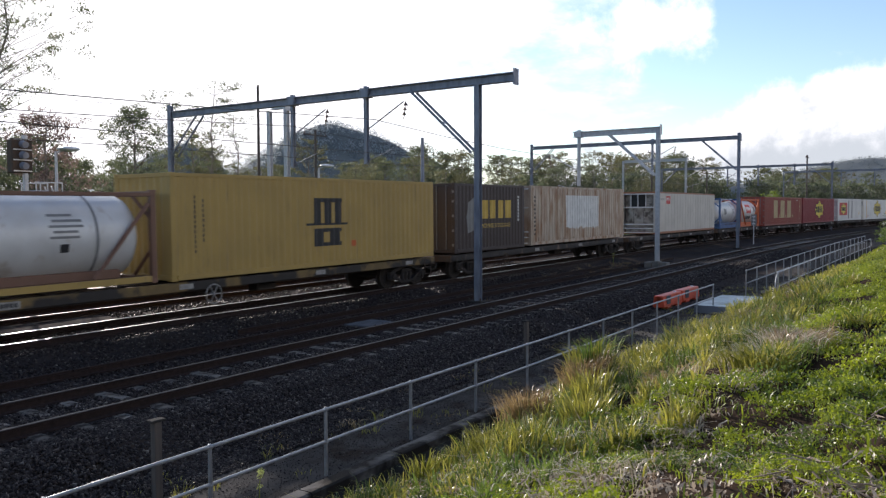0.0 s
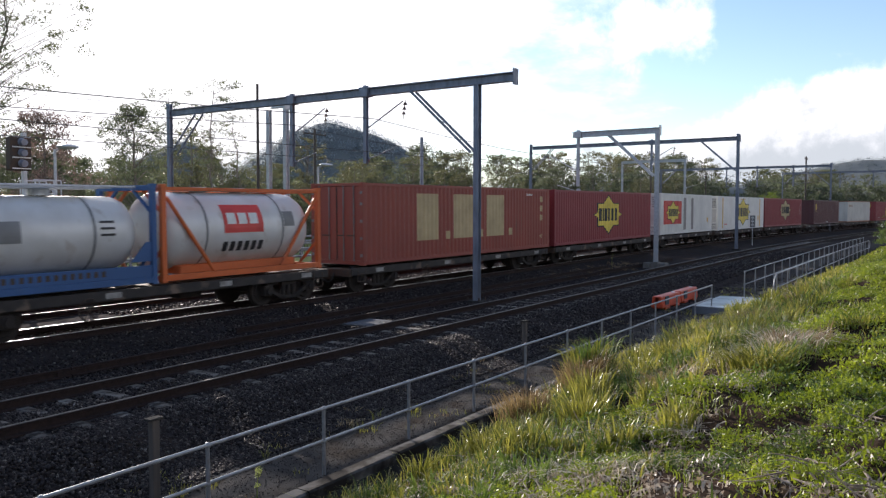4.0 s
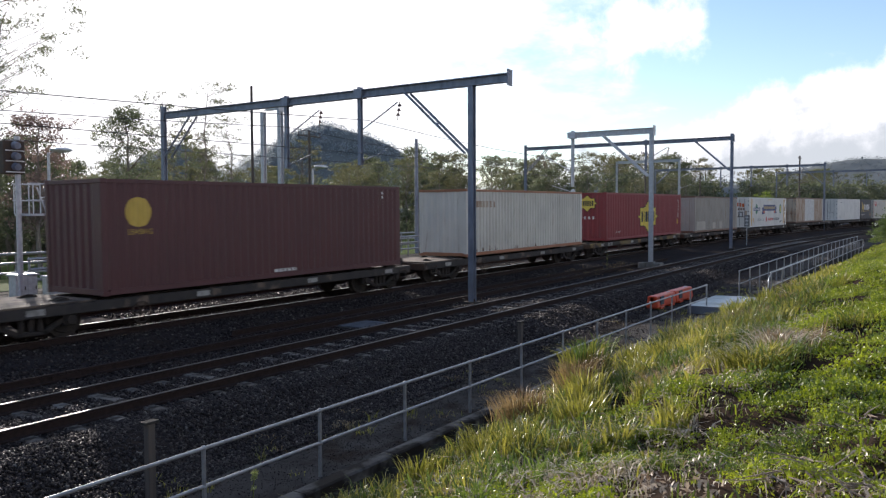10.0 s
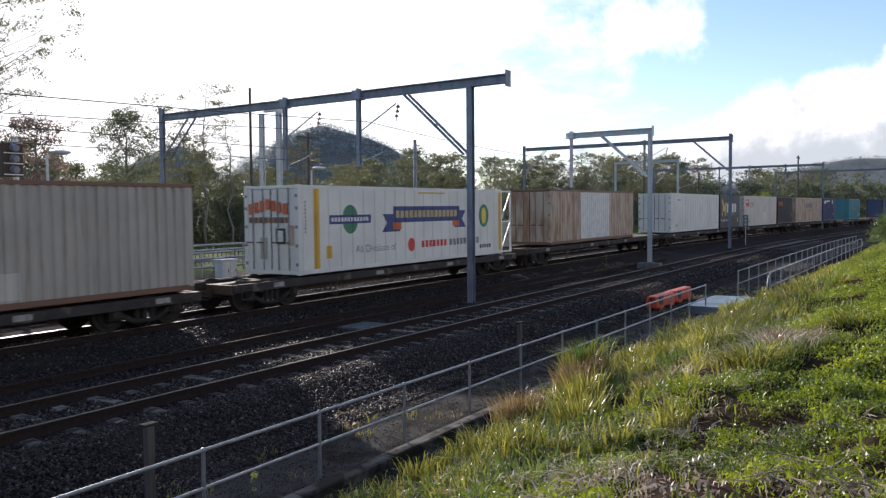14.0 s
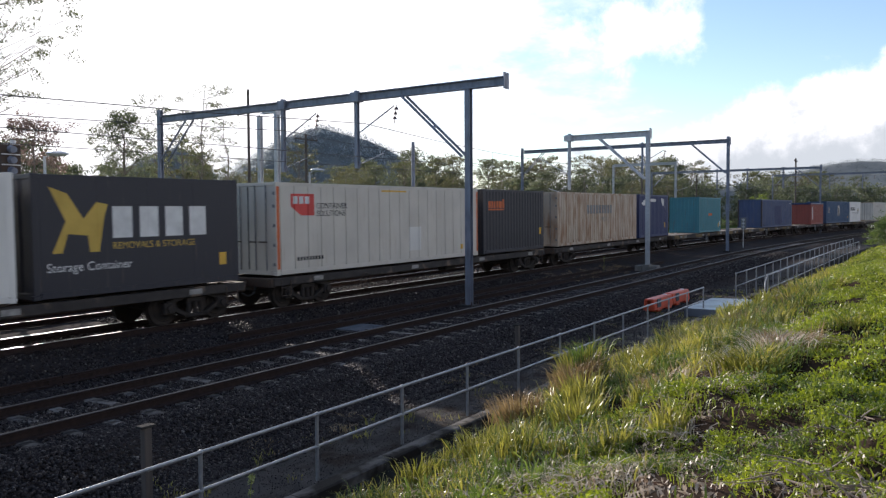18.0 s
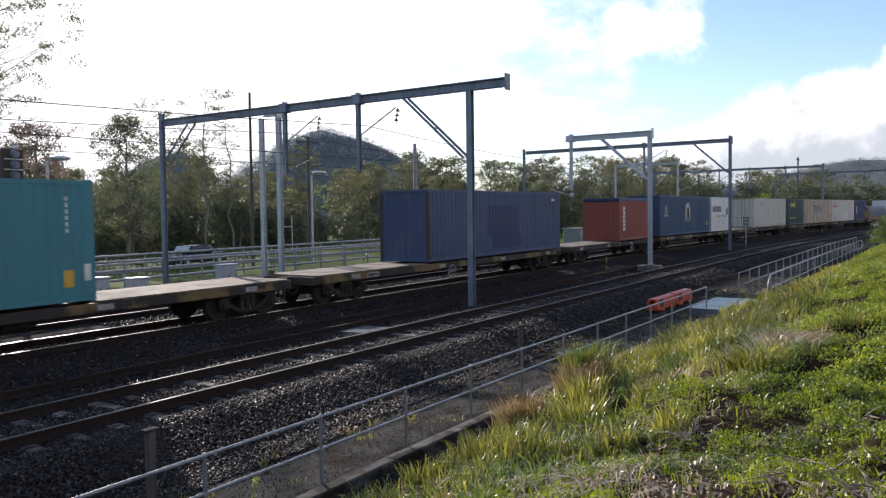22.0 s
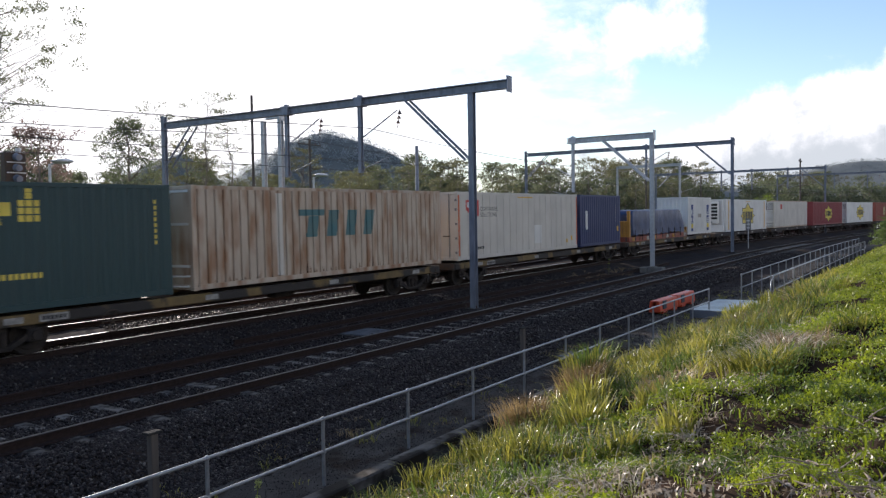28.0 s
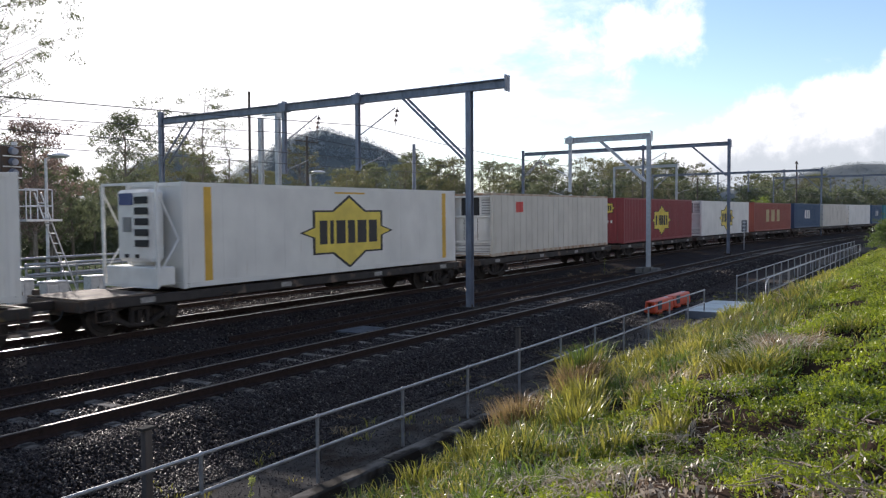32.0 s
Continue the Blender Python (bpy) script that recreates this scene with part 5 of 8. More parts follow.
    part("walkway", boxed(-1.9, 1.9, -0.35, 0.35, H - 0.15, H - 0.11), M["steel"], c)
    for x in (-0.9, 0.6):
        part("manhole", rod(bmesh.new(), (x, 0, H - 0.3), (x, 0, H - 0.03), 0.25, 14), M["steel"], tank)
    part("saddle", boxed(-2.2, 2.2, -0.85, 0.85, 0.16, 0.4, bevel=0.03), frame, c)
    # round marks and bars on the barrel
    def patch(name, x, z, wd, ht, mat, lift=0.008):
        vs, fs = [], []
        for i in range(7):
            zz = z + ht * i / 6
            yy = -math.sqrt(max(0.0, (rt + lift) ** 2 - (zz - zc) ** 2))
            vs += [(x, yy, zz), (x + wd, yy, zz)]
        fs = [(2 * i, 2 * i + 1, 2 * i + 3, 2 * i + 2) for i in range(6)]
        part(name, raw(name, vs, fs, [mat]), None, tank)
    MOVING.append((c, q + L / 2, deck))
    return c, patch


def spoked_wheel(r):
    bm = bmesh.new()
    n = 20
    for k in range(n):
        a, b = 2 * math.pi * k / n, 2 * math.pi * (k + 1) / n
        rod(bm, (r * math.cos(a), 0, r * math.sin(a)), (r * math.cos(b), 0, r * math.sin(b)), 0.018, 5)
    for k in range(6):
        a = 2 * math.pi * k / 6
        rod(bm, (0, 0, 0), (r * math.cos(a), 0, r * math.sin(a)), 0.014, 5)
    rod(bm, (0, -0.03, 0), (0, 0.12, 0), 0.04, 8)
    return mesh_of("handbrake_wheel", bm, M["reflector"])


def wheelset_mesh():
    bm = bmesh.new()
    rod(bm, (0, -0.95, 0), (0, 0.95, 0), 0.075, 10)
    for y in (-1, 1):
        rod(bm, (0, y * 0.69, 0), (0, y * 0.82, 0), 0.46, 28)
        rod(bm, (0, y * 0.66, 0), (0, y * 0.69, 0), 0.49, 28)
        rod(bm, (0, y * 0.82, 0), (0, y * 0.845, 0), 0.36, 20, 0.34)
    return mesh_of("wheelset", bm, M["bogie"])


def side_frame_mesh():
    """Cast three-piece bogie side: arched top, springs and axle boxes."""
    bm = bmesh.new()
    y0, y1 = -0.07, 0.07
    for x in (-0.9, 0.9):
        box(bm, x - 0.17, x + 0.17, y0 - 0.04, y1 + 0.03, -0.16, 0.17, bevel=0.03)
        rod(bm, (x, y0 - 0.10, 0), (x, y0 - 0.03, 0), 0.11, 12)
    for s in (-1, 1):
        box(bm, -0.36, 0.36, y0, y1, -0.055, 0.055, m=Matrix.Translation((s * 0.58, 0, 0.24)) @ Matrix.Rotation(s * radians(14), 4, "Y"))
        box(bm, -0.26, 0.26, y0, y1, -0.055, 0.055, m=Matrix.Translation((s * 0.52, 0, -0.13)) @ Matrix.Rotation(-s * radians(28), 4, "Y"))
    box(bm, -0.34, 0.34, y0, y1, 0.28, 0.38, bevel=0.02)
    box(bm, -0.36, 0.36, y0, y1, -0.30, -0.20, bevel=0.02)
    for x in (-0.22, 0.0, 0.22):
        rod(bm, (x, 0, -0.2), (x, 0, 0.12), 0.075, 10)
    box(bm, -0.30, 0.30, y0, y1, 0.12, 0.24, bevel=0.02)
    return mesh_of("side_frame", bm, M["bogie"])


WHEELSET, SIDE_FRAME, HANDWHEEL = wheelset_mesh(), side_frame_mesh(), spoked_wheel(0.27)
DARKWHEEL = HANDWHEEL.copy()
DARKWHEEL.materials[0] = M["darksteel"]
WHEELSETS = []


BROWN, YELLOW = M["sill_brown"], M["sill_yellow"]


def wagon(q0, q1, deck, sill, label, decks=(), wheel_at=None, plates=()):
    """Skeletal container wagon between q0 and q1 along the train. decks: (from, to) spans of open floor; plates: q of white reflectors."""
    t = thing("container_wagon", label, "wagon", group="wagons of the train")
    L = q1 - q0
    qc = (q0 + q1) / 2
    x0, x1 = -L / 2 + 0.35, L / 2 - 0.35
    top = deck - 0.02
    part("centre_sill", boxed(x0, x1, -0.24, 0.24, top - 0.42, top - 0.06, bevel=0.02), M["darksteel"], t)
    for s in (-1, 1):
        part("side_sill", boxed(x0, x1, s * 1.12 - 0.07, s * 1.12 + 0.07, top - 0.27, top - 0.02, bevel=0.015), sill, t)
    n = max(4, int(L / 2.2))
    for i in range(n + 1):
        x = x0 + (x1 - x0) * i / n
        xx = min(max(x, x0 + 0.09), x1 - 0.09)
        part("cross_beam", boxed(xx - 0.08, xx + 0.08, -1.05, 1.05, top - 0.24, top - 0.05), M["darksteel"], t)
    for a, b in decks:
        part("deck", boxed(a - qc, b - qc, -1.19, 1.19, top - 0.015, top + 0.03, bevel=0.004), M["deck"], t, "worn bare deck boards")
        part("stanchion", boxed(a - qc + 0.1, a - qc + 0.25, 1.0, 1.15, top + 0.03, top + 0.16), M["darksteel"], t)
    for e in (-1, 1):
        bx = e * (L / 2 - 2.0)
        b = part("bogie", boxed(bx - 0.22, bx + 0.22, -0.95, 0.95, 0.46, top - 0.42 if top - 0.42 > 0.5 else 0.56, bevel=0.03), M["bogie"], t, "cast iron three-piece bogie")
        for y in (-1.0, 1.0):
            ob = part("side_frame", SIDE_FRAME, None, b)
            ob.location = (bx, y, 0.46)
            if y > 0:
                ob.rotation_euler = (0, 0, math.pi)
        for dx in (-0.9, 0.9):
            ob = part("wheelset", WHEELSET, None, b)
            ob.location = (bx + dx, 0, 0.46)
            WHEELSETS.append((ob, bx + dx))
        hx = e * (L / 2 - 0.35)
        part("headstock", boxed(hx - 0.08, hx + 0.08, -1.15, 1.15, top - 0.3, top - 0.02, bevel=0.015), M["darksteel"], t)
        part("coupler", boxed(min(hx, e * (L / 2 + 0.28)), max(hx, e * (L / 2 + 0.28)), -0.09, 0.09, 0.72, 0.94, bevel=0.03), M["bogie"], t)
        hose = [(hx + e * 0.05, -0.45, 0.75), (hx + e * 0.18, -0.47, 0.5), (hx + e * 0.36, -0.42, 0.42), (hx + e * 0.5, -0.3, 0.55)]
        part("brake_hose", tube_path("brake_hose", hose, 0.028, M["rubber"], 6), None, t)
        st = rod(rod(bmesh.new(), (hx - e * 0.3, -1.22, top - 0.1), (hx - e * 0.3, -1.22, 0.42), 0.016, 5), (hx - e * 0.7, -1.22, top - 0.1), (hx - e * 0.7, -1.22, 0.42), 0.016, 5)
        for z in (0.42, 0.68):
            rod(st, (hx - e * 0.3, -1.22, z), (hx - e * 0.7, -1.22, z), 0.016, 5)
        part("step", st, M["darksteel"], t)
    for qp in (plates or [q0 + L * f for f in (0.12, 0.4, 0.66, 0.9)]):
        x = qp - qc
        part("reflector", boxed(x - 0.22, x + 0.22, -1.198, -1.191, top - 0.21, top - 0.07), M["reflector"], t)
    if sill is YELLOW:
        pl = part("number_plate", boxed(x0 + 2.6, x0 + 3.3, -1.205, -1.192, top - 0.23, top - 0.06), M["reflector"], t, "pale plate with an unreadable number")
        for k in range(6):
            part("number_bar", boxed(x0 + 2.66 + k * 0.1, x0 + 2.73 + k * 0.1, -1.209, -1.2055, top - 0.19, top - 0.10), M["black"], pl)
    part("air_tank", rod(bmesh.new(), (-0.9, 0.45, 0.62), (0.5, 0.45, 0.62), 0.2, 14), M["bogie"], t)
    part("brake_gear", boxed(0.9, 1.7, -0.75, -0.35, 0.5, 0.72, bevel=0.03), M["bogie"], t)
    wx = (wheel_at - qc) if wheel_at else x0 + 4.4
    hw = part("handbrake_wheel", HANDWHEEL if wheel_at else DARKWHEEL, None, t, "spoked handbrake wheel")
    hw.location = (wx, -1.24, top - 0.42)
    MOVING.append((t, qc, 0.0))
    return t


FORTY, TWENTY, FORTY8 = 12.192, 6.058, 14.63


def build_train():
    lbl_w = "dark skeletal container wagon with white reflectors"
    lbl_y = "container wagon with a worn yellow side sill"
    lbl_f = "flat container wagon with partly empty worn deck"
    W = wagon
    # first wagon: tank and yellow box
    W(5.6, 25.9, 1.08, YELLOW, lbl_y, wheel_at=14.6)
    c, patch = tank_container(6.75, 1.10, M["c_framered"], "white tank container in a rusty brown frame", H=2.40)
    patch("round_mark", -1.55, 1.1, 0.5, 0.5, M["redmark"])
    for k in range(5):
        patch("label_bar", 0.25 + 0.09 * (k % 2), 1.75 - k * 0.13, 0.62 + 0.12 * (k % 3), 0.06, M["greymark"])
    patch("warning_mark", 0.5, 0.9, 0.22, 0.2, M["black"])
    part("yellow_rail", boxed(-2.85, 2.85, -1.215, -1.20, 0.04, 0.2, bevel=0.004), M["c_yellow"], c)
    c, sd, x0 = container(13.25, FORTY, M["c_yellow"], "mustard-yellow corrugated container with a dark monogram", deck=1.08, end="corr")
    for z0, ht, cuts in ((1.42, 0.7, 3), (0.79, 0.36, 2)):
        decal(c, "monogram", [rect(5.44 + i * (1.55 / cuts), z0, 1.55 / cuts * 0.62, ht) for i in range(cuts)] + ([rect(5.44, 2.1, 1.38, 0.14), rect(5.1, 1.36, 2.0, 0.07)] if cuts == 3 else
              [rect(5.44, 1.14, 1.36, 0.12), rect(5.44, 0.68, 1.36, 0.12)]), M["black"], sd, x0)
    id_marks(c, sd, x0, 0.75, 2.2, 12, M["black"], h=0.09)
    id_marks(c, sd, x0, 1.03, 2.1, 9, M["black"], h=0.09)
    decal(c, "placard", [rect(7.3, 0.62, 0.2, 0.2)], M["c_orange"], sd, x0)
    # maroon twenty-foot and rusty forty-foot
    W(26.5, 46.4, 1.06, BROWN, lbl_w)
    c, sd, x0 = container(27.0, TWENTY, M["c_umber"], "dark brown container with gold block marks", deck=1.08, end="doors")
    decal(c, "gold_blocks", blocks(2.2, 1.4, 4, 2.75, 0.8, 0.3), M["gold"], sd, x0)
    words(c, "MOVING & STORAGE", 2.1, 1.0, 0.27, M["gold"], sd, x0)
    decal(c, "figure_mark", [[(1.0, 0.8), (1.5, 0.9), (1.7, 1.6), (1.5, 2.3), (1.1, 2.1), (0.9, 1.5)]], M["greymark"], sd, x0)
    id_marks(c, sd, x0, 5.45, 2.3, 8)
    c, sd, x0 = container(33.75, FORTY, M["c_rust"], "rust-streaked ribbed container with a blank white patch", "rib", deck=1.1, end="plain")
    rust_runs(c, sd, x0, random.Random(3), 0.3, 11.9, 34)
    rngp = random.Random(8)
    edge = [(8.28 - 0.13 * i, 0.62 + 0.30 * abs(noise.noise((i * 0.31, 2.0, 1.0))) + rngp.uniform(0, 0.16)) for i in range(34)]
    decal(c, "blank_patch", [[(3.95, 2.45)] + [(8.28, 2.45)] + edge], M["white"], sd, x0)
    decal(c, "louvre_bars", [rect(0.32, 0.5 + 0.2 * i, 0.16, 0.1) for i in range(10)], M["black"], sd, x0)
    reefer_unit(c, x0, 2.896, "low")
    # white refrigerated box
    W(47.0, 66.3, 1.0, BROWN, lbl_w)
    c, sd, x0 = container(52.0, 13.85, M["c_cream"], "dirty white refrigerated container with an orange base rail", "flat", deck=1.02, end="open", trim=M["c_faded"])
    decal(c, "logo_mark", [rect(2.1, 2.05, 0.85, 0.55)], M["redmark"], sd, x0)
    decal(c, "logo_blocks", blocks(2.2, 2.3, 3, 0.6, 0.2, 0.3), M["white"], sd, x0, 0.008)
    words(c, "CONTAINERS", 0.35, 2.3, 0.22, M["greymark"], sd, x0)
    reefer_unit(c, x0, 2.896, "low", M["unit_dirty"])
    # two tank containers
    W(66.8, 80.4, 1.0, BROWN, lbl_w)
    c, patch = tank_container(67.45, 1.02, M["c_frameblue"], "white tank container in an open blue frame", "open")
    patch("label_panel", -1.05, 1.18, 0.7, 0.5, M["greymark"])
    for k in range(3):
        patch("label_bar", 1.6, 1.6 - k * 0.16, 0.4, 0.06, M["black"])
    c, patch = tank_container(73.65, 1.02, M["c_orange"], "white tank container in an orange frame with a red mark")
    patch("red_mark", -0.85, 1.25, 1.5, 0.8, M["redmark"])
    for k in range(3):
        patch("mark_block", -0.72 + k * 0.42, 1.5, 0.32, 0.32, M["white"], 0.014)
    for k in range(6):
        patch("number_bar", -0.85 + k * 0.27, 0.72, 0.17, 0.28, M["black"])
    patch("label_panel", 1.5, 1.4, 0.45, 0.45, M["greymark"])
    # brick-red and red boxes on short wagons
    W(80.9, 96.75, 0.92, BROWN, lbl_w)
    c, sd, x0 = container(81.85, FORTY8, M["c_brick"], "brick-red corrugated container with cream block letters", deck=0.95, end="doors")
    decal(c, "cream_blocks", blocks(3.2, 0.75, 3, 7.9, 1.8, 0.42), M["badge_old"], sd, x0)
    decal(c, "cream_dots", [rect(5.25 + i * 2.6, 0.75, 0.32, 0.32) for i in range(3)], M["badge_old"], sd, x0)
    decal(c, "cream_column", [rect(13.6, 2.25 - 0.45 * i, 0.26, 0.28) for i in range(3)], M["badge_old"], sd, x0)
    words(c, "48'", 13.55, 0.5, 0.25, M["badge_old"], sd, x0)
    id_marks(c, sd, x0, 12.2, 2.55, 6, down=False, h=0.09)
    W(97.0, 112.3, 0.92, BROWN, lbl_w)
    c, sd, x0 = container(97.1, FORTY8, M["c_red"], "dark red corrugated container with a yellow badge", deck=0.95, end="corr")
    badge(c, 7.28, 1.55, 4.2, 2.15, sd, x0)
    end_badge(c, x0, 2.25, 1.25, 0.95)
    W(112.8, 126.7, 0.95, BROWN, lbl_w)
    c, sd, x0 = container(113.8, FORTY + 0.05, M["c_white"], "white refrigerated container with a red panel and yellow badge", "rib", deck=0.98, end="open")
    decal(c, "red_panel", [rect(0.64, 0.72, 3.9, 1.65)], M["redmark"], sd, x0, 0.003)
    badge(c, 2.66, 1.54, 2.95, 1.55, sd, x0)
    decal(c, "grey_panel", [rect(5.0, 0.27, 0.6, 2.35), rect(6.8, 0.27, 0.55, 2.35)], M["greypanel"], sd, x0)
    decal(c, "label", [rect(10.9, 0.75, 0.3, 0.35)], M["yellowband"], sd, x0)
    reefer_unit(c, x0, 2.896, "low")
    W(127.0, 142.7, 0.92, BROWN, lbl_w)
    c, sd, x0 = container(127.85, FORTY8, M["c_white"], "white refrigerated container with yellow end bands and a badge", "smooth", deck=0.95, end="open")
    badge(c, 7.4, 1.53, 4.6, 2.3, sd, x0)
    decal(c, "yellow_band", [rect(1.18, 0.17, 0.26, 2.60), rect(13.0, 0.17, 0.28, 2.60)], M["yellowband"], sd, x0, 0.006)
    decal(c, "roof_band", [rect(6.6, 2.66, 1.6, 0.06)], M["yellowband"], sd, x0)
    decal(c, "label", [rect(12.4, 0.75, 0.36, 0.4)], M["yellowband"], sd, x0)
    decal(c, "number_bars", [rect(1.75 + 0.2 * i, 0.45, 0.14, 0.12) for i in range(4)], M["redmark"], sd, x0)
    reefer_unit(c, x0, 2.896, "low")
    W(142.95, 158.7, 0.92, BROWN, lbl_w)
    c, sd, x0 = container(143.0, FORTY8, M["c_red"], "red corrugated container with a faded yellow badge", deck=0.95, end="corr")
    badge(c, 7.72, 1.68, 4.3, 2.1, sd, x0, True)
    id_marks(c, sd, x0, 14.0, 2.3, 8)
    W(159.5, 176.4, 0.86, BROWN, lbl_f, [(159.9, 163.0)])
    c, sd, x0 = container(163.2, FORTY, M["c_maroon"], "purple-maroon corrugated container with a round gold mark", deck=0.9, end="corr")
    decal(c, "round_mark", [[(1.05 + 0.40 * math.cos(a * math.pi / 12), 2.06 + 0.38 * math.sin(a * math.pi / 12)) for a in range(24)]], M["gold"], sd, x0)
    words(c, "LEASING", 0.72, 1.5, 0.19, M["gold"], sd, x0)
    id_marks(c, sd, x0, 5.75, 0.18, 9, down=False, h=0.1)
    id_marks(c, sd, x0, 11.1, 2.6, 2)
    W(176.8, 193.0, 0.86, BROWN, lbl_f, [(177.2, 179.9)])
    c, sd, x0 = container(180.15, FORTY, M["c_rundown"], "off-white corrugated container with an orange base rail and rust runs", "deep", deck=0.9, end="corr", trim=M["c_faded"], posts=M["c_rundown"])
    decal(c, "faded_blocks", blocks(0.83, 2.1, 6, 1.8, 0.28, 0.3), M["c_rust"], sd, x0)
    rngp = random.Random(31)
    rust_runs(c, sd, x0, rngp, 0.3, 11.9, 42)
    W(193.4, 211.0, 0.9, YELLOW, lbl_y)
    c, sd, x0 = container(196.05, FORTY8, M["c_red"], "dark red corrugated container with a bright yellow badge", deck=0.93, end="corr")
    badge(c, 7.4, 1.36, 3.95, 2.0, sd, x0)
    end_badge(c, x0, 2.25, 1.25, 0.95)
    words(c, "48' x 9'6\"", 1.5, 0.42, 0.2, M["white"], sd, x0)
    id_marks(c, sd, x0, 14.0, 2.4, 9)
    decal(c, "label", [rect(13.75, 0.75, 0.28, 0.35)], M["yellowband"], sd, x0)
    W(211.5, 227.0, 0.84, BROWN, lbl_f, [(211.9, 214.0)])
    c, sd, x0 = container(214.25, FORTY, M["c_grey"], "grey-tan corrugated container with painted-out patches", "deep", deck=0.87, end="corr", trim=M["c_framered"])
    decal(c, "painted_patch", [rect(0.47, 0.2, 2.2, 0.68), rect(4.74, 0.25, 0.75, 0.5), rect(6.67, 0.22, 0.75, 0.6)], M["c_cream"], sd, x0)
    W(227.5, 245.6, 0.9, BROWN, lbl_w)
    c, sd, x0 = container(230.55, 13.28, M["c_white"], "white refrigerated container with blue ribbon banners", "flat", deck=0.93, end="doors")
    decal(c, "yellow_band", [rect(0.69, 0.17, 0.28, 2.60)], M["yellowband"], sd, x0, 0.006)
    decal(c, "yellow_band", [rect(12.92, 0.17, 0.24, 2.60)], M["yellowband"], sd, x0, 0.006)
    decal(c, "roof_band", [rect(6.6, 2.66, 1.9, 0.06)], M["yellowband"], sd, x0)
    for y in (-1.15, 1.15):
        part("bay_post", boxed(-x0 + 0.86, -x0 + 0.93, y - 0.04, y + 0.04, 0.03, 2.86, bevel=0.01), M["unit"], c)
        for z in (0.08, 1.45, 2.82):
            part("bay_bar", boxed(-x0 + 0.01, -x0 + 0.86, y - 0.03, y + 0.03, z - 0.035, z + 0.035), M["unit"], c)
        part("bay_stay", rod(bmesh.new(), (-x0 + 0.02, y, 0.15), (-x0 + 0.88, y, 1.4), 0.025, 6), M["unit"], c)
        part("bay_stay", rod(bmesh.new(), (-x0 + 0.02, y, 1.5), (-x0 + 0.88, y, 2.75), 0.025, 6), M["unit"], c)
    part("bay_unit", boxed(-x0 + 0.02, -x0 + 0.5, -0.8, 0.8, 0.9, 2.5, bevel=0.05), M["greymark"], c)
    decal(c, "number_bars", [rect(11.25 + 0.2 * i, 0.34, 0.13, 0.16) for i in range(5)], M["black"], sd, x0)
    id_marks(c, sd, x0, 0.28, 2.3, 9, M["greymark"], h=0.08)
    decal(c, "ribbon", [rect(4.98, 1.58, 4.6, 0.6)], M["bluemark"], sd, x0, 0.005, "dark blue ribbon banner")
    decal(c, "ribbon_tail", [[(4.3, 1.25), (5.4, 1.25), (5.4, 1.9), (4.35, 1.9), (4.6, 1.58)], [(9.2, 1.3), (10.1, 1.3), (9.8, 1.65), (10.07, 2.0), (9.2, 2.0)]], M["bluemark"], sd, x0, 0.004)
    decal(c, "ribbon_fold", [rect(4.98, 1.33, 0.5, 0.25), rect(9.05, 1.36, 0.5, 0.22)], M["c_orange"], sd, x0, 0.008)
    decal(c, "ribbon_blocks", blocks(5.15, 1.75, 15, 4.3, 0.27, 0.25), M["badge_old"], sd, x0, 0.009)
    decal(c, "globe_mark", [[(2.53 + 0.42 * math.cos(a * math.pi / 10), 1.75 + 0.5 * math.sin(a * math.pi / 10)) for a in range(20)]], M["greenmark"], sd, x0)
    decal(c, "small_ribbon", [rect(1.45, 1.6, 2.2, 0.3)], M["bluemark"], sd, x0, 0.008)
    decal(c, "small_ribbon_blocks", blocks(1.55, 1.68, 12, 2.0, 0.14, 0.3), M["white"], sd, x0, 0.011)
    decal(c, "leaf_mark", [[(11.6 + 0.42 * math.cos(a * math.pi / 10), 1.75 + 0.5 * math.sin(a * math.pi / 10)) for a in range(20)]], M["greenmark"], sd, x0)
    decal(c, "leaf_core", [[(11.6 + 0.2 * math.cos(a * math.pi / 8), 1.75 + 0.36 * math.sin(a * math.pi / 8)) for a in range(16)]], M["badge"], sd, x0, 0.008)
    words(c, "All Divisions of", 2.8, 0.58, 0.38, M["greymark"], sd, x0)
    decal(c, "red_mark", [[(6.13 + 0.24 * math.cos(a * math.pi / 8), 0.72 + 0.26 * math.sin(a * math.pi / 8)) for a in range(16)]], M["redmark"], sd, x0)
    decal(c, "red_blocks", blocks(6.8, 0.58, 7, 1.85, 0.26, 0.28), M["redmark"], sd, x0)
    decal(c, "dark_blocks", blocks(8.82, 0.58, 9, 2.4, 0.26, 0.28), M["greymark"], sd, x0)
    decal(c, "label", [rect(1.29, 0.47, 0.28, 0.42)], M["yellowband"], sd, x0)
    for k in range(7):
        part("door_block", boxed(x0 - 0.02, x0 + 0.0, 0.82 - k * 0.26, 1.0 - k * 0.26, 1.95 + 0.05 * (3 - abs(k - 3)), 2.3 + 0.05 * (3 - abs(k - 3))), M["c_orange"], c)
    for k in range(8):
        part("door_block", boxed(x0 - 0.02, x0 + 0.0, 0.82 - k * 0.23, 0.98 - k * 0.23, 1.68, 1.86), M["c_framered"], c)
    part("stained_patch", boxed(x0 - 0.004, x0 + 0.02, -1.0, -0.75, 0.95, 1.6), M["c_rust"], c)
    part("stained_patch", boxed(x0 - 0.004, x0 + 0.02, 0.2, 0.5, 0.5, 1.2), M["c_grey"], c)
    pl = part("placard", boxed(x0 - 0.012, x0 + 0.01, -0.62, -0.22, 1.0, 1.5), M["black"], c, "dark-framed white placard")
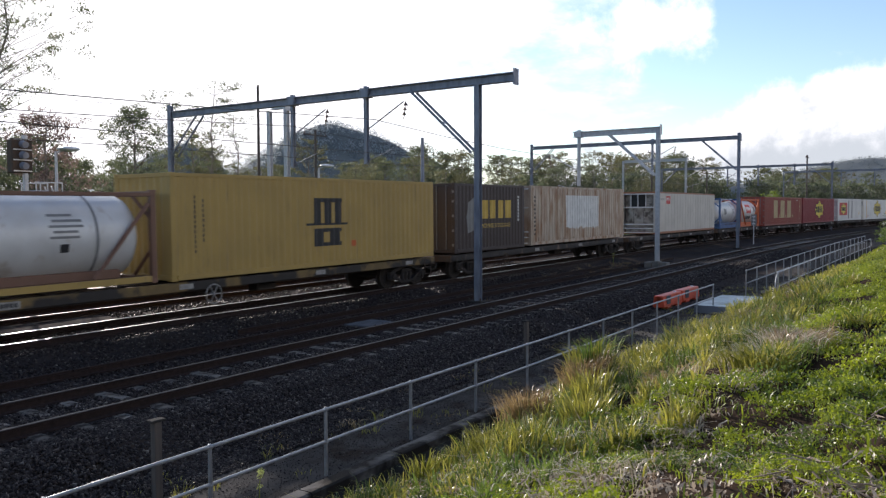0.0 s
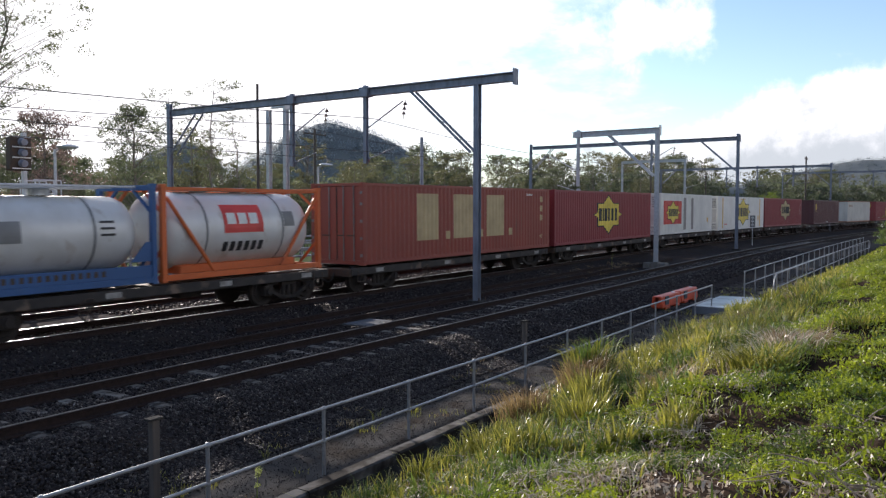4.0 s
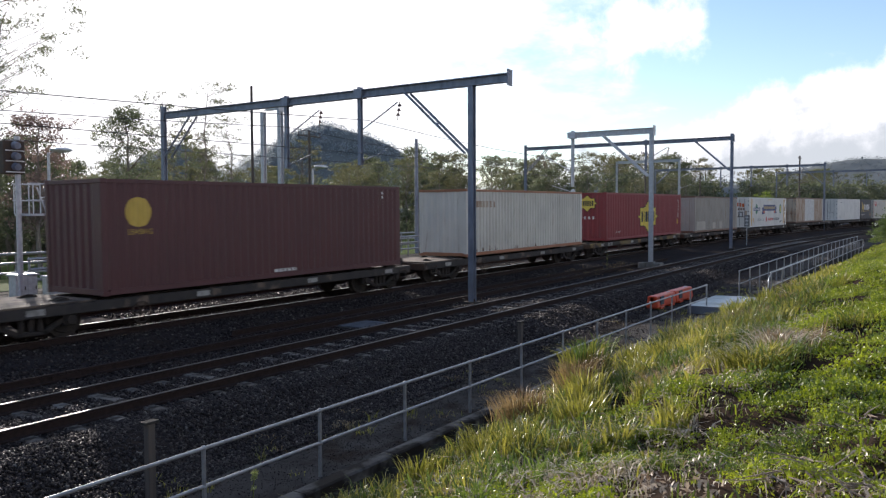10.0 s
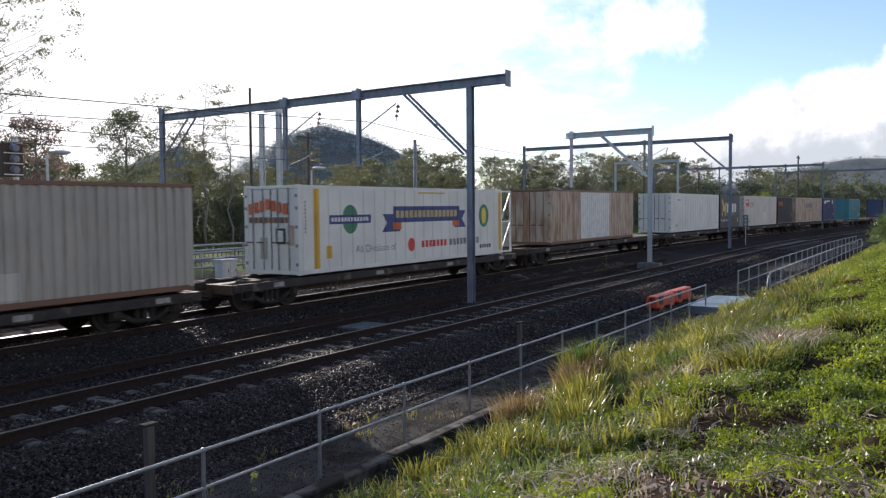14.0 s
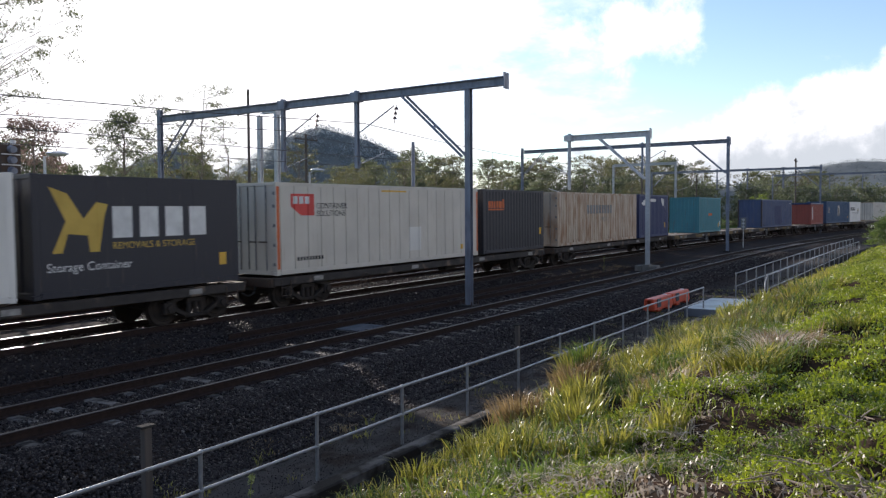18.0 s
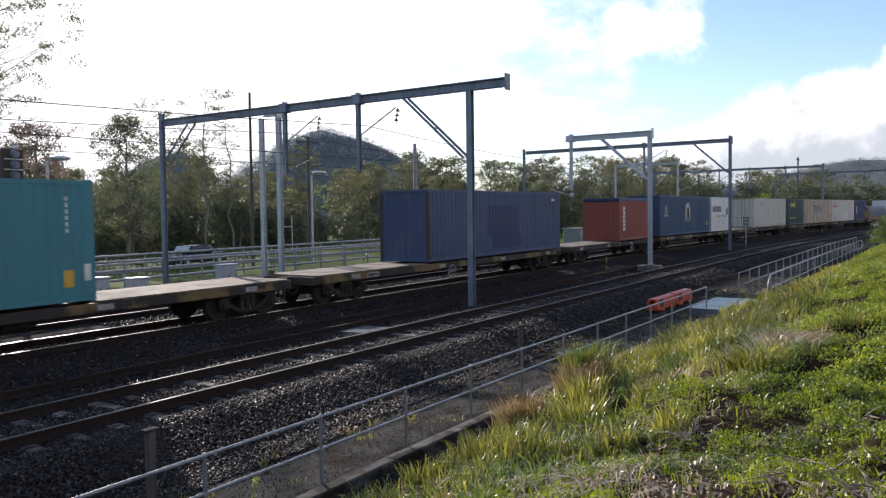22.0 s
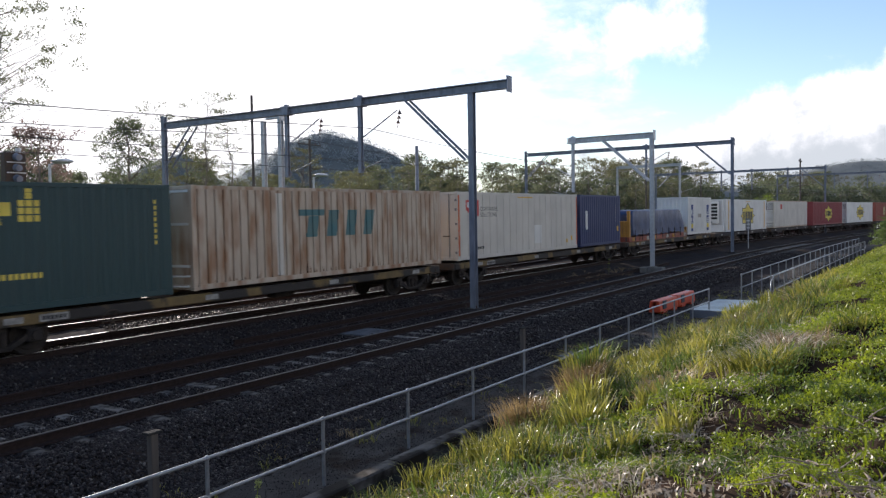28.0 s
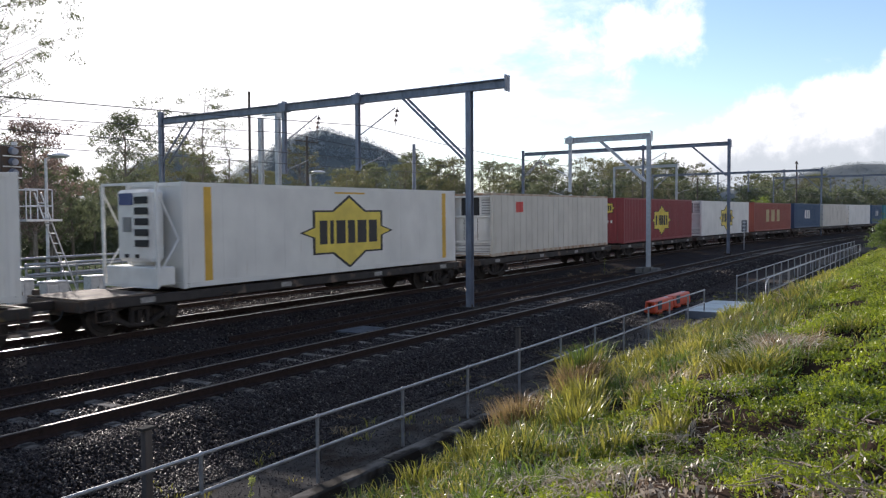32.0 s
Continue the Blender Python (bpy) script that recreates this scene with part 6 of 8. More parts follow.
    part("placard_face", boxed(x0 - 0.018, x0 - 0.013, -0.55, -0.29, 1.07, 1.43), M["white"], pl)
    W(246.2, 267.0, 1.02, BROWN, lbl_f, [(262.0, 266.6)])
    c, sd, x0 = container(249.0, FORTY, M["c_rust"], "rust-streaked ribbed container with a white panel", "rib", deck=1.05, end="doors", trim=M["c_framered"])
    rust_runs(c, sd, x0, random.Random(4), 0.3, 11.9, 34)
    decal(c, "blank_patch", [rect(3.85, 0.2, 4.25, 2.55)], M["white"], sd, x0)
    W(267.5, 288.6, 1.02, BROWN, lbl_w)
    c, sd, x0 = container(269.1, 12.45, M["c_white"], "clean white refrigerated container with rivet rows", "flat", deck=1.05, end="doors")
    words(c, "12.6M", 0.9, 0.42, 0.26, M["black"], sd, x0)
    decal(c, "rivet_row", [rect(11.75, 0.5 + 0.28 * i, 0.09, 0.09) for i in range(8)], M["black"], sd, x0)
    id_marks(c, sd, x0, 1.5, 2.35, 6, M["black"], down=False)
    id_marks(c, sd, x0, 10.0, 2.0, 10, M["greymark"], h=0.08)
    c, sd, x0 = container(281.95, TWENTY, M["c_navy"], "black storage container with a gold animal mark and white blocks", "smooth", deck=1.05, end="corr")
    decal(c, "white_blocks", blocks(2.02, 1.37, 4, 3.1, 0.78, 0.28), M["white"], sd, x0)
    decal(c, "gold_mark", [[(0.45, 1.05), (0.7, 1.05), (0.85, 1.5), (1.35, 1.45), (1.4, 1.05), (1.65, 1.05), (1.8, 1.9), (1.9, 2.2), (1.6, 2.25), (1.25, 1.85), (0.85, 2.45), (0.4, 2.6), (0.8, 1.8)]],
          M["gold"], sd, x0, label="gold winged animal mark")
    words(c, "REMOVALS & STORAGE", 2.0, 1.1, 0.24, M["gold"], sd, x0)
    words(c, "Storage Container", 0.3, 0.62, 0.3, M["white"], sd, x0)
    decal(c, "label", [rect(5.35, 0.5, 0.25, 0.35)], M["yellowband"], sd, x0)
    W(289.1, 308.8, 1.02, BROWN, lbl_w)
    cream_box(289.55)
    c, sd, x0 = container(302.2, TWENTY, M["c_navy"], "very dark navy container with an orange mark", deck=1.05, end="corr")
    decal(c, "orange_blocks", blocks(0.48, 2.06, 5, 1.2, 0.3, 0.2), M["c_orange"], sd, x0)
    decal(c, "orange_steps", [rect(1.65 + 0.12 * i, 2.05, 0.1, 0.3 + 0.1 * i if i < 2 else 0.34) for i in range(3)], M["c_orange"], sd, x0)
    decal(c, "orange_line", [rect(0.48, 1.95, 1.48, 0.07)], M["c_orange"], sd, x0)
    decal(c, "label", [rect(5.55, 0.75, 0.24, 0.32)], M["yellowband"], sd, x0)
    W(309.4, 329.2, 1.02, BROWN, lbl_w)
    c, sd, x0 = container(309.95, FORTY, M["c_rust"], "rust-stained cream ribbed container with faded script", "rib", deck=1.05, end="doors")
    rust_runs(c, sd, x0, random.Random(5), 0.3, 11.9, 34)
    decal(c, "faded_script", blocks(3.95, 1.7, 9, 3.95, 0.5, 0.25), M["greymark"], sd, x0)
    words(c, "FRESH", 6.0, 1.25, 0.36, M["greymark"], sd, x0)
    c, sd, x0 = container(322.75, TWENTY, M["c_blue"], "deep blue corrugated container with white marks", deck=1.05, end="corr")
    decal(c, "white_mark", [[(0.5, 2.3), (0.85, 2.15), (1.3, 2.2), (1.6, 2.35), (1.7, 2.6), (1.35, 2.48), (1.2, 2.6), (0.8, 2.5)]], M["white"], sd, x0)
    decal(c, "white_blocks", blocks(1.75, 2.42, 6, 1.65, 0.2, 0.3), M["white"], sd, x0)
    decal(c, "shield_mark", [[(4.5, 2.68), (5.05, 2.6), (5.05, 2.1), (4.7, 2.2)]], M["white"], sd, x0)
    id_marks(c, sd, x0, 5.3, 2.5, 8)
    decal(c, "label", [rect(5.2, 0.6, 0.25, 0.35)], M["yellowband"], sd, x0)
    # flats with gaps
    W(329.8, 349.6, 1.0, YELLOW, lbl_f, [(330.2, 336.4), (342.7, 349.2)], wheel_at=338.6)
    c, sd, x0 = container(336.55, TWENTY, M["c_teal"], "teal corrugated container alone on a flat wagon", deck=1.03, end="corr")
    decal(c, "orange_mark", [rect(2.6, 1.38, 0.95, 0.2)], M["c_orange"], sd, x0)
    decal(c, "label", [rect(5.25, 0.37, 0.26, 0.4)], M["yellowband"], sd, x0)
    decal(c, "plate", [rect(5.78, 0.5, 0.16, 0.4)], M["white"], sd, x0)
    id_marks(c, sd, x0, 5.35, 2.4, 6)
    W(350.1, 369.7, 1.0, YELLOW, lbl_f, [(350.5, 356.8)], wheel_at=358.6)
    c, sd, x0 = container(356.95, FORTY, M["c_fadedblue"], "faded blue corrugated container with a painted-out patch", deck=1.03, end="corr", posts=M["c_umber"])
    decal(c, "painted_patch", [rect(4.65, 0.9, 3.0, 1.35), rect(5.1, 0.3, 2.7, 0.6)], M["c_blue"], sd, x0, 0.0035)
    rust_runs(c, sd, x0, random.Random(9), 0.3, 11.9, 26, mat="black")
    id_marks(c, sd, x0, 11.2, 2.45, 4, down=False)
    W(370.3, 384.9, 1.0, BROWN, lbl_f, [(370.7, 377.8)], wheel_at=380.0)
    c, sd, x0 = container(377.9, TWENTY, M["c_brick"], "red open-top container with a dark tarpaulin roof", deck=1.03, H=2.59, end="corr", roofmat=M["c_navy"])
    part("tarpaulin", boxed(x0 - 0.02, -x0 + 0.02, -CW / 2 - 0.015, CW / 2 + 0.015, 2.44, 2.66, bevel=0.05), M["tarp"], c, "dark blue tarpaulin cover")
    decal(c, "white_column", [rect(0.62, 1.9 - 0.255 * i, 0.34, 0.21) for i in range(6)], M["white"], sd, x0)
    id_marks(c, sd, x0, 5.0, 2.2, 8)
    W(385.3, 404.8, 1.0, YELLOW, lbl_y)
    c, sd, x0 = container(385.8, FORTY, M["c_ocean"], "ocean-blue corrugated container with a pale arched badge", deck=1.03, end="corr", H=2.896)
    decal(c, "badge_arch", [[(5.75, 1.1), (6.92, 1.1), (6.95, 1.75)] + [(6.34 + 0.6 * math.cos(a * math.pi / 10), 1.75 + 0.65 * math.sin(a * math.pi / 10)) for a in range(11)] + [(5.74, 1.75)]], M["c_cream"], sd, x0)
    decal(c, "badge_shadow", [[(6.15, 1.2), (6.7, 1.2), (6.6, 1.9), (6.42, 2.2), (6.2, 1.9)]], M["c_navy"], sd, x0, 0.008)
    decal(c, "badge_banner", [rect(5.65, 0.95, 1.4, 0.32)], M["greymark"], sd, x0, 0.009)
    decal(c, "white_mark", [[(0.9, 1.6), (1.72, 1.6), (1.3, 2.35)], rect(0.88, 1.38, 0.86, 0.16)], M["reflector"], sd, x0)
    decal(c, "label", [rect(11.2, 0.6, 0.25, 0.32)], M["yellowband"], sd, x0)
    c, sd, x0 = container(398.4, TWENTY, M["c_white"], "bright white container with black block marks", "smooth", deck=1.03, end="corr")
    decal(c, "black_blocks", blocks(0.4, 1.62, 7, 2.55, 0.5, 0.25), M["black"], sd, x0)
    words(c, "moving and storage", 1.35, 1.2, 0.38, M["black"], sd, x0)
    decal(c, "arrow_mark", [[(4.25, 1.65), (4.6, 1.25), (4.95, 1.65), (4.6, 2.1)]], M["black"], sd, x0)
    decal(c, "arrow_core", [[(4.45, 1.66), (4.6, 1.5), (4.75, 1.66), (4.6, 1.85)]], M["badge"], sd, x0, 0.008)
    W(405.3, 425.0, 1.0, BROWN, lbl_f, [(405.7, 412.0)])
    c, sd, x0 = container(412.3, FORTY, M["c_cream"], "stained cream ribbed container with a rusty base rail", "corr", deck=1.03, end="doors", trim=M["c_rust"])
    rust_runs(c, sd, x0, random.Random(6), 0.3, 11.9, 34)
    decal(c, "faded_blocks", blocks(1.2, 2.1, 6, 1.8, 0.3, 0.3), M["c_grey"], sd, x0)
    W(425.6, 445.3, 1.0, YELLOW, lbl_y)
    c, sd, x0 = container(426.1, TWENTY, M["c_green"], "dark green container with yellow stepped mark", deck=1.03, end="doors")
    decal(c, "yellow_blocks", blocks(0.38, 2.13, 5, 1.58, 0.3, 0.25), M["badge"], sd, x0)
    words(c, "CONTAINERS", 0.38, 1.93, 0.21, M["badge"], sd, x0)
    decal(c, "yellow_steps", [rect(2.05 + 0.18 * (i % 3), 2.0 + 0.17 * (i // 3), 0.14, 0.14) for i in range(9)] + [rect(2.23, 2.51, 0.14, 0.14), rect(2.23, 2.66, 0.14, 0.08)], M["badge"], sd, x0)
    decal(c, "yellow_line", blocks(0.4, 0.72, 16, 2.2, 0.13, 0.3), M["badge"], sd, x0)
    id_marks(c, sd, x0, 5.55, 2.4, 8, M["badge"])
    c, sd, x0 = container(432.85, FORTY, M["c_rust"], "rusted ribbed container with faded teal blocks", "rib", deck=1.05, end="plain")
    rust_runs(c, sd, x0, random.Random(7), 0.3, 11.9, 34)
    decal(c, "teal_blocks", [[(4.15, 2.0), (5.3, 2.0), (5.35, 2.2), (4.15, 2.2)]] + [[(4.45 + i * 0.95, 1.32), (4.95 + i * 0.95, 1.32), ((5.06 if i == 0 else 5.1) + i * 0.95, 1.99 if i == 0 else 2.18), ((4.57 if i == 0 else 4.6) + i * 0.95, 1.99 if i == 0 else 2.18)] for i in range(4)], M["tealmark"], sd, x0)
    decal(c, "pale_strip", [rect(3.15, 0.2, 0.26, 2.5)], M["c_cream"], sd, x0)
    reefer_unit(c, x0, 2.896, "low")
    W(445.8, 465.4, 1.0, YELLOW, lbl_y)
    cream_box(446.35)
    c, sd, x0 = container(458.95, TWENTY, M["c_blue"], "dark blue corrugated container with a white paper label", deck=1.05, end="corr")
    decal(c, "paper_label", [rect(0.72, 0.95, 0.3, 1.05)], M["white"], sd, x0)
    decal(c, "label", [rect(5.5, 0.75, 0.28, 0.3)], M["yellowband"], sd, x0)
    id_marks(c, sd, x0, 5.3, 2.4, 8)
    W(466.0, 485.7, 1.0, YELLOW, lbl_y, [(466.3, 479.0)])
    flat_rack(466.75)
    c, sd, x0 = container(479.1, TWENTY, M["c_white"], "white corrugated container with blue poster strips", deck=1.1, end="corr")
    for x in (0.72, 4.86):
        decal(c, "poster", [rect(x, 1.55, 0.5, 0.75), rect(x, 0.85, 0.5, 0.62), rect(x, 0.25, 0.5, 0.22)], M["bluemark"], sd, x0)
        decal(c, "poster_face", [[(x + 0.1, 1.6), (x + 0.4, 1.6), (x + 0.33, 1.95), (x + 0.2, 2.0)]], M["white"], sd, x0, 0.008)
        decal(c, "poster_bars", [rect(x + 0.06, 1.05, 0.38, 0.08), rect(x + 0.06, 0.9, 0.38, 0.08), rect(x + 0.06, 1.2, 0.38, 0.08)], M["white"], sd, x0, 0.008)
        decal(c, "poster_panel", [rect(x, 0.5, 0.5, 0.32)], M["badge"], sd, x0)
    decal(c, "painted_patch", [rect(2.4, 1.3, 1.0, 0.3)], M["c_grey"], sd, x0)
    W(486.3, 504.2, 1.0, BROWN, lbl_w, [(486.6, 488.6)])
    c, sd, x0 = container(489.55, 13.75, M["c_white"], "white refrigerated container with yellow bands and a yellow badge", "smooth", deck=1.02, end="plain")
    reefer_unit(c, x0 - 0.78, 2.896, "tall")
    badge(c, 6.95, 1.38, 4.6, 2.3, sd, x0)
    decal(c, "yellow_band", [rect(0.72, 0.17, 0.27, 2.60), rect(12.75, 0.17, 0.27, 2.60)], M["yellowband"], sd, x0, 0.006)
    decal(c, "roof_band", [rect(6.2, 2.66, 1.6, 0.06)], M["yellowband"], sd, x0)
    W(505.0, 521.4, 0.98, BROWN, lbl_w)
    c, sd, x0 = container(506.5, 13.9, M["c_cream"], "dirty white refrigerated container with a small red mark", "flat", deck=1.0, end="open", trim=M["c_rust"])
    decal(c, "logo_mark", [rect(2.2, 2.0, 0.75, 0.5)], M["redmark"], sd, x0)
    reefer_unit(c, x0, 2.896, "low")
    W(522.5, 538.6, 0.92, BROWN, lbl_w)
    c, sd, x0 = container(523.3, FORTY8, M["c_red"], "dark red corrugated container with a yellow badge", deck=0.95, end="corr")
    badge(c, 7.4, 1.4, 3.95, 2.0, sd, x0)
    end_badge(c, x0, 2.25, 1.25, 0.95)
    W(539.2, 555.6, 0.92, BROWN, lbl_w)
    c, sd, x0 = container(540.6, FORTY8, M["c_white"], "white refrigerated container with a yellow badge", "smooth", deck=0.95, end="open")
    badge(c, 7.2, 1.45, 4.4, 2.2, sd, x0)
    reefer_unit(c, x0, 2.896, "low")
    W(556.2, 572.2, 0.92, BROWN, lbl_w)
    c, sd, x0 = container(557.2, FORTY8, M["c_brick"], "brick-red corrugated container with cream block letters", deck=0.95, end="corr")
    decal(c, "cream_blocks", blocks(4.4, 0.95, 3, 6.2, 1.25, 0.42), M["badge_old"], sd, x0)
    W(572.8, 600.0, 0.98, BROWN, lbl_w)
    c, sd, x0 = container(573.4, FORTY, M["c_ocean"], "bright blue corrugated container with white blocks", deck=1.0, end="corr")
    decal(c, "white_blocks", blocks(4.6, 1.1, 3, 2.6, 1.0, 0.3), M["white"], sd, x0)
    container(587.0, FORTY, M["c_cream"], "plain cream container far along the train", "rib", deck=1.0)
    W(600.6, 620.8, 0.98, BROWN, lbl_w)
    container(601.0, FORTY, M["c_white"], "plain white container far along the train", "flat", deck=1.0)
    c, sd, x0 = container(614.4, TWENTY, M["c_ocean"], "blue container with a white block mark", deck=1.0, end="corr")
    decal(c, "white_blocks", blocks(2.2, 1.2, 3, 1.6, 0.8, 0.3), M["white"], sd, x0)
    W(621.3, 641.5, 0.98, BROWN, lbl_w)
    container(621.6, TWENTY, M["c_teal"], "dull teal container at the tail of the train", deck=1.0, end="corr")
    container(628.5, FORTY, M["c_grey"], "grey container at the tail of the train", deck=1.0, end="corr")


def cream_box(q):
    c, sd, x0 = container(q, 12.15, M["c_cream"], "cream refrigerated container with a red corner mark", "flat", deck=1.05, end="doors", trim=M["c_cream"])
    decal(c, "red_mark", [[(0.64, 2.54), (1.72, 2.54), (1.72, 1.85), (1.1, 1.85), (0.64, 2.15)]], M["redmark"], sd, x0, label="red clipped-corner mark")
    decal(c, "red_mark_blocks", blocks(0.75, 2.22, 3, 0.8, 0.24, 0.25), M["white"], sd, x0, 0.008)
    words(c, "CONTAINER", 1.82, 2.07, 0.27, M["black"], sd, x0)
    words(c, "SOLUTIONS", 1.82, 1.82, 0.27, M["black"], sd, x0)
    decal(c, "orange_edge", [rect(0.02, 0.2, 0.12, 2.55)], M["c_orange"], sd, x0, 0.008)
    decal(c, "orange_edge", [rect(12.02, 0.2, 0.11, 2.55)], M["c_orange"], sd, x0, 0.008)
    decal(c, "roof_band", [rect(5.3, 2.66, 1.55, 0.06)], M["yellowband"], sd, x0)
    decal(c, "number_bars", [rect(0.9 + 0.14 * i, 0.42, 0.1, 0.12) for i in range(9)], M["black"], sd, x0)
    decal(c, "label", [rect(11.3, 0.45, 0.2, 0.24), rect(10.7, 0.35, 0.2, 0.2)], M["yellowband"], sd, x0)
    decal(c, "hatch", [rect(7.0, 0.45, 0.8, 0.9)], M["c_white"], sd, x0, 0.003)


def flat_rack(q):
    """Flat rack with orange sides and a load under blue tarpaulin."""
    L = 12.1
    t = thing("flat_rack", "orange and yellow flat rack with a load under blue tarpaulin", "flat rack", group="containers on the train")
    x0 = -L / 2
    part("base", boxed(x0, -x0, -1.2, 1.2, 0.0, 0.34, bevel=0.02), M["c_rack"], t)
    for i in range(9):
        x = x0 + 0.7 + i * 1.35
        part("stake_pocket", boxed(x - 0.22, x + 0.22, -1.225, -1.2, 0.06, 0.3), (M["c_endwall"], M["c_rack"], M["c_grey"])[i % 3], t)
        part("strap", boxed(x + 0.3, x + 0.36, -1.23, -1.2, 0.1, 0.75), M["black"], t)
    part("end_wall", boxed(x0 + 0.02, x0 + 0.14, -1.1, 1.1, 0.3, 1.35, bevel=0.03), M["c_endwall"], t)
    for k in range(5):
        part("wall_rib", boxed(x0 - 0.02, x0 + 0.02, -0.9 + k * 0.43, -0.82 + k * 0.43, 0.34, 1.3), M["c_endwall"], t)
    for e in (x0 + 0.1, -x0 - 0.1):
        for y in (-1.12, 1.12):
            part("end_post", boxed(e - 0.09, e + 0.09, y - 0.09, y + 0.09, 0.3, 2.0 if e < 0 else 0.7, bevel=0.02), M["c_endwall"], t)
    part("far_end_sill", boxed(-x0 - 0.9, -x0, -1.2, 1.2, 0.34, 0.46, bevel=0.02), M["c_yellow"], t)
    # draped cover: a lofted hull with sags and folds
    xs = np.linspace(x0 + 0.5, -x0 - 0.55, 46)
    prof = [(-1.21, 0.40), (-1.19, 0.62), (-1.185, 1.15), (-1.18, 1.96), (-1.165, 2.01), (-1.11, 2.03), (0, 2.06), (1.11, 2.03), (1.18, 1.96), (1.185, 1.15), (1.19, 0.42)]
    vs, fs = [], []
    for i, x in enumerate(xs):
        f = i / 45
        hgt = min(1.0, 0.85 + f * 6) if f < 0.03 else 1.0
        if f > 0.90:
            hgt = max(0.25, 1.0 - ((f - 0.90) / 0.10) ** 1.4 * 0.75)
        for k, (y, z) in enumerate(prof):
            fold = (0.015 if k in (3, 4, 5, 6) else 0.045) * noise.noise((x * 1.6, y * 2.0, z * 2.2)) + 0.03 * noise.noise((x * 5.0, k * 1.3, 4.0))
            edge = 0.20 * noise.noise((x * 2.1, 7.0, y)) + 0.08 * noise.noise((x * 7.0, 3.0, y)) if k in (0, 10) else 0.0
            vs.append((x, y * (1 + fold * 0.4) - fold * 0.4, 0.36 + (z - 0.36) * hgt + fold + edge))
    n = len(prof)
    for i in range(45):
        for k in range(n - 1):
            fs.append((i * n + k, (i + 1) * n + k, (i + 1) * n + k + 1, i * n + k + 1))
    fs += [tuple(range(n)), tuple(45 * n + k for k in range(n - 1, -1, -1))]
    me = raw("tarpaulin", vs, fs, [M["tarp"]])
    me.polygons.foreach_set("use_smooth", [True] * len(me.polygons))
    part("tarpaulin", me, None, t, "creased blue tarpaulin")
    MOVING.append((t, q + L / 2, 1.0))


build_train()

# speed of the train in metres a second, at times in seconds
SPEED_T = (0, 9, 13.5, 20, 24, 28.5, 32)
SPEED_V = (15.15, 15.2, 15.08, 14.8, 14.65, 14.33, 14.08)


def gone(t):
    """How far the train has come after t seconds."""
    grid = np.linspace(0, t, 129)
    v = np.interp(grid, SPEED_T, SPEED_V)
    return float(np.sum((v[1:] + v[:-1]) / 2) * t / 128) if t > 0 else 0.0


CAR_AT, CAR_SPEED = 36.0, 12.2


def motions():
    steps = [(float(t), gone(float(t))) for t in range(33)]
    for ob, q, z in MOVING:
        walk(ob, [(t, pose_on(q - d, TRACK_Y, z)) for t, d in steps])
    # the car behind the line: steady speed along the road
    walk(CAR, [(float(t), pose_on(CAR_AT + CAR_SPEED * (t - 22.0), CAR_LAT, ground_z(CAR_LAT) + 0.02)) for t in range(33)])
    turns = [(i * 0.04, -gone(i * 0.04) / 0.46) for i in range(801)]
    first = WHEELSETS[0][0]
    walk(first, [(t, Matrix.Rotation(a, 4, "Y")) for t, a in turns])
    for ob, x in WHEELSETS:
        # every axle turns alike: one action, each axle set at its own place under the wagon
        ob.matrix_parent_inverse = Matrix.Translation((x, 0, 0.46))
        ob.location = (0, 0, 0)
        if ob is not first:
            ob.rotation_mode = "QUATERNION"
            keys = ob.animation_data_create()
            keys.action = first.animation_data.action
            keys.action_slot = first.animation_data.action_slot

# ---- trees ----


def limb(vs, fs, a, b, r0, r1, n=7):
    a, b = Vector(a), Vector(b)
    d = (b - a).normalized()
    u = d.orthogonal().normalized()
    v = d.cross(u)
    k = len(vs)
    for p, r in ((a, r0), (b, r1)):
        for i in range(n):
            t = 2 * math.pi * i / n
            vs.append(p + u * (r * math.cos(t)) + v * (r * math.sin(t)))
    for i in range(n):
        fs.append((k + i, k + (i + 1) % n, k + n + (i + 1) % n, k + n + i))


def leaf_cloud(rng, centres, per, size, flat=0.75):
    """Leaf quads round clump centres (x, y, z, radius)."""
    vs, fs = [], []
    k = 0
    for cx, cy, cz, cr in centres:
        m = max(6, int(per * cr * cr))
        d = rng.normal(0, 1, (m, 3))
        d /= np.linalg.norm(d, axis=1)[:, None]
        p = d * (cr * rng.uniform(0.35, 1.0, (m, 1)) ** 0.6) * np.array([1, 1, flat]) + (cx, cy, cz)
        a = rng.normal(0, 1, (m, 3))
        a[:, 2] -= 0.8
        a /= np.linalg.norm(a, axis=1)[:, None]
        b = np.cross(a, rng.normal(0, 1, (m, 3)))
        b /= np.linalg.norm(b, axis=1)[:, None]
        ln = size * rng.uniform(0.7, 1.5, (m, 1))
        wd = ln * 0.42
        quad = np.stack([p - a * ln / 2, p + b * wd / 2, p + a * ln / 2, p - b * wd / 2], 1)
        vs.append(quad.reshape(-1, 3))
        fs.append(np.arange(m * 4).reshape(-1, 4) + k)
        k += m * 4
    return np.concatenate(vs), np.concatenate(fs)


DOME = ((0.0, 0.45), (0.18, 0.85), (0.40, 1.0), (0.65, 0.85), (0.85, 0.55), (1.0, 0.18))
LAYERED = ((0.0, 0.75), (0.15, 1.0), (0.34, 0.90), (0.46, 0.60), (0.62, 0.66), (0.80, 0.58), (0.93, 0.34), (1.0, 0.10))
OPEN = ((0.0, 0.25), (0.3, 0.6), (0.6, 0.9), (0.85, 1.0), (1.0, 0.55))
